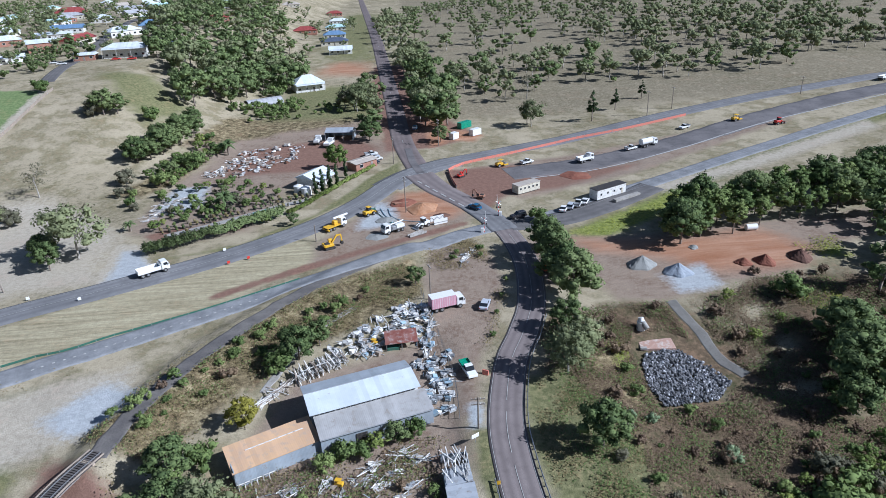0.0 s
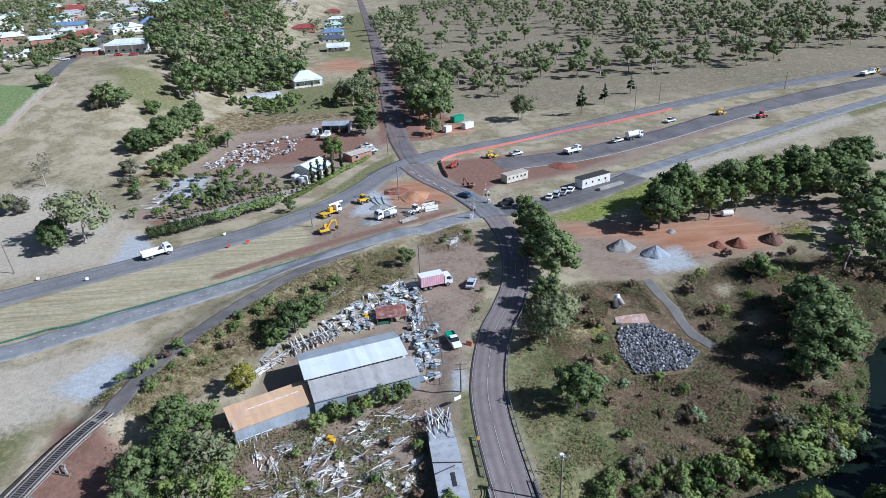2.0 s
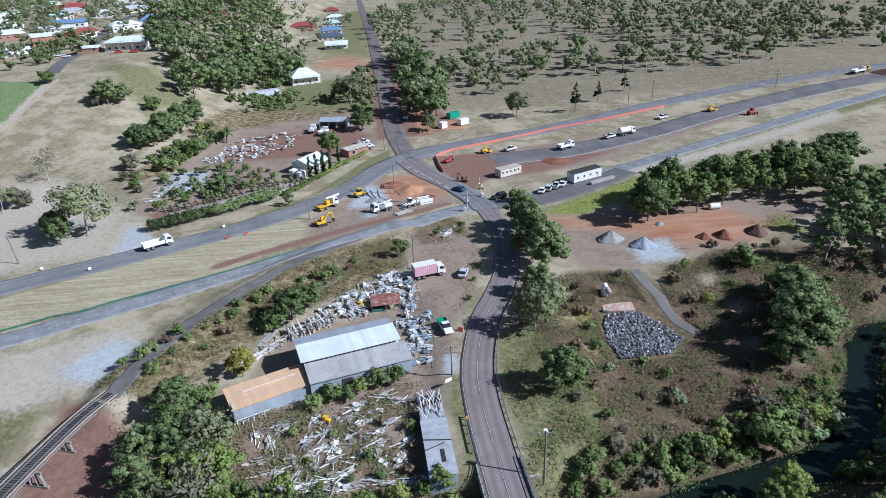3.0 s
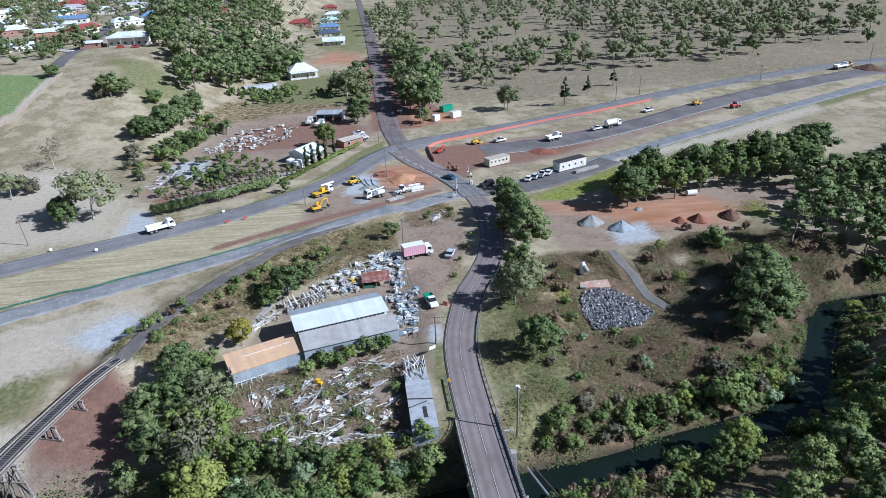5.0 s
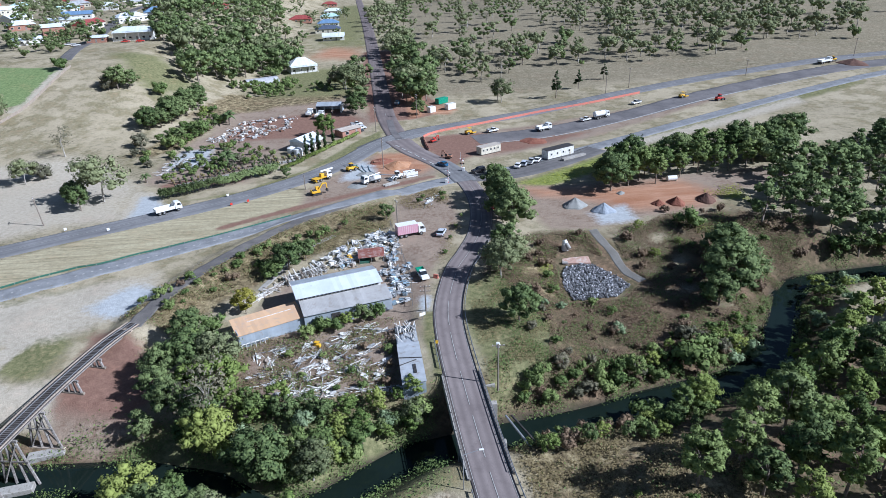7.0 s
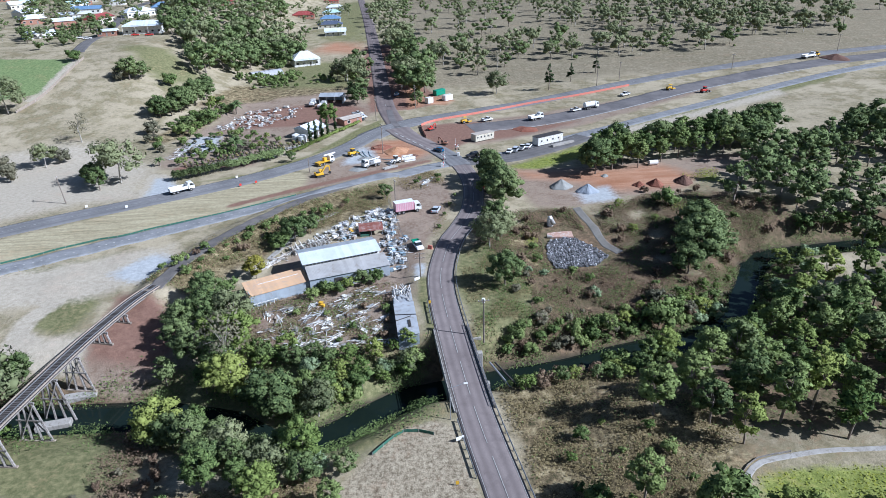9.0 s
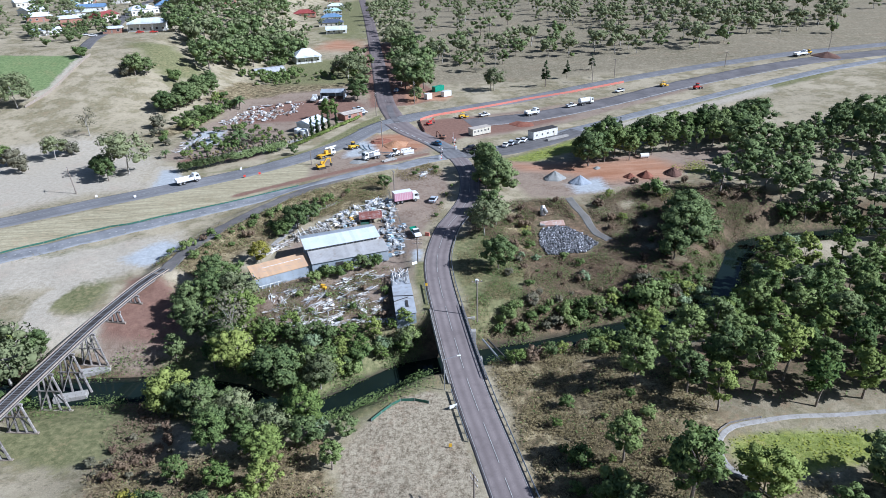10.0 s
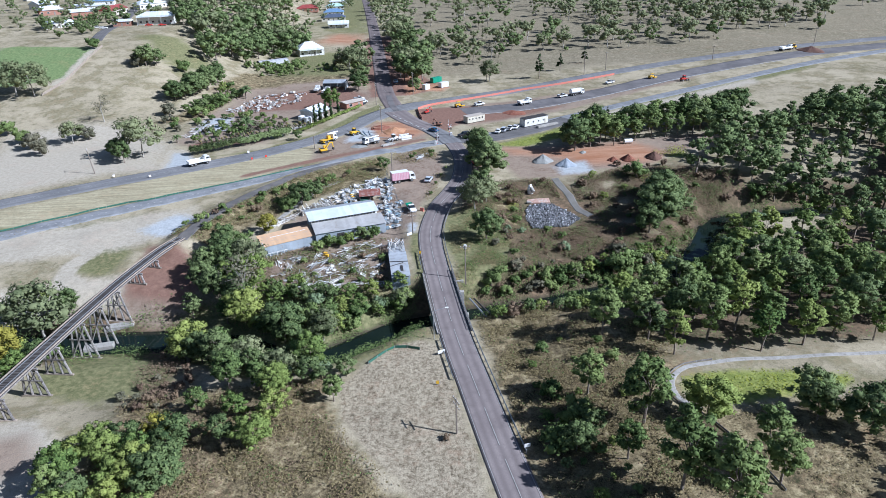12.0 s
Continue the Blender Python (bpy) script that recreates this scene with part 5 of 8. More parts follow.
def viaduct():
    e = tagged(new("timber_viaduct"), "long weathered timber railway trestle across the creek flat", "viaduct")
    line = smooth_line(VIADUCT, 2.0)
    t = np.gradient(line, axis=0)
    t /= np.linalg.norm(t, axis=1)[:, None]
    nor = np.stack((-t[:, 1], t[:, 0]), 1)
    top = 1.5

    def beam(a, b, z0, z1, name, mat):
        v, f = [], []
        for p, n in zip(line, nor):
            for o, z in ((a, z0), (b, z0), (b, z1), (a, z1)):
                v.append((p[0] + n[0] * o, p[1] + n[1] * o, z))
        for i in range(len(line) - 1):
            k = i * 4
            f += [(k + j, k + (j + 1) % 4, k + 4 + (j + 1) % 4, k + 4 + j) for j in range(4)]
        f += [(0, 1, 2, 3), (len(v) - 4, len(v) - 3, len(v) - 2, len(v) - 1)]
        part(name, solid(name, v, f, mat), None, e)
    for o in (-1.0, -0.25, 0.5):
        beam(o, o + 0.5, top - 0.85, top - 0.3, "girder", M["old_timber"])
    beam(-1.4, 1.4, top - 0.3, top - 0.22, "deck", M["dark_timber"])
    for o in (-1.45, 1.3):
        beam(o, o + 0.16, top - 0.02, top + 0.16, "kerb_beam", M["tan_timber"])
    for o in (-0.75, 0.68):
        beam(o, o + 0.08, top, top + 0.14, "rail", M["steel"])
    sl = solid("sleeper", *box_data(2.6, 0.24, 0.2), M["dark_timber"])
    dense_line = smooth_line(VIADUCT, 0.42)
    dt = np.gradient(dense_line, axis=0)
    for p, d in list(zip(dense_line, dt))[:230]:
        o = new("sleeper", sl)
        o.parent, o.location, o.rotation_euler = e, (p[0], p[1], top - 0.15), (0, 0, math.atan2(d[1], d[0]) + math.pi / 2)
    s = np.concatenate(([0], np.cumsum(np.linalg.norm(np.diff(line, axis=0), axis=1))))
    for k, dist in enumerate(np.arange(2.0, s[-1], 7.4)):
        i = min(int(np.searchsorted(s, dist)), len(line) - 1)
        p, n = line[i], nor[i]
        g = float(height(*p))
        b = part("bent", boxes(bevel=0), M["old_timber"], e)
        b.location = (p[0], p[1], 0)
        b.rotation_euler = (0, 0, math.atan2(n[1], n[0]))
        hgt = top - 0.85 - g
        spread = 0.16 * hgt
        bm = boxes((-1.7, 1.7, -0.17, 0.17, top - 1.2, top - 0.85))
        bm.to_mesh(b.data)
        bm.free()
        for u, w in ((-1.3, -1.3 - spread * 1.15), (-0.45, -0.45 - spread * 0.4), (0.45, 0.45 + spread * 0.4), (1.3, 1.3 + spread * 1.15)):
            q = part("post", rod((u, 0, top - 1.1), (w, 0, g - 0.2), 0.2, 0.24, 6), M["old_timber"], b)
        if hgt > 3:
            part("brace", rod((-1.5, 0.2, top - 1.4), (1.3 + spread, 0.2, g + 0.5), 0.13, 0.13, 4), M["old_timber"], b)
            part("brace", rod((1.5, -0.2, top - 1.4), (-1.3 - spread, -0.2, g + 0.5), 0.13, 0.13, 4), M["old_timber"], b)
            m = (top + g) / 2
            part("waler", boxes((-1.6 - spread * 0.6, 1.6 + spread * 0.6, -0.26, -0.16, m - 0.12, m + 0.12)), M["old_timber"], b)
        part("sill", boxes((-1.7 - spread * 1.2, 1.7 + spread * 1.2, -0.25, 0.25, g - 0.2, g + 0.25), bevel=0.03), M["tan_timber"], b)
    return e


viaduct()
pier = thing("concrete_footing", -70.8, -57.2, 10, "broad weathered concrete pier footing beside the creek", "footing", z=-8.2)
part("block", boxes((-2.9, 2.9, -0.9, 0.9, 0, 1.3), bevel=0.12), M["concrete"], pier)
pier2 = thing("concrete_footing", -72.5, -64.8, 10, "broad weathered concrete pier footing beside the creek", "footing", z=-8.2)
part("block", boxes((-2.9, 2.9, -0.9, 0.9, 0, 1.1), bevel=0.12), M["concrete"], pier2)


# ---------------------------------------------------------------- warehouse and yard
def quad_slab(pts, thick):
    """A sheet of four corners with thickness."""
    bm = bmesh.new()
    a = [bm.verts.new(p) for p in pts]
    b = [bm.verts.new((p[0], p[1], p[2] - thick)) for p in pts]
    bm.faces.new(a), bm.faces.new(b[::-1])
    for i in range(4):
        bm.faces.new((a[i], b[i], b[(i + 1) % 4], a[(i + 1) % 4]))
    bmesh.ops.recalc_face_normals(bm, faces=bm.faces)
    return bm


def warehouse():
    e = thing("warehouse", -24, -27, 17, "long tin warehouse with a clerestory, grey and faded orange roofs", "warehouse", z=-2.6)
    zo = 2.6
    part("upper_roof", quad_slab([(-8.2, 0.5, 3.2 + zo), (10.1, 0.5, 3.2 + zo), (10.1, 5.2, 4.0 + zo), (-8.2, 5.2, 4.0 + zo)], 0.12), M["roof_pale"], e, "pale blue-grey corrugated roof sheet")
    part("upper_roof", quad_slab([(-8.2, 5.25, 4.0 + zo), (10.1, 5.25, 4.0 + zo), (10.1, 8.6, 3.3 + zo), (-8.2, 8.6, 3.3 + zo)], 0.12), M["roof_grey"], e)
    part("ridge_cap", rod((-8.25, 5.2, 4.02 + zo), (10.15, 5.2, 4.02 + zo), 0.1), M["galv"], e)
    part("lower_roof", quad_slab([(-7.6, -3.3, 1.1 + zo), (10.9, -3.3, 1.1 + zo), (10.9, 1.2, 2.2 + zo), (-7.6, 1.2, 2.2 + zo)], 0.10), M["roof_dull"], e)
    cl = part("clerestory", boxes((-7.6, 9.8, 1.2, 1.35, 2.1 + zo, 3.2 + zo)), M["white_wall"], e, "row of clerestory panes between dirty white mullions")
    me = solid("pane", *box_data(0.62, 0.05, 0.66), M["glass"])
    for k in range(20):
        o = new("pane", me)
        o.parent, o.location = cl, (-7.0 + k * 0.84, 1.17, 2.7 + zo)
    part("wall", boxes((-7.5, 10.8, -3.1, -2.95, 0, 0.95 + zo), (-7.5, -7.3, -2.95, 8.3, 0, 1.0 + zo), (10.6, 10.8, -2.95, 1.2, 0, 1.0 + zo), (9.6, 9.8, 1.35, 8.3, 0, 3.1 + zo), (-7.5, -7.3, 1.35, 8.3, 1.0 + zo, 3.1 + zo), (-7.3, 9.6, 8.1, 8.3, 0, 3.2 + zo)), M["wall_tin"], e)
    for k in (-2.0, 3.5):
        part("door", boxes((k, k + 1.8, -3.22, -3.1, 0.9, 2.9)), M["dark"], e)
    part("gutter", rod((-7.6, -3.4, 1.05 + zo), (10.9, -3.4, 1.05 + zo), 0.08), M["galv"], e)
    # the orange wing turns a little from the main roof
    w = part("wing_roof", quad_slab([(0.2, -2.9, 0.55 + zo), (0.2, 2.6, 1.5 + zo), (-13.4, 2.6, 1.5 + zo), (-13.4, -2.9, 0.55 + zo)], 0.12), M["roof_orange"], e, "faded orange corrugated roof")
    w.location, w.rotation_euler = (-7.9, 0.4, 0), (0, 0, radians(9))
    part("wing_wall", boxes((-13.2, 0, -2.75, -2.6, 0, 0.45 + zo), (-13.2, -13.05, -2.75, 2.4, 0, 0.9 + zo), (-13.2, 0, 2.3, 2.45, 0, 1.35 + zo)), M["wall_tin"], w)
    part("trim", boxes((-10.5, -1.5, 0.4, 0.55, 1.15 + zo, 1.23 + zo)), M["white_timber"], w)
    for k in range(6):
        part("frame_bar", boxes((-13 + k * 0.9, -12.9 + k * 0.9, -3.6, -3.5, 0, 1.5), (-13.1 + k * 0.9, -12.1 + k * 0.9, -3.6, -3.5, 1.4, 1.5)), M["white_timber"], w)
    return e


warehouse()


def old_shed():
    e = thing("old_shed", -9.95, -44.6, 3.3, "long run-down grey tin shed with a broken roof", "shed", z=-4.0)
    part("roof", quad_slab([(-2.1, -10, 3.3), (2.1, -10, 3.6), (2.1, 2.6, 3.6), (-2.1, 2.6, 3.3)], 0.1), M["roof_old"], e)
    part("roof", quad_slab([(-1.9, 2.8, 3.1), (2.0, 2.8, 3.55), (1.9, 6.5, 3.5), (-1.7, 6.2, 3.0)], 0.1), M["roof_old"], e, "sagging grey roof sheets")
    part("wall", boxes((-2.0, -1.9, -9.8, 6.2, 0, 3.2), (1.9, 2.0, -9.8, 9.2, 0, 3.5), (-2.0, 2.0, -9.9, -9.8, 0, 3.2), (-1.9, 1.9, 9.1, 9.2, 0, 3.2)), M["wall_tin"], e)
    rr = random.Random(5)
    me = solid("batten", *box_data(0.12, 3.2, 0.07), M["white_timber"])
    for k in range(26):
        o = new("batten", me)
        o.parent, o.location = e, (rr.uniform(-1.6, 1.7), rr.uniform(4.0, 9.0), 3.55 + 0.02 * k / 2)
        o.rotation_euler = (rr.uniform(-0.06, 0.06), rr.uniform(-0.1, 0.1), rr.gauss(0.1, 0.25))
    part("hatch", boxes((0.2, 0.75, -7.3, -4.6, 3.46, 3.56)), M["dark"], e)
    part("ridge_bar", rod((-2.1, -2.0, 3.4), (2.1, -3.0, 3.7), 0.08), M["dark"], e)
    part("ridge_bar", rod((-2.1, -4.4, 3.4), (1.0, -3.4, 3.65), 0.08), M["dark"], e)
    return e


old_shed()


def rusty_shed():
    e = thing("rusty_shed", -17.4, -4.7, 4, "small open shed with a rusty red tin roof", "shed", z=-1.3)
    part("roof", quad_slab([(-3.1, -1.9, 2.2), (3.1, -1.9, 2.2), (3.1, 1.9, 2.9), (-3.1, 1.9, 2.9)], 0.08), M["roof_rust"], e)
    for x in (-2.9, 0, 2.9):
        for y, h in ((-1.7, 2.2), (1.7, 2.8)):
            part("post", boxes((x - 0.06, x + 0.06, y - 0.06, y + 0.06, 0, h)), M["old_timber"], e)
    part("back_wall", boxes((-3, 3, 1.65, 1.72, 0, 2.7)), M["wall_tin"], e)
    part("bench", boxes((-2.8, -0.4, -1.5, 0.6, 0, 1.1), bevel=0.03), M["green_cloth"], e)


rusty_shed()

PLANKS = {}
for nm in ("white_timber", "tan_timber", "old_timber", "scrap_grey", "scrap_blue", "scrap_rust"):
    for ln in (1.2, 2.6, 4.2):
        PLANKS[nm, ln] = solid("plank", *box_data(ln, 0.14, 0.07), M[nm])
    PLANKS[nm, 0] = solid("sheet", *box_data(1.1, 0.8, 0.05), M[nm])
    PLANKS[nm, 9] = solid("crate", *box_data(0.9, 0.8, 0.7), M[nm])


def heap(x, y, rz, n, mats, lengths, spread, tall, label, group, tidy=0.2, name="scrap_heap", category="scrap heap"):
    """A heap or stack of separate boards, sheets and boxes."""
    e = thing(name, x, y, rz, label, category, group)
    r = random.Random(int(x * 131 + y * 17))
    for k in range(n):
        ln = r.choice(lengths)
        me = PLANKS[r.choice(mats), ln]
        o = new({0: "sheet", 9: "crate"}.get(ln, "plank"), me)
        o.parent = e
        lay = k / n
        z = 0.06 + tall * lay * r.uniform(0.5, 1)
        if ln == 9:
            z = max(0.3, z * 0.6)
        o.location = (r.gauss(0, spread[0]) * (1 - 0.5 * lay), r.gauss(0, spread[1]) * (1 - 0.5 * lay), z)
        o.rotation_euler = (r.gauss(0, 0.12), r.gauss(0, 0.12), r.gauss(0, tidy) if r.random() < 0.75 else r.uniform(0, 3.14))
    return e


yr = random.Random(21)
WHITES = ["white_timber", "white_timber", "white_timber", "tan_timber", "scrap_grey"]
for x, y in scatter([(-39, -40), (-28.6, -35), (-14.5, -32.5), (-13.5, -48), (-28.9, -51.5), (-35, -50)], 30, 2.6, yr):
    heap(x, y, yr.choice([20, 25, 15, 60, 100]), yr.randint(12, 26), WHITES, [1.2, 1.2, 1.2, 2.6, 2.6, 4.2, 0, 0], (1.0, 0.55), 0.5, "tangled heap of pale boards and scrap on weeds", "yard scrap heaps", 0.35)
for x, y in scatter([(-34.8, -52), (-27, -50.3), (-13, -50), (-12, -53), (-23, -53.5)], 8, 2.6, yr):
    heap(x, y, 8, 14, WHITES, [2.6, 4.2, 0], (1.6, 0.5), 0.6, "row of grey broken boards and rubble", "yard scrap heaps", 0.3)
for x, y in scatter([(-26.5, -7), (-15.5, 5.5), (-12, 8), (-11.0, -4.5), (-13, -8.5), (-14, -2.4), (-21, -2.4), (-22, -8)], 26, 2.0, yr):
    heap(x, y, yr.choice([30, 80, 120]), yr.randint(14, 20), ["white_timber", "scrap_grey", "white_timber", "white_timber", "tan_timber", "scrap_grey", "scrap_blue"], [1.2, 1.2, 2.6, 2.6, 0, 9], (0.8, 0.7), 1.3, "stacked white frames and metal scrap", "yard scrap heaps", 0.3)
for x, y in scatter([(-31, -5), (-25, 1), (-18, 9), (-12.6, 10), (-14, 5), (-22, -1), (-27, -6)], 14, 2.2, yr):
    heap(x, y, yr.choice([30, 35, 120]), 14, ["white_timber", "white_timber", "scrap_grey"], [1.2, 1.2, 2.6, 0, 9], (0.8, 0.6), 0.9, "row of pale salvaged frames on weedy ground", "yard scrap heaps", 0.3)
for x, y in scatter([(-14.5, -11.5), (-9.4, -9), (-9.5, -25), (-13, -25)], 13, 1.9, yr):
    heap(x, y, yr.choice([10, 80]), 16, ["scrap_grey", "white_timber", "scrap_grey", "white_timber", "scrap_blue"], [1.2, 2.6, 0, 9], (0.8, 0.7), 1.2, "grey metal scrap stacked by a fence", "yard scrap heaps", 0.3)
for k in range(9):
    heap(-36.3 + k * 0.98, -12.9 + k * 0.62, 112, 20, ["white_timber", "white_timber", "white_timber", "tan_timber"], [4.2, 4.2, 2.6], (0.5, 0.3), 1.6, "tidy rack of long pale boards", "board racks", 0.06, "board_stack", "board stack")
for k in range(6):
    heap(-42.0 + k * 0.75, -19.3 + k * 0.9, 50, 12, ["white_timber", "white_timber", "tan_timber"], [4.2], (0.8, 0.35), 0.6, "loose pile of pale poles and boards", "board racks", 0.12, "board_stack", "board stack")
for x, y, mt in ((-22.6, -4.2, "yellow"), (-27.5, -38.2, "yellow")):
    e = thing("forklift", x, y, 70, "small old yellow machine among scrap", "machine")
    e.scale = (0.6, 0.6, 0.6)
    part("body", boxes((-0.6, 0.6, -1.2, 1.0, 0.3, 1.3), bevel=0.1), M["paint_yellow"], e)
    part("mast", boxes((-0.5, -0.35, 1.0, 1.15, 0.1, 2.3), (0.35, 0.5, 1.0, 1.15, 0.1, 2.3)), M["dark"], e)
    part("canopy", boxes((-0.6, 0.6, -0.8, 0.8, 2.0, 2.08)), M["paint_yellow"], e)
    for sx in (-1, 1):
        for yy in (-0.8, 0.7):
            part("wheel", rod((sx * 0.5, yy, 0.3), (sx * 0.7, yy, 0.3), 0.3, sides=10), M["rubber"], e)


def mesh_fence(pts, label, name="yard_fence", tall=1.8, mat="dark", every=2.5, wires=False):
    e = tagged(new(name), label, "fence")
    line = smooth_line(pts, every)
    me = solid("fence_post", *box_data(0.08, 0.08, tall), M["galv"])
    for p in line:
        o = new("post", me)
        o.parent, o.location = e, (p[0], p[1], float(height(*p)) + tall / 2 - 0.05)
    v, f = [], []
    for i, p in enumerate(line):
        z = float(height(*p))
        v += [(p[0], p[1], z + 0.05), (p[0], p[1], z + tall), (p[0] + 0.03, p[1] + 0.02, z + tall), (p[0] + 0.03, p[1] + 0.02, z + 0.05)]
        if i:
            a, b = len(v) - 8, len(v) - 4
            f += [(a + j, a + (j + 1) % 4, b + (j + 1) % 4, b + j) for j in range(4)]
    if wires:
        for h in (0.3, 0.8, 1.3, tall - 0.05):
            w, g = [], []
            for i, p in enumerate(line):
                z = float(height(*p)) + h
                w += [(p[0], p[1], z), (p[0], p[1], z + 0.05), (p[0] + 0.04, p[1], z + 0.025)]
                if i:
                    a, b = len(w) - 6, len(w) - 3
                    g += [(a + j, a + (j + 1) % 3, b + (j + 1) % 3, b + j) for j in range(3)]
            part("wire", solid("wire", w, g, M[mat]), None, e)
        return e
    part("panel", solid("panel", v, f, M[mat]), None, e)
    return e


mesh_fence([(-12.6, 13.5), (-10.6, 0), (-9.0, -12), (-8.4, -19), (-8.6, -27)], "dark wire yard fence on steel posts", wires=True)
mesh_fence([(1.0, 98.5), (7, 105), (24, 113.4), (48, 125.2), (72, 132.6), (102, 144)], "bright orange plastic safety mesh beside the road", "safety_fence", 1.0, "orange_mesh", 4)
mesh_fence([(2, 81), (1.2, 90), (1.0, 98)], "bright orange plastic safety mesh beside the road", "safety_fence", 1.0, "orange_mesh", 3)
mesh_fence([(-130, -25), (-92.3, -3.0), (-83, 0.6), (-74.6, 5.6), (-65, 10.4), (-54.7, 16), (-40, 25)], "low dark green silt fence along the ballast", "silt_fence", 0.5, "green_cloth", 3)
mesh_fence([(-16, -84.3), (-11.2, -79.8), (-6.5, -81)], "sagging green silt fence on bare ground", "silt_fence", 0.6, "green_cloth", 2)
mesh_fence([(44, -92.9), (38.6, -93.6), (35.0, -96.3), (33.7, -98.6), (33.3, -101.2), (33.8, -103.3), (36.2, -106), (38.4, -111.1), (39.8, -118.0), (40.5, -122.7)], "dark low retaining edge by the footpath", "path_edge", 0.4, "old_timber", 2)
mesh_fence([(-157, 178), (-158.6, 137), (-164, 120)], "pale timber fence along a playing field", "field_fence", 1.2, "tan_timber", 5)


# ---------------------------------------------------------------- vehicles
def wheels(e, xs, half, r, width=0.25):
    for x in xs:
        for s in (-1, 1):
            w = part("wheel", rod((x, s * (half - width), r), (x, s * half, r), r, sides=12), M["rubber"], e)
            part("rim", rod((x, s * (half - 0.02), r), (x, s * (half + 0.02), r), r * 0.55, sides=8), M["steel"], w)


def car(x, y, rz, paint, label, kind="sedan", group="", up=0.16):
    """Length along +x, front at +x."""
    e = thing("car", x, y, rz, label, "car", group, up=up)
    prof = {"sedan": [(-2.2, 0.35), (-2.2, 0.85), (-1.5, 0.98), (0.9, 0.95), (2.1, 0.78), (2.2, 0.35)],
            "suv": [(-2.3, 0.4), (-2.3, 1.05), (-1.5, 1.1), (0.9, 1.1), (2.2, 0.95), (2.3, 0.4)],
            "ute": [(-2.5, 0.5), (-2.5, 1.0), (-0.4, 1.0), (1.1, 1.1), (2.4, 0.95), (2.5, 0.45)]}[kind]
    bm = prism([(px, pz) for px, pz in prof], -0.88, 0.88)
    bmesh.ops.bevel(bm, geom=bm.edges[:], offset=0.08, segments=2, affect="EDGES")
    part("body", bm, paint, e)
    cab = {"sedan": [(-1.7, 0.95), (-1.05, 1.42), (0.25, 1.42), (1.0, 0.95)], "suv": [(-2.2, 1.08), (-2.0, 1.72), (0.2, 1.72), (1.0, 1.08)], "ute": [(-0.45, 1.0), (-0.3, 1.7), (0.6, 1.7), (1.25, 1.08)]}[kind]
    g = prism(cab, -0.78, 0.78)
    bmesh.ops.bevel(g, geom=g.edges[:], offset=0.05, segments=1, affect="EDGES")
    gl = part("cabin_glass", g, M["glass"], e)
    x0, x1, zt = cab[1][0], cab[2][0], cab[1][1]
    part("roof", boxes((x0 - 0.02, x1 + 0.02, -0.72, 0.72, zt - 0.03, zt + 0.05), bevel=0.03), paint, e)
    if kind == "ute":
        part("tray", boxes((-2.5, -0.5, -0.9, 0.9, 0.98, 1.04), (-2.5, -2.44, -0.9, 0.9, 1.0, 1.35), (-2.5, -0.5, -0.9, -0.85, 1.0, 1.35), (-2.5, -0.5, 0.85, 0.9, 1.0, 1.35)), M["galv"] if "green" not in label else M["paint_green"], e)
    for s in (-1, 1):
        part("headlight", boxes((2.08, 2.2, s * 0.62 - 0.15, s * 0.62 + 0.15, 0.62, 0.75)), M["paint_white"], e)
        part("tail_light", boxes((-2.24 if kind == "sedan" else -2.52 if kind == "ute" else -2.33, -2.1, s * 0.68 - 0.12, s * 0.68 + 0.12, 0.7, 0.85)), M["paint_red"], e)
    wheels(e, (-1.35, 1.4), 0.92, 0.34)
    return e


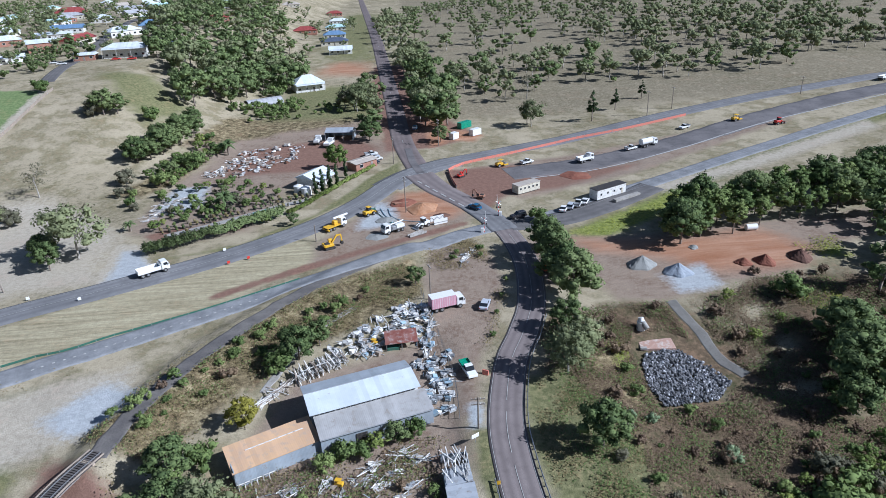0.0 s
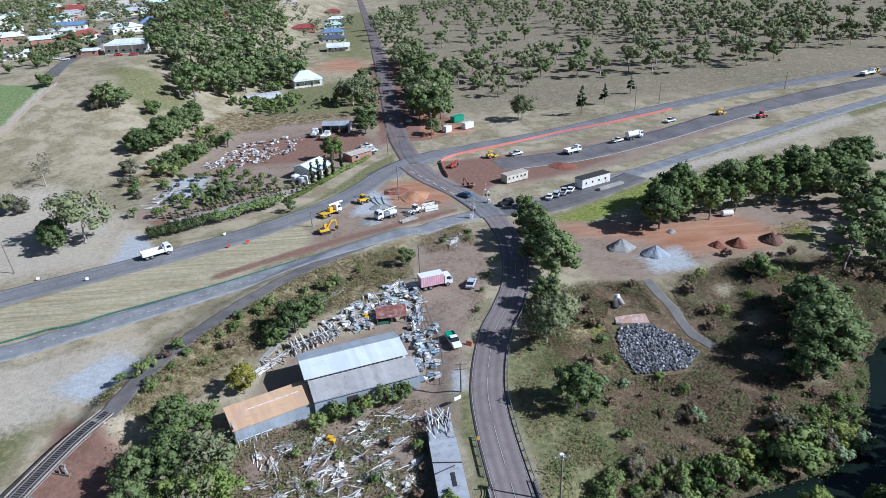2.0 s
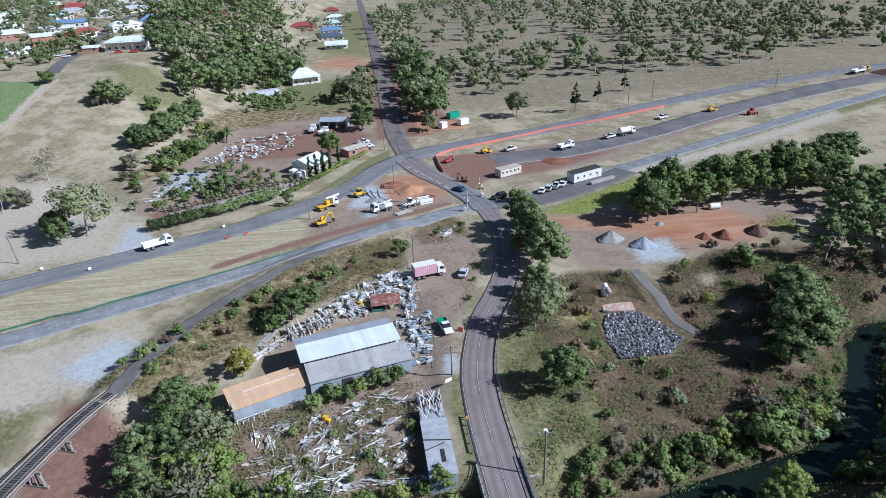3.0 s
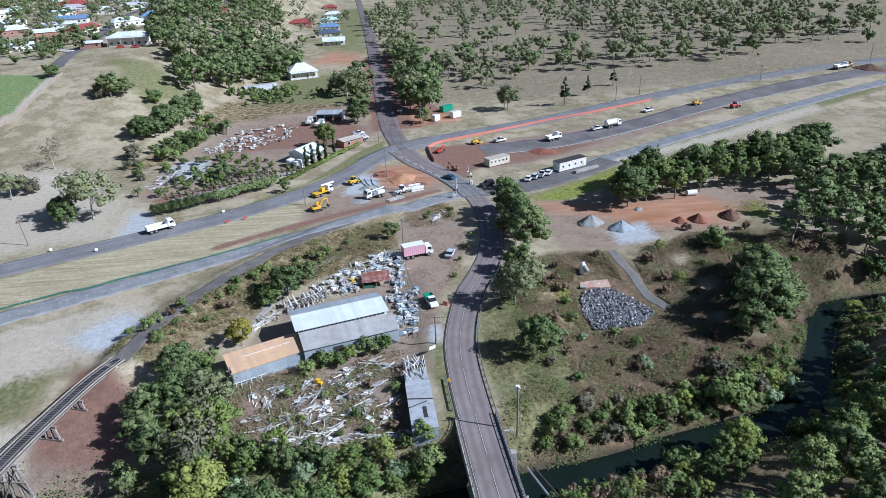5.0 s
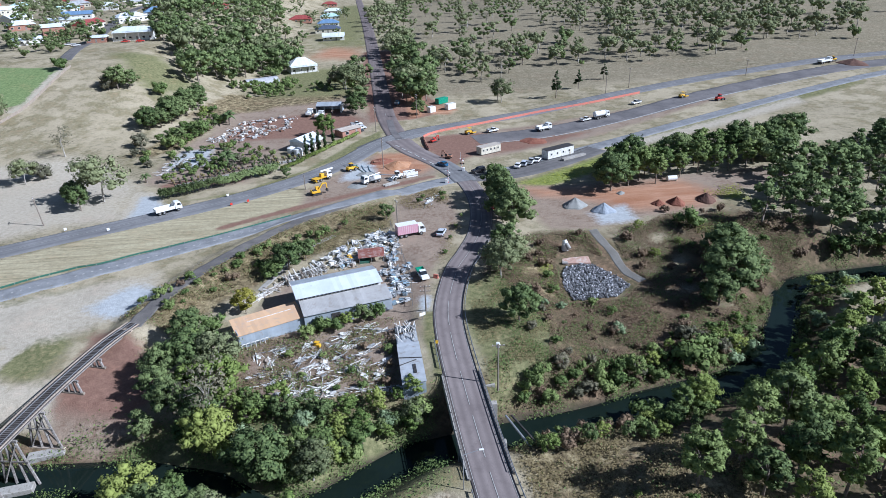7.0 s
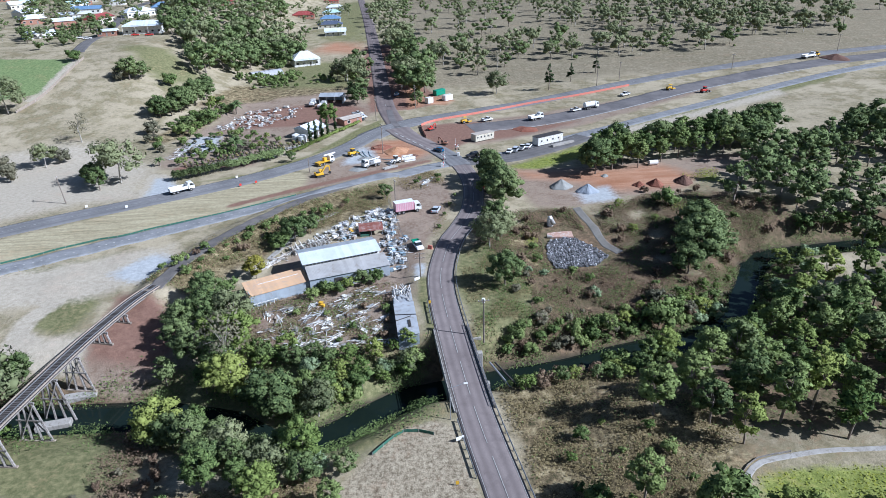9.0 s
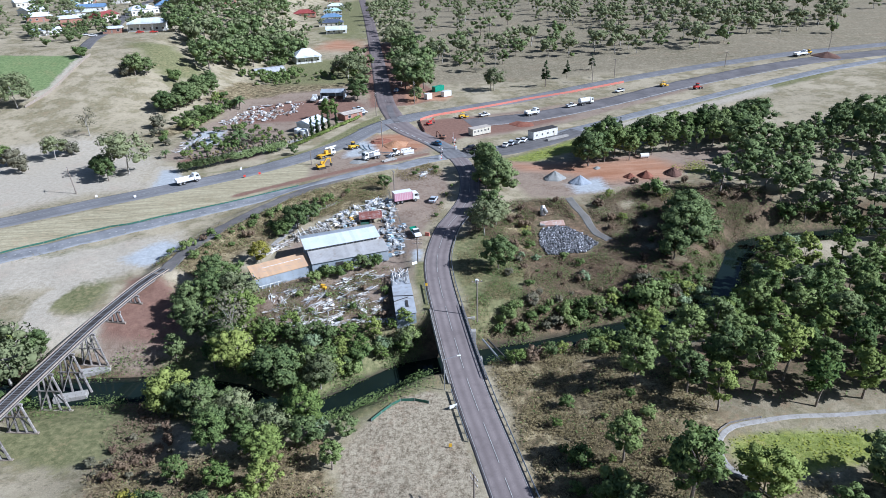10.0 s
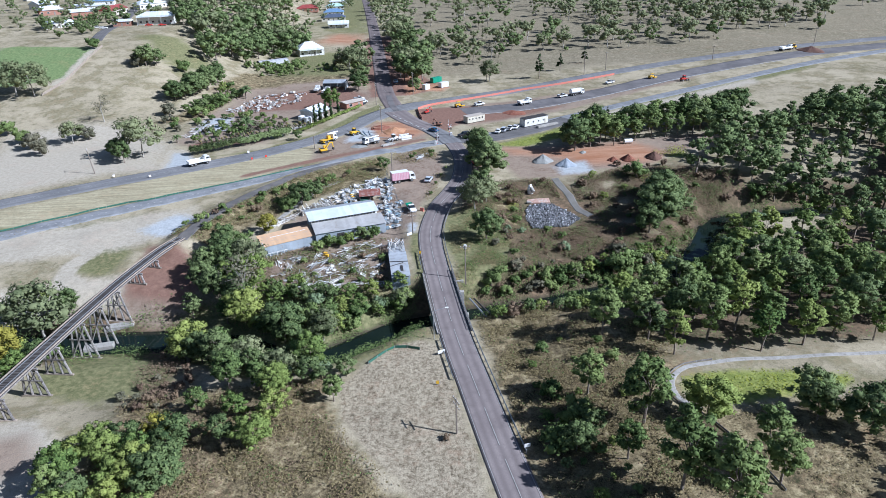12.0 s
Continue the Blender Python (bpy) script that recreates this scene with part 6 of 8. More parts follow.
def truck(x, y, rz, label, load, cab="white", length=7.4, up=0.16):
    e = thing("truck", x, y, rz, label, "truck", up=up)
    h = length / 2
    part("chassis", boxes((-h, h - 0.3, -0.5, 0.5, 0.55, 0.85)), M["dark"], e)
    bm = prism([(h - 1.9, 0.7), (h - 1.9, 2.7), (h - 0.45, 2.7), (h, 1.7), (h, 0.6)], -1.1, 1.1)
    bmesh.ops.bevel(bm, geom=bm.edges[:], offset=0.08, segments=2, affect="EDGES")
    c = part("cab", bm, M["paint_" + cab], e)
    part("windscreen", prism([(h - 0.42, 2.55), (h - 0.38, 2.58), (h + 0.03, 1.78), (h - 0.02, 1.74)], -0.95, 0.95), M["glass"], c)
    for s in (-1, 1):
        part("side_window", boxes((h - 1.4, h - 0.5, s * 1.11 - 0.01, s * 1.11 + 0.01, 1.75, 2.4)), M["glass"], c)
        part("mirror", boxes((h - 0.4, h - 0.3, s * 1.3 - 0.1, s * 1.3 + 0.1, 1.8, 2.2)), M["dark"], c)
    if load == "curtain":
        b = part("box_body", boxes((-h, h - 2.1, -1.2, 1.2, 0.95, 3.3), bevel=0.04), M["paint_pink"], e, "faded pink curtain sides")
        part("box_roof", boxes((-h - 0.02, h - 2.08, -1.22, 1.22, 3.3, 3.38)), M["paint_white"], b)
        me = solid("strap", *box_data(0.05, 0.02, 2.2), M["paint_white"])
        for k in range(10):
            o = new("strap", me)
            o.parent, o.location = b, (-h + 0.3 + k * 0.5, -1.215, 2.1)
    elif load == "tipper":
        b = part("tray", boxes((-h, h - 2.1, -1.2, 1.2, 0.95, 1.1), (-h, h - 2.1, -1.22, -1.12, 1.0, 1.9), (-h, h - 2.1, 1.12, 1.22, 1.0, 1.9), (h - 2.2, h - 2.1, -1.2, 1.2, 1.0, 2.3), (-h, -h + 0.1, -1.2, 1.2, 1.0, 1.9)), M["paint_white"], e)
    elif load == "tank":
        bm = rod((-h, 0, 1.95), (h - 2.2, 0, 1.95), 1.1, sides=20)
        bmesh.ops.bevel(bm, geom=[g for g in bm.edges if abs(g.verts[0].co.x - g.verts[1].co.x) < 0.01], offset=0.15, segments=2, affect="EDGES")
        part("tank", bm, M["paint_white"], e)
        part("hatch", boxes((-0.9, -0.3, -0.3, 0.3, 3.0, 3.15)), M["steel"], e)
    elif load == "crane":
        part("bed", boxes((-h, h - 2.1, -1.15, 1.15, 0.95, 1.1)), M["paint_yellow"], e)
        part("crane_base", boxes((-0.6, 0.6, -0.6, 0.6, 1.1, 2.2), bevel=0.08), M["paint_yellow"], e)
        part("jib", boxes((-0.4, h + 1.2, -0.2, 0.2, 2.7, 3.15), bevel=0.05), M["paint_white"], e)
        part("outrigger", boxes((-h, -h + 0.4, -1.5, 1.5, 0.4, 0.7)), M["paint_yellow"], e)
    elif load == "pump":
        part("bed", boxes((-h, h - 2.1, -1.15, 1.15, 0.95, 1.15)), M["steel"], e)
        part("box", boxes((-h + 0.2, -0.6, -1.0, 1.0, 1.15, 2.0), bevel=0.05), M["paint_white"], e)
        part("hose_boom", rod((-h, 0, 2.6), (h - 2.4, 0.1, 2.3), 0.14), M["paint_white"], e)
        part("rack", boxes((-0.4, 0.8, -1.1, 1.1, 1.15, 1.9), bevel=0.03), M["galv"], e)
    wheels(e, (-h + 1.0, -h + 2.2, h - 1.2), 1.18, 0.5, 0.3)
    return e


def excavator(x, y, rz, paint, label, s=1.0, reach=1.0):
    e = thing("excavator", x, y, rz, label, "excavator")
    e.scale = (0.84 * s,) * 3
    for k in (-1, 1):
        bm = prism([(-1.7, 0.35), (-1.4, 0.8), (1.4, 0.8), (1.7, 0.35), (1.4, 0.0), (-1.4, 0.0)], k * 0.75, k * 1.25)
        part("track", bm, M["dark"], e)
    part("undercarriage", boxes((-0.8, 0.8, -0.8, 0.8, 0.4, 0.9)), M["dark"], e)
    b = part("house", boxes((-1.7, 1.2, -1.2, 1.2, 0.9, 1.75), bevel=0.1), paint, e)
    part("counterweight", boxes((-2.0, -1.5, -1.15, 1.15, 0.95, 1.9), bevel=0.15), paint, b)
    part("engine_cover", boxes((-1.5, 0.0, -1.1, 0.3, 1.75, 2.05), bevel=0.06), M["dark"], b)
    c = part("cab", boxes((0.0, 1.3, 0.3, 1.15, 1.2, 2.75), bevel=0.08), paint, e)
    part("cab_glass", boxes((0.1, 1.33, 0.35, 1.17, 1.75, 2.6)), M["glass"], c)
    part("boom", prism([(0.6, 1.6), (1.0, 1.5), (2.6, 3.5), (4.2 * reach, 3.6), (4.3 * reach, 3.9), (2.4, 4.0)], -0.25, 0.1), paint, e)
    part("stick", prism([(4.0 * reach, 4.1), (4.5 * reach, 3.8), (4.7 * reach, 1.6), (4.4 * reach, 1.6)], -0.22, 0.07), paint, e)
    part("bucket", prism([(4.3 * reach, 1.7), (4.9 * reach, 1.6), (4.9 * reach, 0.8), (4.3 * reach, 0.5), (3.9 * reach, 0.9)], -0.5, 0.35), M["dark"], e)
    return e


def loader(x, y, rz, paint, label):
    e = thing("loader", x, y, rz, label, "loader")
    e.scale = (0.84,) * 3
    b = part("rear_body", boxes((-2.4, -0.2, -0.95, 0.95, 0.8, 1.9), bevel=0.12), paint, e)
    part("front_frame", boxes((-0.1, 1.4, -0.7, 0.7, 0.7, 1.4), bevel=0.08), paint, e)
    c = part("cab", boxes((-1.0, 0.3, -0.75, 0.75, 1.9, 3.0), bevel=0.06), M["glass"], e)
    part("cab_roof", boxes((-1.1, 0.4, -0.85, 0.85, 3.0, 3.12), bevel=0.03), paint, c)
    for s in (-1, 1):
        part("lift_arm", prism([(0.4, 1.5), (0.6, 1.8), (2.6, 0.8), (2.5, 0.5)], s * 0.55 - 0.1, s * 0.55 + 0.1), paint, e)
    part("bucket", prism([(2.4, 0.2), (2.4, 1.1), (2.7, 0.5), (3.5, 0.25), (3.5, 0.15)], -1.3, 1.3), M["steel"], e)
    wheels(e, (-1.6, 1.0), 1.2, 0.65, 0.45)
    return e


def roller(x, y, rz, paint, label):
    e = thing("road_roller", x, y, rz, label, "road roller")
    e.scale = (0.88,) * 3
    part("drum", rod((1.5, -1.0, 0.75), (1.5, 1.0, 0.75), 0.75, sides=20), M["steel"], e)
    part("drum_frame", boxes((0.6, 2.4, -1.2, -1.05, 0.5, 1.0), (0.6, 2.4, 1.05, 1.2, 0.5, 1.0), (0.4, 0.7, -1.2, 1.2, 0.5, 1.0)), paint, e)
    part("body", boxes((-2.4, 0.3, -0.9, 0.9, 0.7, 1.7), bevel=0.1), paint, e)
    part("canopy", boxes((-1.2, 0.4, -0.9, 0.9, 2.7, 2.8), bevel=0.03), paint, e)
    for px in (-1.1, 0.3):
        for py in (-0.8, 0.8):
            part("canopy_post", boxes((px - 0.04, px + 0.04, py - 0.04, py + 0.04, 1.6, 2.75)), M["dark"], e)
    wheels(e, (-1.5,), 1.1, 0.7, 0.5)
    return e


truck(-7.5, 7.0, 16, "box truck with faded pink curtain sides on gravel", "curtain", up=0.02)
car(0.3, 6.2, 71, M["paint_silver"], "silver-blue sedan parked on pale gravel", up=0.02)
car(-5.8, -15.7, -75, M["paint_white"], "white-topped green utility parked by the yard fence", "ute", up=0.02)
truck(-75.5, 33.6, 34, "white tipper truck on the highway", "tipper")
excavator(-34.4, 41.5, 25, M["paint_yellow"], "yellow tracked excavator with raised arm on dirt", 1.0, 0.9)
truck(-33.8, 54.5, 42, "yellow crane truck with a white jib on the shoulder", "crane", "white", 6.6)
loader(-24.6, 63, 40, M["paint_yellow"], "yellow wheel loader at the roadworks")
truck(-18.1, 49.5, 210, "white service truck with hoses at the roadworks", "pump", "white", 6.4, 0.05)
loader(-10.2, 51.6, 215, M["paint_white"], "white skid loader beside an open trench")
car(5.4, 62.1, 128, M["paint_blue"], "dark blue car waiting near the level crossing", up=0.24)
car(16.1, 53.1, 200, M["paint_black"], "black four-wheel drive in the shade by the crossing", "suv", up=0.24)
for k in range(4):
    car(29.6 + k * 2.45, 56.2 + k * 1.55, 62, [M["paint_white"], M["paint_silver"], M["paint_white"], M["paint_white"]][k], "pale car parked in a row beside the site office", ["sedan", "suv", "ute", "sedan"][k], "cars beside the office", 0.22)
car(28.2, 101.5, 28, M["paint_white"], "white utility on the new carriageway", "ute", "site vehicles", 0.08)
excavator(4.5, 91.5, 30, M["paint_red"], "red compact machine on bare red dirt", 0.75, 0.8)
excavator(8.0, 70.5, 150, M["scrap_rust"], "dark red excavator digging by the crossing", 0.8, 0.8)
roller(19.3, 100.5, 25, M["paint_yellow"], "old yellow grader-roller on dirt")
truck(47.9, 99.6, 26, "white dump truck on the new carriageway", "tipper", "white", 6.4, 0.08)
car(66.7, 107.8, 28, M["paint_white"], "white utility on the new carriageway", "ute", "site vehicles", 0.08)
truck(73.8, 110.4, 26, "white water tanker on the new carriageway", "tank", "white", 7.4, 0.08)
car(94.4, 127.5, 210, M["paint_white"], "white utility on the new carriageway", "ute", "site vehicles", 0.05)
roller(116.8, 131.5, 22, M["paint_yellow"], "yellow roller on the new carriageway")
loader(128.9, 122.5, 17, M["paint_red"], "red wheel loader among gravel heaps")
excavator(16.2, 20.4, 100, M["paint_red"], "small red digger in the shade of roadside trees", 0.8, 0.7)
truck(206, 172, 25, "white truck loading at the far earthworks", "tipper", "white", 9.0, 0.1)
loader(212, 175, 200, M["paint_yellow"], "yellow wheel loader at the far earthworks")
car(-7.7, 153, 78, M["paint_blue"], "blue utility on the red-dusted side road", "ute")


# ---------------------------------------------------------------- site buildings
def cabin(x, y, rz, lx, ly, h, wall, roof, label, windows=5, up=0.2, name="site_cabin"):
    e = thing(name, x, y, rz, label, "site cabin", up=up)
    b = part("body", boxes((-lx / 2, lx / 2, -ly / 2, ly / 2, 0.25, h), bevel=0.03), wall, e)
    part("roof", boxes((-lx / 2 - 0.12, lx / 2 + 0.12, -ly / 2 - 0.12, ly / 2 + 0.12, h, h + 0.12), bevel=0.02), roof, e)
    for k in range(windows):
        px = -lx / 2 + lx * (k + 0.6) / (windows + 0.4)
        w = part("window", boxes((px - 0.35, px + 0.35, -ly / 2 - 0.05, -ly / 2 - 0.005, 1.35, 2.1)), M["white_wall"], e)
        part("pane", boxes((px - 0.28, px + 0.28, -ly / 2 - 0.07, -ly / 2 - 0.04, 1.42, 2.03)), M["glass"], w)
    part("door", boxes((lx / 2 - 1.9, lx / 2 - 1.1, -ly / 2 - 0.05, -ly / 2 - 0.005, 0.3, 2.2)), M["cream_wall"], e)
    part("skid", boxes((-lx / 2 + 0.3, lx / 2 - 0.3, -ly / 2 + 0.2, -ly / 2 + 0.5, 0, 0.25), (-lx / 2 + 0.3, lx / 2 - 0.3, ly / 2 - 0.5, ly / 2 - 0.2, 0, 0.25)), M["dark"], e)
    return e


cabin(45.0, 65.6, 28, 11.6, 3.2, 3.1, M["white_wall"], M["dark"], "long white site office with a dark flat roof", 4)
cabin(22.6, 74.5, 28, 8.4, 3.0, 2.7, M["cream_wall"], M["tiles_tan"], "cream portable site hut with small windows", 5, 0.0)
deckp = thing("platform", 49.6, 62.2, 28, "low concrete station platform edge", "platform", up=0.2)
part("slab", boxes((-5, 5, -0.7, 0.7, 0, 0.7), bevel=0.04), M["concrete"], deckp)


def container(x, y, rz, mat, label, lx=6.0):
    e = thing("container", x, y, rz, label, "container")
    part("body", boxes((-lx / 2, lx / 2, -1.2, 1.2, 0.1, 2.5), bevel=0.04), mat, e)
    for k in range(int(lx / 0.5)):
        part("rib", boxes((-lx / 2 + 0.2 + k * 0.5, -lx / 2 + 0.4 + k * 0.5, -1.24, -1.19, 0.3, 2.3)), mat, e)
    part("door", boxes((lx / 2, lx / 2 + 0.05, -1.1, 1.1, 0.2, 2.4)), mat, e)
    return e


container(12.5, 152, 40, M["paint_green"], "green steel site container on red dirt", 6)
container(15.5, 141, 36, M["paint_white"], "white site container on red dirt", 4.6)
container(6.7, 137.3, 41, M["paint_white"], "small white site container under a tree", 3.2)


def heap_of(x, y, r, h, mat, label, seed):
    """A conical tipped heap with an uneven foot."""
    rng_ = random.Random(seed)
    v, f, rings, seg = [(0, 0, h)], [], 7, 26
    for i in range(1, rings + 1):
        t = i / rings
        for k in range(seg):
            a = k * math.tau / seg
            rr = r * t * (1 + 0.12 * math.sin(a * 2 + seed) + 0.08 * math.sin(a * 5 + 2 * seed)) + rng_.uniform(-0.05, 0.05)
            px, py = rr * math.cos(a), rr * math.sin(a)
            z = h * (1 - t) ** 1.05 - (0.3 if i == rings else 0) + float(height(x + px, y + py)) - float(height(x, y)) + rng_.uniform(-0.05, 0.05)
            v.append((px, py, z))
    for k in range(seg):
        f.append((0, 1 + k, 1 + (k + 1) % seg))
        for i in range(rings - 1):
            a, b = 1 + i * seg, 1 + (i + 1) * seg
            f.append((a + k, b + k, b + (k + 1) % seg, a + (k + 1) % seg))
    ob = new("stockpile", solid("stockpile", v, f, mat))
    ob.matrix_world = at(x, y)
    return tagged(ob, label, "heap", "tipped heaps")


heap_of(38.6, 20.0, 3.4, 2.5, M["grey_heap"], "grey crushed stone tipped in a cone", 1)
heap_of(45.2, 15.2, 3.2, 2.4, M["blue_heap"], "blue-grey gravel tipped in a cone", 2)
heap_of(61.3, 17.0, 2.0, 1.4, M["red_heap"], "low heap of red-brown soil", 3)
heap_of(66.2, 16.8, 2.6, 2.0, M["red_heap"], "heap of red-brown soil", 4)
heap_of(75.0, 17.6, 3.0, 2.2, M["dark_heap"], "dark brown soil heap at the pad's edge", 5)
heap_of(54, 27, 1.4, 0.7, M["grey_heap"], "small rubble heap on red dirt", 6)
heap_of(-15, 71, 4.0, 1.2, M["red_heap"], "spoil heap of orange-red earth at the junction", 7)
heap_of(-20, 58, 3.0, 0.8, M["grey_heap"], "low heap of grey stone at the roadworks", 8)
heap_of(41, 86, 5, 0.9, M["red_heap"], "long low heap of dark red soil", 9)
heap_of(218, 168, 7, 2.5, M["dark_heap"], "big soil heap at the far earthworks", 10)


heap_of(-9.5, 65.5, 5.2, 1.5, surface("orange_soil", (0.36, 0.18, 0.09), (0.46, 0.26, 0.15), 0.8, 0.95, bump=0.8, dist=0.06), "irregular bank of orange clay beside the trench", 12)
heap_of(-4.6, 58.5, 2.6, 0.9, M["dark_heap"], "dark damp spoil beside the trench", 13)
heap_of(-22.5, 47, 3.0, 0.5, M["grey_heap"], "low spread of pale gravel at the roadworks", 14)


def pipe_stack(x, y, rz, n, mat, label, length=3.0, r=0.16):
    """Pipes lying side by side and crossed, on the ground."""
    e = thing("pipe_stack", x, y, rz, label, "pipe stack", "roadworks supplies")
    q = random.Random(n + int(x))
    for k in range(n):
        row, lay = k % 5, k // 5
        p = part("pipe", rod((-length / 2, 0, 0), (length / 2, 0, 0), r, sides=8), mat, e)
        p.location, p.rotation_euler = (q.uniform(-0.4, 0.4), (row - 2) * 2.1 * r, r + lay * 1.85 * r), (0, 0, q.gauss(0, 0.05))


pipe_stack(-15.8, 70.1, 15, 9, M["scrap_rust"], "stack of rusty red steel pipes on dirt", 4.0, 0.2)
pipe_stack(-24.5, 66.0, 60, 6, M["green_cloth"], "bundle of dark green plastic pipes", 3.5, 0.18)
pipe_stack(-12.0, 47.0, 28, 4, M["concrete"], "row of pale concrete pipes by the rail bed", 5.0, 0.25)


def hose(pts, mat, label):
    """A loose hose lying over the ground."""
    e = tagged(new("hose"), label, "hose", "roadworks supplies")
    bm = bmesh.new()
    line = smooth_line(pts, 0.8)
    P3 = [(p[0], p[1], float(height(*p)) + 0.16) for p in line]
    for a, b in zip(P3, P3[1:]):
        tube(bm, a, b, 0.11, 0.11, 5)
    part("hose_line", bm, mat, e)


hose([(-21.6, 67.3), (-20.4, 62), (-18.4, 57), (-18.6, 54.5)], M["scrap_blue"], "loose blue-grey hose lying across gravel")
hose([(-19.4, 66.9), (-18.6, 61), (-16.4, 57.5), (-13.5, 56), (-9.5, 55)], M["scrap_blue"], "loose blue-grey hose lying across gravel")
hose([(-22.6, 64), (-20.8, 60), (-19.8, 56.5), (-17, 55.6)], M["green_cloth"], "dark green hose lying across gravel")


def trench_box(x, y, rz):
    """Two steel side plates held apart by struts, over a pit."""
    e = thing("trench_box", x, y, rz, "white steel trench shield standing in a dug pit", "trench shield")
    for sy in (-1, 1):
        w = part("side_plate", boxes((-2.0, 2.0, sy * 1.3 - 0.06, sy * 1.3 + 0.06, -0.2, 1.5), bevel=0.02), M["paint_white"], e)
        part("rib", boxes((-2.0, 2.0, sy * 1.38 - 0.05, sy * 1.38 + 0.05, 0.5, 0.62)), M["steel"], w)
    for px in (-1.7, 0, 1.7):
        part("strut", rod((px, -1.25, 1.2), (px, 1.25, 1.2), 0.09, sides=8), M["steel"], e)


trench_box(-5.6, 54.2, 20)

# ---------------------------------------------------------------- stone bed
def stone_bed():
    e = thing("stone_bed", 32.5, -17.5, 0, "bed of loose blue-grey quarry stones", "stone bed")
    zb = e.location.z
    poly = [(26.6, -14), (28.4, -11.2), (34.4, -10.2), (39.0, -15.4), (40.2, -20.8), (36.0, -24.8), (26.2, -25.8), (25.4, -20)]
    r = random.Random(3)
    shapes = []
    for k in range(6):
        bm = bmesh.new()
        bmesh.ops.create_icosphere(bm, subdivisions=1, radius=0.5)
        for v in bm.verts:
            v.co *= r.uniform(0.65, 1.15)
            v.co.z *= 0.75
        me = bpy.data.meshes.new("stone")
        bm.to_mesh(me)
        bm.free()
        me.materials.append(M["stone"])
        shapes.append(me)
    spots = scatter(poly, 300, 0.42, r)
    for x, y in spots:
        o = new("stone", r.choice(shapes))
        s = r.uniform(0.45, 0.85)
        o.parent = e
        o.matrix_local = Matrix.LocRotScale((x - 32.5, y + 17.5, float(height(x, y)) - zb + 0.22 + r.uniform(0, 0.25)), Euler((r.uniform(0, 6), r.uniform(0, 6), r.uniform(0, 6))), (s, s, s))
    v, f = [], []
    for x, y in scatter(poly, 1500, 0.12, r):
        me = r.choice(shapes)
        m = Matrix.LocRotScale((x - 32.5, y + 17.5, float(height(x, y)) - zb + 0.1 + r.uniform(0, 0.3)), Euler((r.uniform(0, 6), r.uniform(0, 6), r.uniform(0, 6))), (r.uniform(0.4, 0.8),) * 3)
        b = len(v)
        v += [tuple(m @ p.co) for p in me.vertices]
        f += [tuple(b + i for i in p.vertices) for p in me.polygons]
    tagged(part("rubble", solid("rubble", v, f, M["stone"]), None, e), kind="stuff")


stone_bed()
sl = thing("concrete_slab", 31.2, -8.6, -6, "reddish dusty concrete slab beside the stone bed", "slab")
part("slab", boxes((-3.3, 3.3, -2.0, 2.0, -0.3, 0.25), bevel=0.06), M["slab"], sl)
part("slab_edge", boxes((-3.5, -2.2, -2.2, -1.6, 0.1, 0.5), bevel=0.04), M["concrete"], sl)
va = thing("pump_unit", 29.6, -4.6, 10, "white cylindrical pump casing on the slab", "pump")
va.scale = (1.35, 1.35, 1.35)
part("casing", rod((0, 0, 0), (0, 0, 1.3), 0.65, 0.6, 14), M["paint_white"], va)
part("elbow", rod((0.1, -0.2, 1.3), (0.35, -1.1, 0.6), 0.42, 0.4, 12), M["concrete"], va)
part("cap", rod((0, 0, 1.3), (-0.05, 0.25, 1.85), 0.5, 0.4, 14), M["paint_white"], va)
cyl = thing("water_tank", 71.8, 33.8, 2, "white horizontal cylinder tank lying on dirt", "tank")
part("shell", rod((-1.4, 0, 0.8), (1.4, 0, 0.8), 0.8, sides=18), M["paint_white"], cyl)
part("cradle", boxes((-1.0, -0.8, -0.6, 0.6, -0.1, 0.5), (0.8, 1.0, -0.6, 0.6, -0.1, 0.5)), M["dark"], cyl)


# ---------------------------------------------------------------- poles, signals, signs
def power_pole(x, y, h, arms=2, lean=0.0, label="timber power pole with crossarms", rz=20):
    e = thing("power_pole", x, y, rz, label, "power pole")
    part("pole", rod((0, 0, -0.5), (lean * h, 0, h), 0.17, 0.11, 8), M["pole_wood"], e)
    for k in range(arms):
        z = h - 0.35 - k * 1.0
        a = part("crossarm", boxes((lean * z - 0.06, lean * z + 0.06, -1.1, 1.1, z - 0.07, z + 0.07)), M["pole_wood"], e)
        for yy in (-0.95, -0.35, 0.35, 0.95):
            part("insulator", rod((lean * z, yy, z + 0.07), (lean * z, yy, z + 0.25), 0.05, 0.04, 6), M["paint_white"], a)
    return e


for x, y, h, arms in ((-10.7, 11, 8.2, 1), (-14.3, 63.3, 10.6, 2), (159.7, 160.4, 7.5, 1), (101, 156, 9, 1), (-17.1, 110.8, 10, 2), (-38.2, 46.5, 4.7, 0), (87.8, 149, 10, 1), (0.1, 129.6, 10, 2), (38, 150, 9, 1), (-1.8, -104.1, 6.8, 2), (230, 185, 9, 1)):
    power_pole(x, y, h, arms)
power_pole(-108, 29.2, 8.5, 1, -0.08, "leaning timber power pole beside the highway")
tp = power_pole(4.9, -55.4, 9.0, 1, 0.0, "timber power pole with a white transformer beside the bridge", 90)
tp.location.z = -2.4
part("transformer", rod((0.3, 0, 8.2), (0.3, 0, 9.0), 0.32, sides=12), M["paint_white"], tp)
yp = power_pole(-5.9, -30.2, 6.0, 2, 0.0, "timber power pole with white crossarms by the yard", 90)
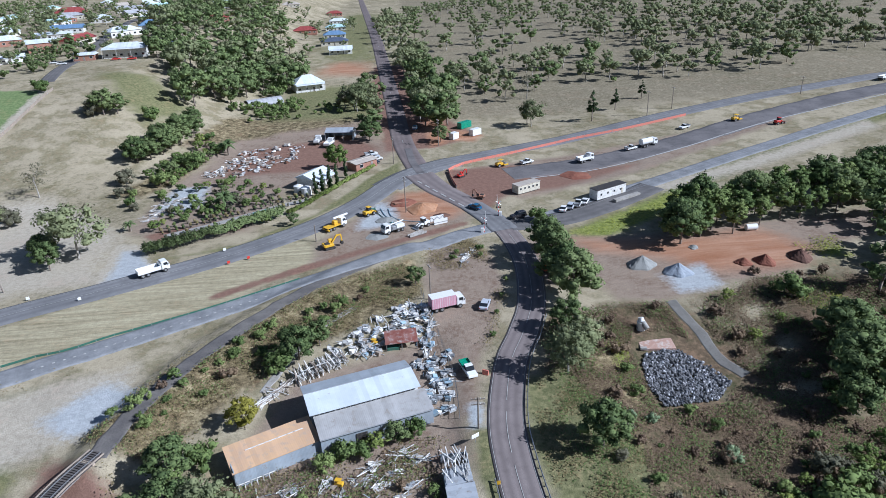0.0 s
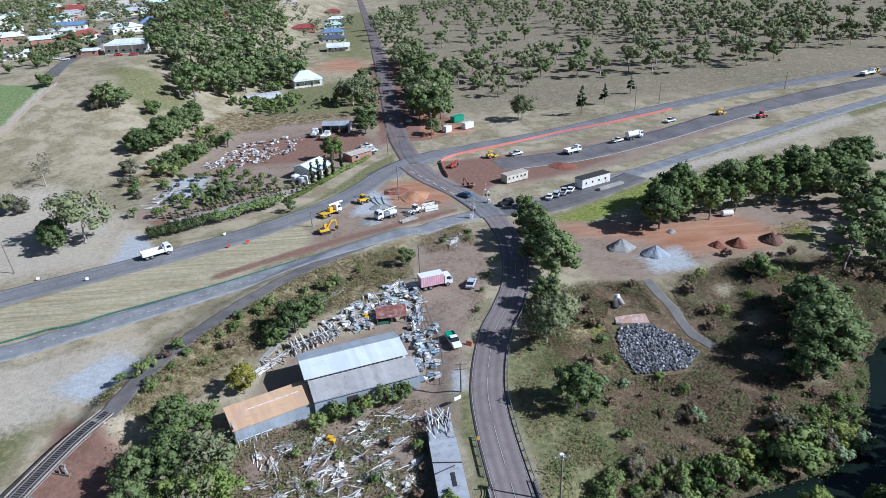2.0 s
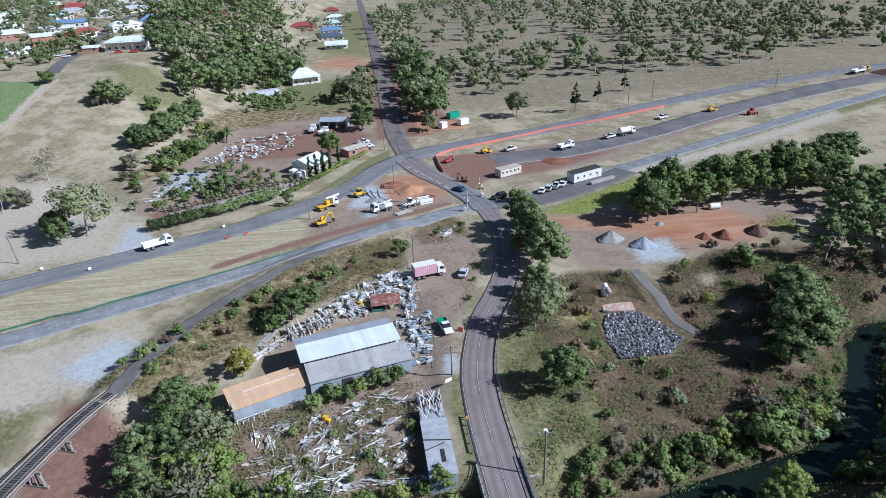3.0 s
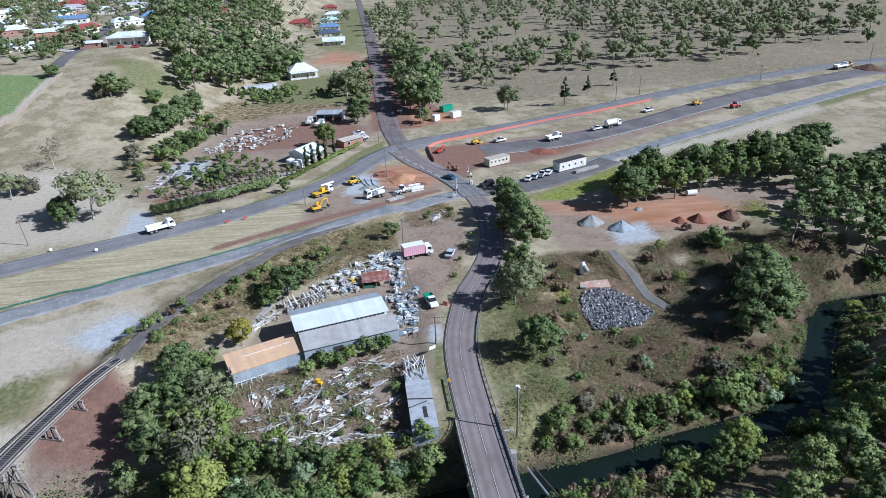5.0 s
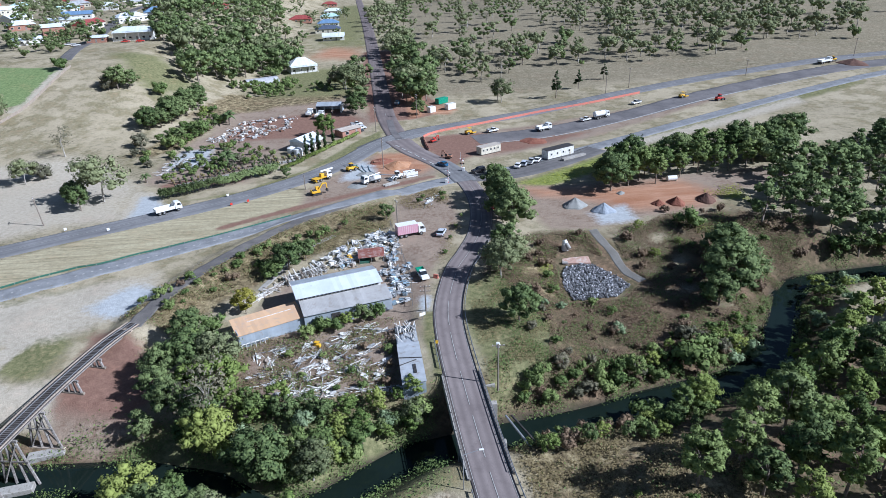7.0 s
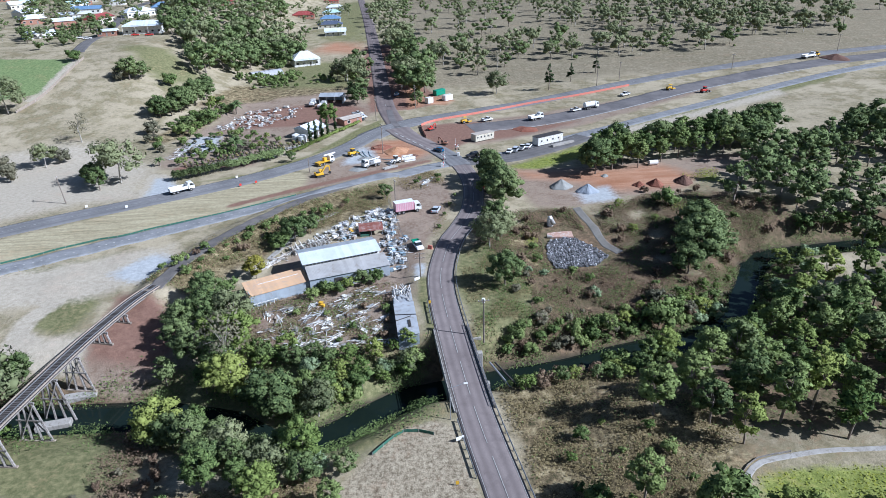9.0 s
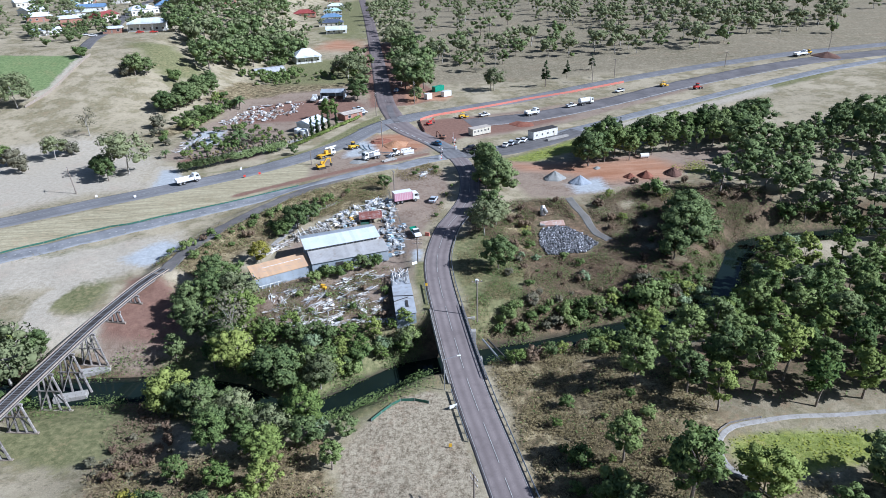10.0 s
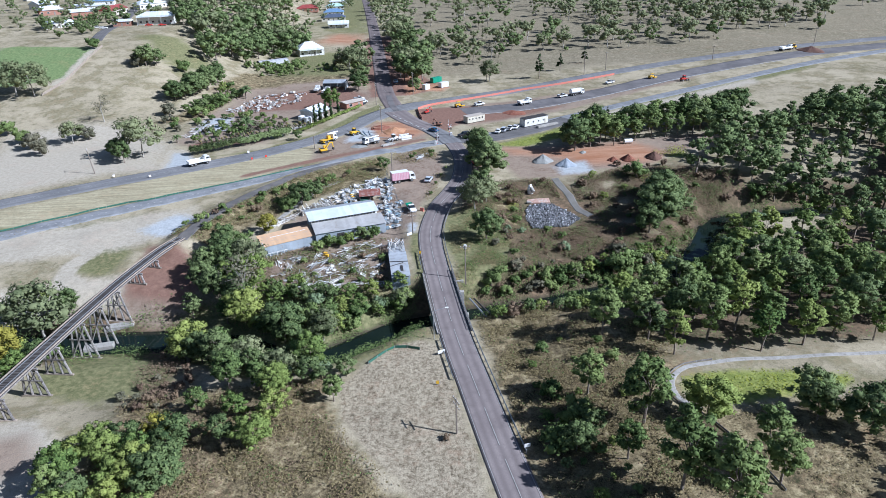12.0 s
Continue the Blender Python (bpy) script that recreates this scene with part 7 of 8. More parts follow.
lamp = thing("street_lamp", -3.6, -77.8, 0, "thin steel street lamp arching over the road", "street lamp", z=-2.5)
part("pole", rod((0, 0, -0.5), (0, 0, 6.4), 0.08, 0.06, 8), M["galv"], lamp)
part("arm", rod((0, 0, 6.4), (2.4, 0.3, 6.9), 0.05, 0.04, 6), M["galv"], lamp)
part("lamp_head", boxes((2.2, 2.9, 0.15, 0.45, 6.8, 6.95), bevel=0.03), M["paint_white"], lamp)


def crossing_signal(x, y, rz):
    e = thing("crossing_signal", x, y, rz, "red and white railway crossing signal mast with lights", "crossing signal", "crossing signals")
    for k in range(7):
        part("mast_band", rod((0, 0, k * 0.6), (0, 0, (k + 1) * 0.6), 0.09, sides=8), M["paint_white"] if k % 2 else M["paint_red"], e)
    for a in (-1, 1):
        part("cross_board", rod((0.12, -a * 0.7, 3.3), (0.12, a * 0.7, 4.3), 0.09, sides=4), M["paint_white"], e)
    part("light_bar", boxes((0.05, 0.15, -0.7, 0.7, 2.5, 2.6)), M["dark"], e)
    for s in (-1, 1):
        part("signal_lamp", rod((0.0, s * 0.5, 2.55), (0.25, s * 0.5, 2.55), 0.25, sides=12), M["dark"], e)
    part("mechanism", boxes((-0.4, 0.4, -0.9, -0.1, 0, 1.3), bevel=0.04), M["paint_white"], e)
    part("boom", rod((0.2, 0.2, 1.1), (0.3, 0.4, 6.2), 0.07, 0.04, 6), M["paint_white"], e)


crossing_signal(5.6, 44.9, -100)
crossing_signal(11.1, 55.7, 80)


def small_sign(x, y, rz, mat, label, h=1.6, w=0.8, name="road_sign"):
    e = thing(name, x, y, rz, label, "sign")
    part("post", rod((0, 0, -0.2), (0, 0, h), 0.04, sides=6), M["galv"], e)
    part("board", boxes((-w / 2, w / 2, -0.05, -0.02, h - 0.5, h + 0.2), bevel=0.02), mat, e)


small_sign(8.4, -109, 10, M["paint_white"], "small white road sign on the verge", 1.3, 1.0)
small_sign(-3.9, -91.5, 0, M["paint_yellow"], "yellow guard rail end marker", 0.7, 0.5, "end_marker")
small_sign(-4.6, -42.2, 0, M["paint_yellow"], "yellow guard rail end marker", 0.7, 0.5, "end_marker")
small_sign(-2.6, -82.8, 20, M["paint_white"], "white board sign at the bridge end", 0.8, 1.4)
small_sign(-6.8, -33.2, 30, M["paint_white"], "white sign boards beside the shed", 1.4, 1.4)
for x, y in ((-58.4, 36), (-72.8, 34.2), (-61.1, 44), (-54, 38), (-88, 22), (-100, 24)):
    small_sign(x, y, 30, M["paint_white"] if x < -60 else M["paint_red"], "small roadwork board at the highway's edge", 0.8, 0.7)


def barrier(x, y, rz, label, n=3):
    e = thing("plastic_barrier", x, y, rz, label, "barrier")
    for k in range(n):
        part("segment", prism([(-0.3, 0), (-0.12, 0.9), (0.12, 0.9), (0.3, 0)], k * 1.2 - 0.6 * n, k * 1.2 - 0.6 * n + 1.1), M["orange_mesh"], e)


barrier(17.4, 19.7, 10, "stack of bright orange plastic barriers under a tree")
barrier(18.3, 21, 40, "stack of bright orange plastic barriers under a tree")
barrier(-2.9, -16.6, 60, "orange plastic barrier in a patch of weeds", 1)

# ---------------------------------------------------------------- houses
def house(x, y, rz, lx, ly, h, wall, roof, label, hip=False, rise=1.8, porch=False, name="house", lift=0.0):
    """Walls, a gable or hip roof with eaves, windows with frames, a door."""
    e = thing(name, x, y, rz, label, "house", up=lift)
    part("wall", boxes((-lx / 2, lx / 2, -ly / 2, ly / 2, -0.6 - lift, h)), wall, e)
    ex, ey = lx / 2 + 0.5, ly / 2 + 0.5
    inset = ly / 2 if hip else 0.0
    zr = h + rise
    bm = bmesh.new()
    v = [bm.verts.new(p) for p in ((-ex, -ey, h), (ex, -ey, h), (ex, ey, h), (-ex, ey, h), (-ex + inset, 0, zr), (ex - inset, 0, zr))]
    for q in ((0, 1, 5, 4), (2, 3, 4, 5), (1, 2, 5), (3, 0, 4), (3, 2, 1, 0)):
        bm.faces.new([v[i] for i in q])
    r = part("roof", bm, roof, e)
    part("ridge", rod((-ex + inset, 0, zr), (ex - inset, 0, zr), 0.1), roof, r)
    n = max(2, int(lx / 3.2))
    for k in range(n):
        px = -lx / 2 + lx * (k + 0.5) / n
        for s in (-1, 1):
            if k == n // 2 and s < 0:
                part("door", boxes((px - 0.45, px + 0.45, -ly / 2 - 0.06, -ly / 2 - 0.005, 0, 2.05)), M["old_timber"], e)
                continue
            w = part("window", boxes((px - 0.75, px + 0.75, s * ly / 2 - 0.04, s * ly / 2 + 0.04, 0.9, 2.1)), M["white_wall"], e)
            part("pane", boxes((px - 0.65, px + 0.65, s * (ly / 2 + 0.02) - 0.04, s * (ly / 2 + 0.02) + 0.04, 1.0, 2.0)), M["glass"], w)
    if porch:
        part("porch_roof", quad_slab([(-lx / 2, -ly / 2 - 2.4, h - 0.4), (lx / 2, -ly / 2 - 2.4, h - 0.4), (lx / 2, -ly / 2 - 0.1, h - 0.05), (-lx / 2, -ly / 2 - 0.1, h - 0.05)], 0.1), roof, e)
        for k in range(4):
            px = -lx / 2 + 0.2 + k * (lx - 0.4) / 3
            part("porch_post", boxes((px - 0.06, px + 0.06, -ly / 2 - 2.3, -ly / 2 - 2.18, -0.3, h - 0.4)), M["white_wall"], e)
    return e


W, B, C = M["white_wall"], M["brick_wall"], M["cream_wall"]
T = {k: M["tiles_" + k] for k in ("red", "blue", "navy", "white", "grey", "aqua", "tan")}
house(-59.7, 240, 20, 15, 11, 4.0, W, T["white"], "white weatherboard house with a pale blue hip roof", True, 3.6, True)
house(-42.9, 93.2, 58, 9.5, 6.5, 3.6, W, T["white"], "white nursery building with a pale roof and veranda", False, 1.3, True)
house(-28.0, 109, 40, 9, 5, 2.6, B, T["tan"], "small low brick cottage with a flat tan roof", False, 0.5)
house(-48.5, 347, 3, 15, 8, 3.0, W, T["white"], "white cottage beside the side road", False, 1.8, True)
house(-55, 385, 3, 19, 9, 2.8, C, T["navy"], "low house with a dark blue roof", True, 2.4)
house(-58, 430, 3, 17, 10, 2.8, W, T["blue"], "house with a bright blue roof", True, 2.6)
house(-84, 462, 3, 19, 12, 3.0, B, T["red"], "brick house with a red tiled roof", True, 2.8)
house(-62, 500, 3, 17, 10, 2.8, W, T["aqua"], "house with a pale aqua roof", True, 2.4)
house(-64, 575, 3, 18, 10, 2.8, W, T["white"], "house with a white roof", True, 2.4)
house(-76, 690, 3, 17, 11, 3.0, B, T["red"], "house with a red roof far up the road", True, 2.6)
house(-117, 640, 8, 18, 10, 2.8, C, T["tan"], "house with a tan roof among trees", True, 2.4)
house(-208, 246, 45, 16, 7, 2.6, W, T["white"], "long low building with a white roof", False, 1.2)
house(-207, 282, 30, 15, 11, 4.6, B, T["white"], "two-storey brick house with a white roof", False, 1.6)
house(-169, 244, 8, 10, 7, 2.6, B, T["white"], "brick garage with a pale roof", False, 1.0)
house(-150, 249, 5, 21, 10, 4.8, W, T["white"], "large white raised house with a pale roof", True, 2.0, True)
house(-137, 268, 5, 14, 9, 3.0, C, T["navy"], "house with a dark roof behind trees", True, 2.2)
house(-168, 352, 20, 18, 12, 3.5, W, T["blue"], "house with a blue-grey roof", True, 3.0)
house(-225, 358, 12, 20, 10, 3.0, W, T["blue"], "long house with a pale blue roof", False, 2.0)
house(-222, 331, 12, 20, 9, 2.8, W, T["white"], "long low shed with a white roof", False, 1.2)
house(-290, 520, 10, 26, 13, 4.0, B, T["red"], "big house with a red roof on the skyline", True, 4)
house(-135, 388, 10, 15, 11, 3.0, B, T["red"], "house with a brown-red roof in the wood", True, 3)
TOWN = ((-227, 420), (-221, 476), (-321, 478), (-301, 655), (-267, 660), (-228, 650), (-208, 540), (-186, 470), (-262, 440), (-250, 400), (-340, 557), (-180, 600), (-160, 560), (-300, 420), (-190, 420), (-255, 560), (-370, 660), (-390, 560),
        (-180, 330), (-195, 300), (-240, 310), (-262, 350), (-275, 480), (-240, 600), (-330, 620), (-205, 700), (-170, 720), (-290, 740), (-350, 760), (-250, 800))
for k, (x, y) in enumerate(TOWN):
    house(x, y, (10 + 37 * k) % 90, 15 + k % 4 * 2.5, 10, 3.2, [W, C, B][k % 3], [T["white"], T["grey"], T["aqua"], T["tan"], T["white"], T["red"], T["white"]][k % 7], "suburban house with a pale roof in the town", k % 2 == 0, 2.4)
road("town_street", [(-165, 190), (-172, 222), (-176, 262), (-190, 330), (-205, 420), (-215, 520)], 3.2, M["road_old"], "grey suburban street climbing into the town", lift=0.09)


def open_shed(x, y, rz, lx, ly, h, label):
    e = thing("open_shed", x, y, rz, label, "shed")
    for s, tilt in ((-1, 0.25), (1, 0.25)):
        part("roof", quad_slab([(-lx / 2, s * ly / 2, h), (lx / 2, s * ly / 2, h), (lx / 2, 0, h + 1.1), (-lx / 2, 0, h + 1.1)][:: s], 0.1), M["roof_grey"], e)
    part("back_wall", boxes((-lx / 2, lx / 2, ly / 2 - 0.1, ly / 2, -0.2, h), (-lx / 2, -lx / 2 + 0.1, -ly / 2, ly / 2, -0.2, h), (lx / 2 - 0.1, lx / 2, -ly / 2, ly / 2, -0.2, h)), M["wall_tin"], e)
    for k in range(4):
        px = -lx / 2 + 0.1 + k * (lx - 0.2) / 3
        part("post", boxes((px - 0.08, px + 0.08, -ly / 2, -ly / 2 + 0.16, -0.2, h)), M["galv"], e)


open_shed(-37.6, 147.5, -8, 11, 7.5, 3.2, "open grey tin shed with white gable and vehicles inside")


def greenhouse(x, y, rz, length, r):
    e = thing("shade_house", x, y, rz, "arched grey shade-cloth greenhouse among trees", "greenhouse")
    prof = [(r * math.cos(a), r * 0.62 * math.sin(a)) for a in np.linspace(0, math.pi, 13)]
    inner = [(px * 0.97, pz * 0.97 - 0.05) for px, pz in prof[::-1]]
    c = part("cover", prism(prof + inner, -length / 2, length / 2), T["grey"], e)
    for k in range(8):
        yy = -length / 2 + k * length / 7
        part("hoop", prism([(px * 1.015, pz * 1.015) for px, pz in prof] + inner, yy - 0.06, yy + 0.06), M["galv"], e)


greenhouse(-78, 212, -62, 17, 4.2)


def tank(x, y, r, h):
    e = thing("water_tank", x, y, 0, "round white rainwater tank beside the nursery", "tank", "nursery tanks")
    part("shell", rod((0, 0, -0.2), (0, 0, h), r, sides=24), M["paint_white"], e)
    part("lid", rod((0, 0, h), (0, 0, h + 0.45), r * 1.02, r * 0.25, 24), M["paint_white"], e)


tank(-47.2, 86.4, 1.5, 2.3)
tank(-44.6, 84.0, 1.6, 2.4)
for x, y, rz, ld in ((-46.3, 142, 84, "pump"), (-41.5, 137.5, 75, "tipper")):
    truck(x, y, rz, "old white truck parked by the nursery shed", ld, "white", 6.4, 0.0)
for x, y, rz, p, kd in ((-25.2, 122.5, 20, "white", "ute"), (-24.2, 119.5, 18, "silver", "sedan"), (-23.2, 116.6, 20, "white", "sedan"), (-24.2, 112.5, 18, "navy", "sedan")):
    car(x, y, rz, M["paint_" + p], "car parked on the dirt by the brick cottage", kd, "cars at the cottage", 0.02)
for x, y in ((-176, 232), (-181, 236), (-152, 238), (-144, 237)):
    car(x, y, 10, M["paint_white"] if x < -170 else M["paint_red"], "car parked on a house yard", "sedan", "cars at the hilltop house", 0.02)

nr = random.Random(31)
for x, y in scatter([(-81, 108), (-73, 136), (-53, 143), (-50, 126), (-66, 108)], 34, 2.8, nr):
    heap(x, y, nr.uniform(0, 180), nr.randint(15, 22), ["scrap_grey", "white_timber", "scrap_rust", "white_timber", "tan_timber", "white_timber"], [1.2, 1.2, 2.6, 0, 0, 9], (1.5, 1.2), 1.0, "heap of old machinery and salvage on red dirt", "nursery salvage", 0.6)
for x, y in scatter([(-91, 84), (-83, 86), (-79, 72), (-89, 68)], 8, 3.0, nr):
    heap(x, y, 30, 12, ["white_timber", "tan_timber"], [2.6, 4.2, 0], (1.5, 0.8), 0.35, "scattered pale slabs and timber", "nursery salvage", 0.3)
for x, y in ((-1.5, 29), (-0.5, 31.5), (1.2, 33)):
    heap(x, y, 70, 12, ["white_timber", "scrap_grey"], [1.2, 2.6, 0], (1.3, 0.9), 0.5, "small pile of grey boards and rubble by the junction", "junction rubble", 0.3)
for x, y, h in ((-4, 30, 1.6), (2.5, 30.5, 1.4), (3, 34.5, 1.8), (-3, 33, 1.3), (4.5, 10, 1.2), (2.2, 3, 1.1), (0.3, -5, 1.2), (6.5, 17, 1.2)):
    plant("bush", x, y, h, nr, "verge shrubs")
tf = thing("steel_frame", -55.7, 66.7, 35, "turquoise steel frame standing by the hedge", "frame")
part("frame", boxes((-2, -1.85, -0.8, -0.65, 0, 1.7), (1.85, 2, -0.8, -0.65, 0, 1.7), (-2, -1.85, 0.65, 0.8, 0, 1.7), (1.85, 2, 0.65, 0.8, 0, 1.7), (-2, 2, -0.8, -0.65, 1.55, 1.7), (-2, 2, 0.65, 0.8, 1.55, 1.7), (-2, -1.85, -0.8, 0.8, 1.55, 1.7)), M["paint_teal"], tf)
part("back_panel", boxes((-1.8, 1.8, 0.7, 0.76, 0.2, 1.2)), M["paint_teal"], tf)


# rows of potted plants on pale gravel
road("nursery_path", [(-80, 57), (-70, 62.5), (-60, 69), (-50, 76), (-43, 79)], 1.3, M["concrete"], "pale concrete nursery path between plant rows", lift=0.06)
pot = rod((0, 0, 0), (0, 0, 0.5), 0.32, 0.42, 10)
pot_me = bpy.data.meshes.new("pot")
pot.to_mesh(pot_me)
pot.free()
pot_me.materials.append(M["dark"])
pr = np.random.default_rng(4)
v_, f_, s_ = blob_leaves(pr, [(0, 0, 0.9, 0.55, 0.55, 0.6), (0.1, 0.1, 1.4, 0.4, 0.4, 0.4)], 130, 0.22)
pot_leaf = [soft_normals(solid("pot_plant_leaves", v_.tolist(), f_.tolist(), M[k]), s_) for k in ("leaf_bush", "leaf_palm", "leaf_straw", "leaf_grey")]
for row, off in enumerate((-2.2, 2.0, 3.3, 5.4)):
    line = smooth_line([(-80, 57), (-70, 62.5), (-60, 69), (-50, 76), (-43, 79)], 1.7)
    t = np.gradient(line, axis=0)
    for p, d in zip(line, t):
        n = np.array((-d[1], d[0])) / np.linalg.norm(d)
        if nr.random() < 0.2:
            continue
        q = p + n * (off + nr.uniform(-0.4, 0.4))
        e = thing("potted_plant", q[0], q[1], nr.uniform(0, 360), "leafy plant in a dark nursery pot", "plant", "nursery plants")
        s = nr.uniform(0.45, 0.95)
        e.scale = (s, s, s)
        new("pot", pot_me).parent = e
        new("foliage", nr.choice(pot_leaf)).parent = e


def hedge(pts, w, h, mat, label):
    """A clipped hedge: one mass of leaf tufts along a line, with stems."""
    e = tagged(new("hedge"), label, "hedge")
    line = smooth_line(pts, 0.9)
    r = np.random.default_rng(8)
    cs = []
    for p in line:
        z = float(height(*p))
        for _ in range(2):
            cs.append((p[0] + r.uniform(-0.3, 0.3) * w, p[1] + r.uniform(-0.3, 0.3) * w, z + h * r.uniform(0.4, 0.62), w * 0.5, w * 0.5, h * r.uniform(0.38, 0.5)))
    v, f, soft = blob_leaves(r, cs, len(cs) * 95, 0.3)
    part("foliage", soft_normals(solid("hedge_foliage", v.tolist(), f.tolist(), mat), soft), None, e)
    bm = bmesh.new()
    for p in line[::2]:
        z = float(height(*p))
        tube(bm, (p[0], p[1], z - 0.2), (p[0], p[1], z + h * 0.6), 0.06, 0.03, 4)
    part("stems", bm, M["bark"], e)


hedge([(-80.5, 45.2), (-69.4, 51.5), (-57.8, 59.8), (-50, 66)], 3.2, 3.5, M["leaf_dense"], "tall dense green hedge along the highway verge")
hedge([(-48, 67.5), (-44, 73), (-38, 84), (-33, 93), (-24.5, 107)], 1.3, 1.5, M["leaf_bright"], "clipped bright green hedge along the verge")

# nursery shrubs
for x, y in scatter([(-91.1, 89.5), (-82, 100), (-68.2, 99.9), (-50.7, 89.8), (-55, 76), (-66, 72), (-82, 62), (-86, 72)], 54, 2.6, nr):
    plant(nr.choice(["bush", "bright", "grey", "bush", "dense"]), x, y, nr.uniform(1.2, 3.4), nr, "nursery shrubs")


# ---------------------------------------------------------------- scrub and grass
def tufts(name, areas, mat, size, label, seed, cut=-0.5, avoid=()):
    """Loose ground cover: (polygon, tufts per square metre, height) areas, all in one mesh."""
    r = np.random.default_rng(seed)
    P = []
    for poly, dens, hgt in areas:
        q = np.array(poly, float)
        lo, hi = q.min(0), q.max(0)
        n = int(dens * np.prod(hi - lo))
        x, y = r.uniform(lo[0], hi[0], n), r.uniform(lo[1], hi[1], n)
        patch = np.sin(x * 0.55 + 1.7 * np.sin(y * 0.31 + seed)) + np.sin(y * 0.62 + 1.3 * np.sin(x * 0.41)) + r.normal(scale=0.7, size=n)
        ok = (mask(poly, x, y, 2.5) > r.uniform(0.2, 0.9, n)) & (line_dist(SOUTH_ROAD, x, y) > 4.6) & (line_dist(CREEK, x, y) > 2.3) & (patch > cut) & (line_dist(OLD_RAIL, x, y) > 2.0)
        for a in avoid:
            ok &= ~inside(a, x, y)
        x, y = x[ok], y[ok]
        P.append(np.column_stack((x, y, height(x, y) + r.uniform(0.05, 1, len(x)) ** 1.5 * hgt * (0.6 + 0.4 * np.clip(patch[ok], 0, 1.5)))))
    p = np.concatenate(P)
    n = len(p)
    nrm = r.normal(size=(n, 3))
    nrm[:, 2] = np.abs(nrm[:, 2]) + 0.9
    nrm /= np.linalg.norm(nrm, axis=1)[:, None]
    a = np.cross(nrm, r.normal(size=(n, 3)))
    a /= np.linalg.norm(a, axis=1)[:, None]
    b = np.cross(nrm, a)
    s = (size * r.uniform(0.5, 1.4, n))[:, None]
    v = np.stack((p - a * s, p - b * s * 0.5, p + a * s, p + b * s * 0.5), 1).reshape(-1, 3)
    soft = nrm * 0.55 + np.array((0, 0, 0.6))
    soft /= np.linalg.norm(soft, axis=1)[:, None]
    i = np.arange(n)[:, None] * 4
    me = solid(name, v.tolist(), np.concatenate((i, i + 1, i + 2, i + 3), 1).tolist(), mat)
    soft_normals(me, np.repeat(soft, 4, axis=0))
    return tagged(new(name, me), label, "scrub", kind="stuff")


STONES = [(25, -27), (37, -26), (41, -21), (43, -22), (46, -21), (44, -14), (43, -8), (41.5, 4), (37, 4), (38, -8), (34.5, -6), (28, -5), (26, -9)]
VERGE = [(2, -20), (11, -16), (18, -38), (15, -50), (3, -54)]
EAST = [(9, 0), (24, 2), (36, 2), (44, 0), (60, 10), (80, 8), (96, 2), (84, -12), (70, -34), (56, -44), (34, -50), (14, -56), (6, -56), (5, -46), (8, -24)]
SOUTH_E = [(5, -66), (28, -66), (40, -86), (30, -98), (36, -118), (34, -135), (10, -135), (7, -108)]
YARD_S = [(-46, -36), (-38, -34), (-12, -30), (-12, -50), (-8, -57), (-36, -58), (-44, -46)]
RAILSIDE = [(-68, -26), (-58, -8), (-42, 12), (-26, 24), (-14, 30), (-12, 14), (-26, 2), (-36, -4), (-46, -16), (-56, -34)]
SOUTH_W = [(-58, -86), (-44, -90), (-24, -88), (-22.5, -98), (-17, -108), (-11, -116), (-8, -130), (-20, -140), (-60, -140), (-57, -116)]
BANK = [(-58, -56), (-36, -52), (-8, -54), (-5, -76), (-18, -84), (-40, -84), (-56, -72)]
def along(line, off):
    """A polygon that follows a line on both sides."""
    p = smooth_line(line, 6.0)
    t = np.gradient(p, axis=0)
    n = np.stack((-t[:, 1], t[:, 0]), 1) / np.linalg.norm(t, axis=1)[:, None]
    return [tuple(q) for q in p + n * off] + [tuple(q) for q in (p - n * off)[::-1]]


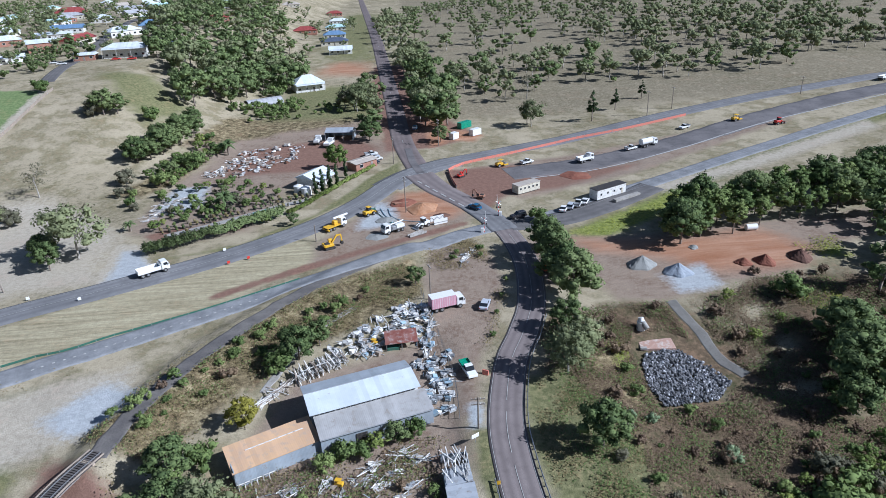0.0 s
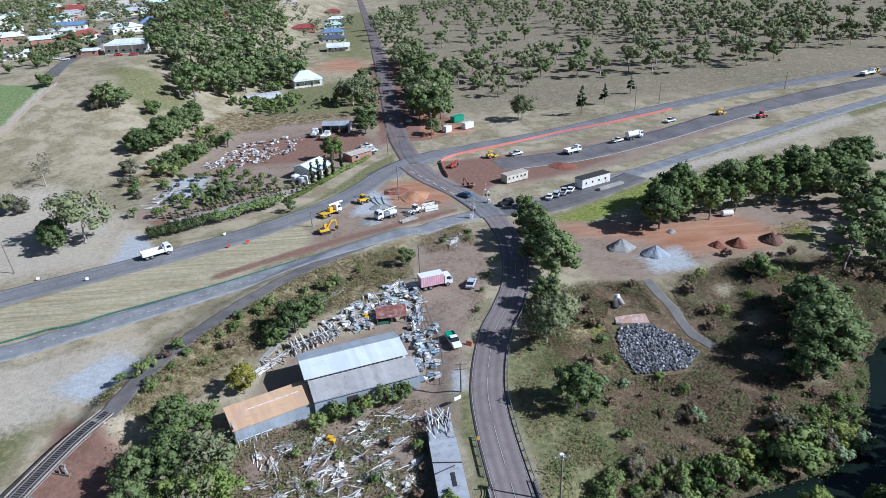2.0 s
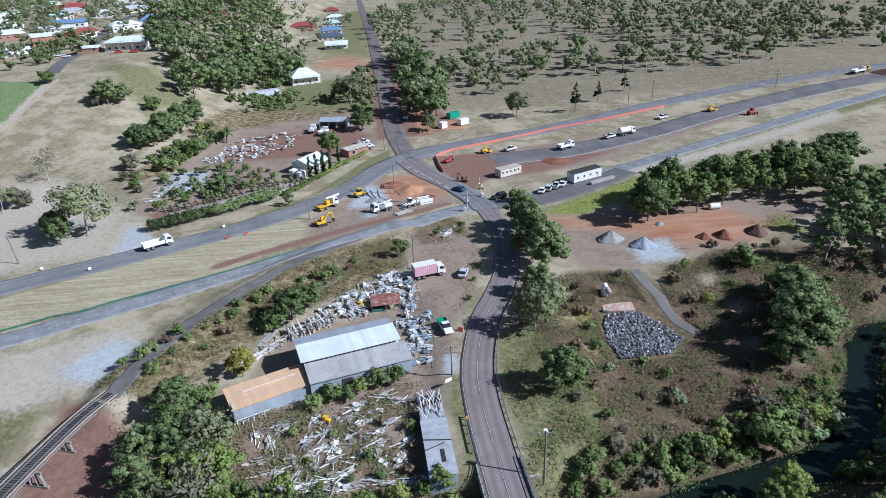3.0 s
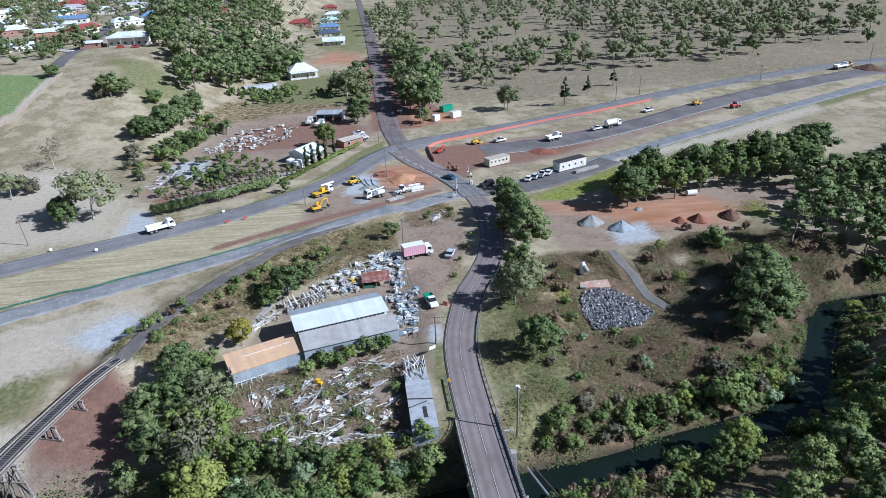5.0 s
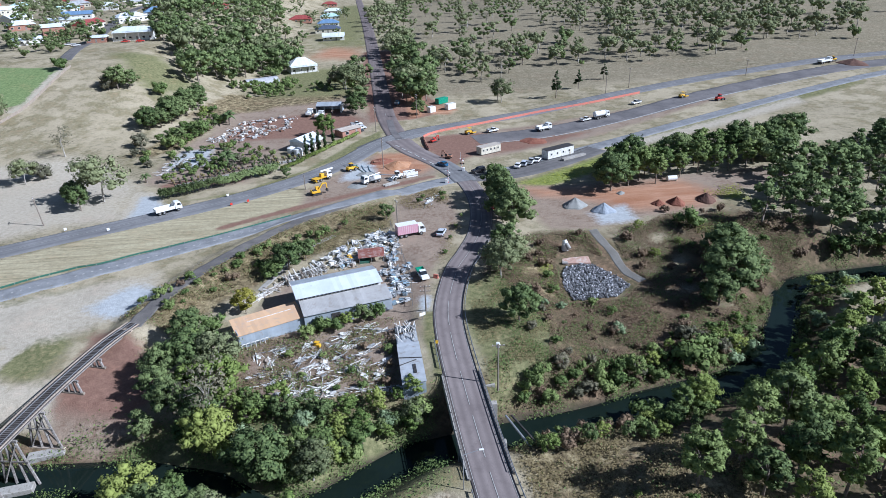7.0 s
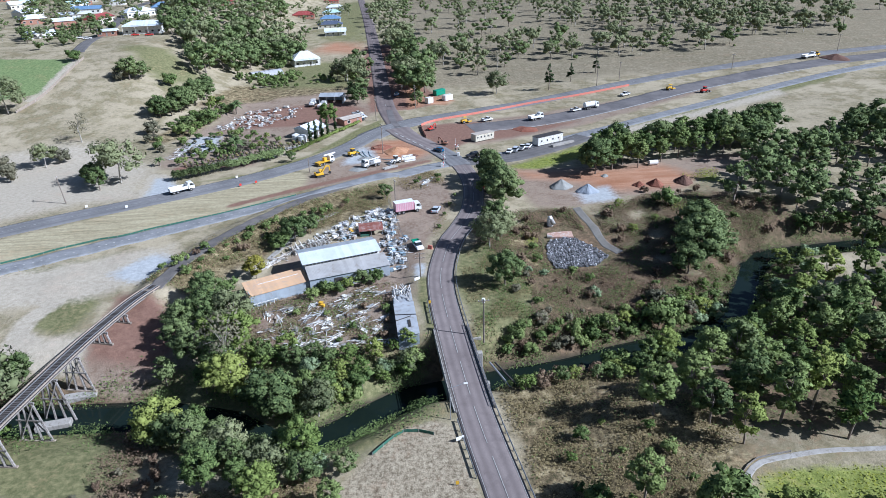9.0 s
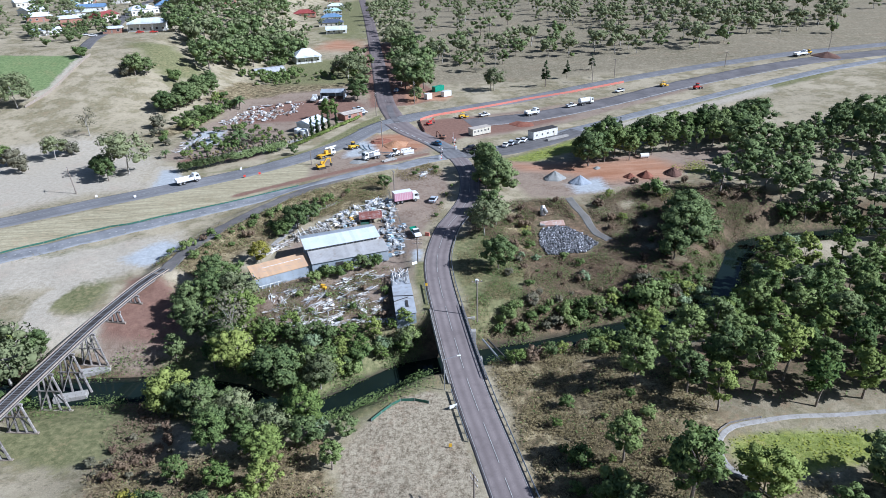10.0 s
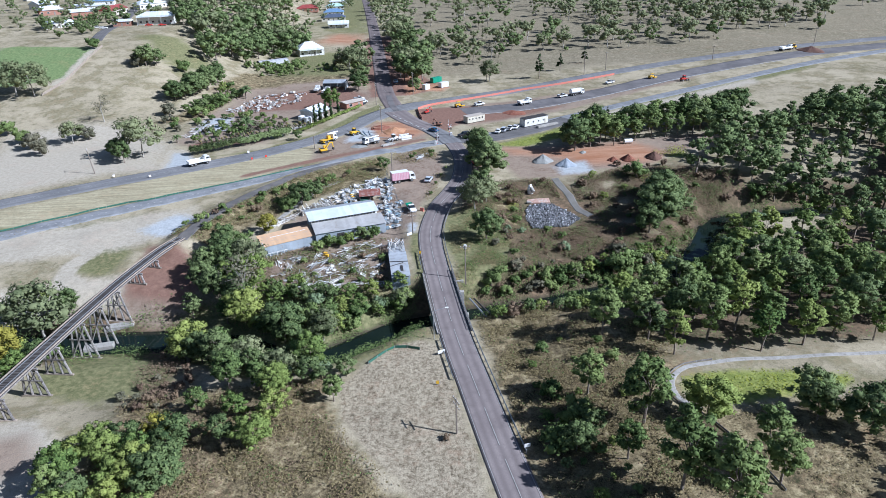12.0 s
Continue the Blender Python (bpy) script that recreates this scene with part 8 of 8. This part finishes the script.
BANKS = along(CREEK[1:19], 11.0)
WATERSIDE = along(CREEK[1:19], 6.5)
tufts("brown_scrub", [(EAST, 44, 0.8), (SOUTH_E, 0.5, 0.8), (SOUTH_W, 6, 0.9), ([(-61, -68), (-53, -68), (-49, -90), (-57, -92)], 22, 1.3), (YARD_S, 16, 0.7)], M["leaf_brown"], 0.17, "tangled dry brown weeds and scrub", 1, -0.9, avoid=(STONES, VERGE))
tufts("green_scrub", [(EAST, 20, 0.9), (SOUTH_E, 2, 1.0), (SOUTH_W, 2.5, 1.0), (BANK, 9, 1.8), (BANKS, 9.0, 1.6), (WATERSIDE, 10, 1.3), (RAILSIDE, 9.0, 1.0), (YARD_S, 14, 0.8), ([(40, -90), (100, -88), (110, -40), (60, -46), (28, -80)], 3, 1.2)], M["leaf_bush"], 0.19, "rank green weeds on the creek banks", 2, 0.25, avoid=(STONES,))
tufts("straw_grass", [(RAILSIDE, 26.0, 0.9), ([(3.5, 14), (6, 14), (2, -2), (-1.5, -12), (-3.5, -12), (-0.5, -2)], 14, 0.6), ([(-12, 30), (-8, 37), (2, 41), (5, 36), (3.6, 26), (-7.5, 24)], 26, 0.9), (SOUTH_E, 34, 0.8), (SOUTH_W, 24.0, 0.9), ([(40, -106), (72, -104), (80, -130), (40, -130)], 10, 0.6), (EAST, 7.0, 0.8), (VERGE, 16, 0.35), (YARD_S, 16, 0.7), ([(-62, -34), (-56, -30), (-54, -44), (-58, -46)], 9, 1.6), ([(-120, -18), (-92, -11), (-72, -3), (-92, -14), (-120, -24)], 3, 0.5)], M["leaf_straw"], 0.17, "long dry straw-coloured grass", 3, avoid=(STONES,))
tufts("lime_weeds", [([(27, 41), (40, 49), (60, 62), (74, 74), (66, 58), (46, 43), (36, 37)], 4, 0.6), ([(37.0, -97.5), (43.3, -95.8), (56.6, -97), (65.4, -99.5), (62.2, -102.9), (45.3, -104.5), (36.5, -102)], 7, 0.15), ([(77, 24), (89, 27), (87, 15), (79, 17)], 10, 0.9), ([(64, -1), (72, 5), (75, -3), (67, -6)], 14, 1.0), ([(21, -10), (25, -8), (24, -20), (20.5, -18)], 9, 0.9), ([(-5.4, -41), (-3.9, -41), (-3.6, -57), (-6.0, -57)], 8, 0.5)], M["leaf_lime"], 0.22, "bright yellow-green flowering weeds", 4)
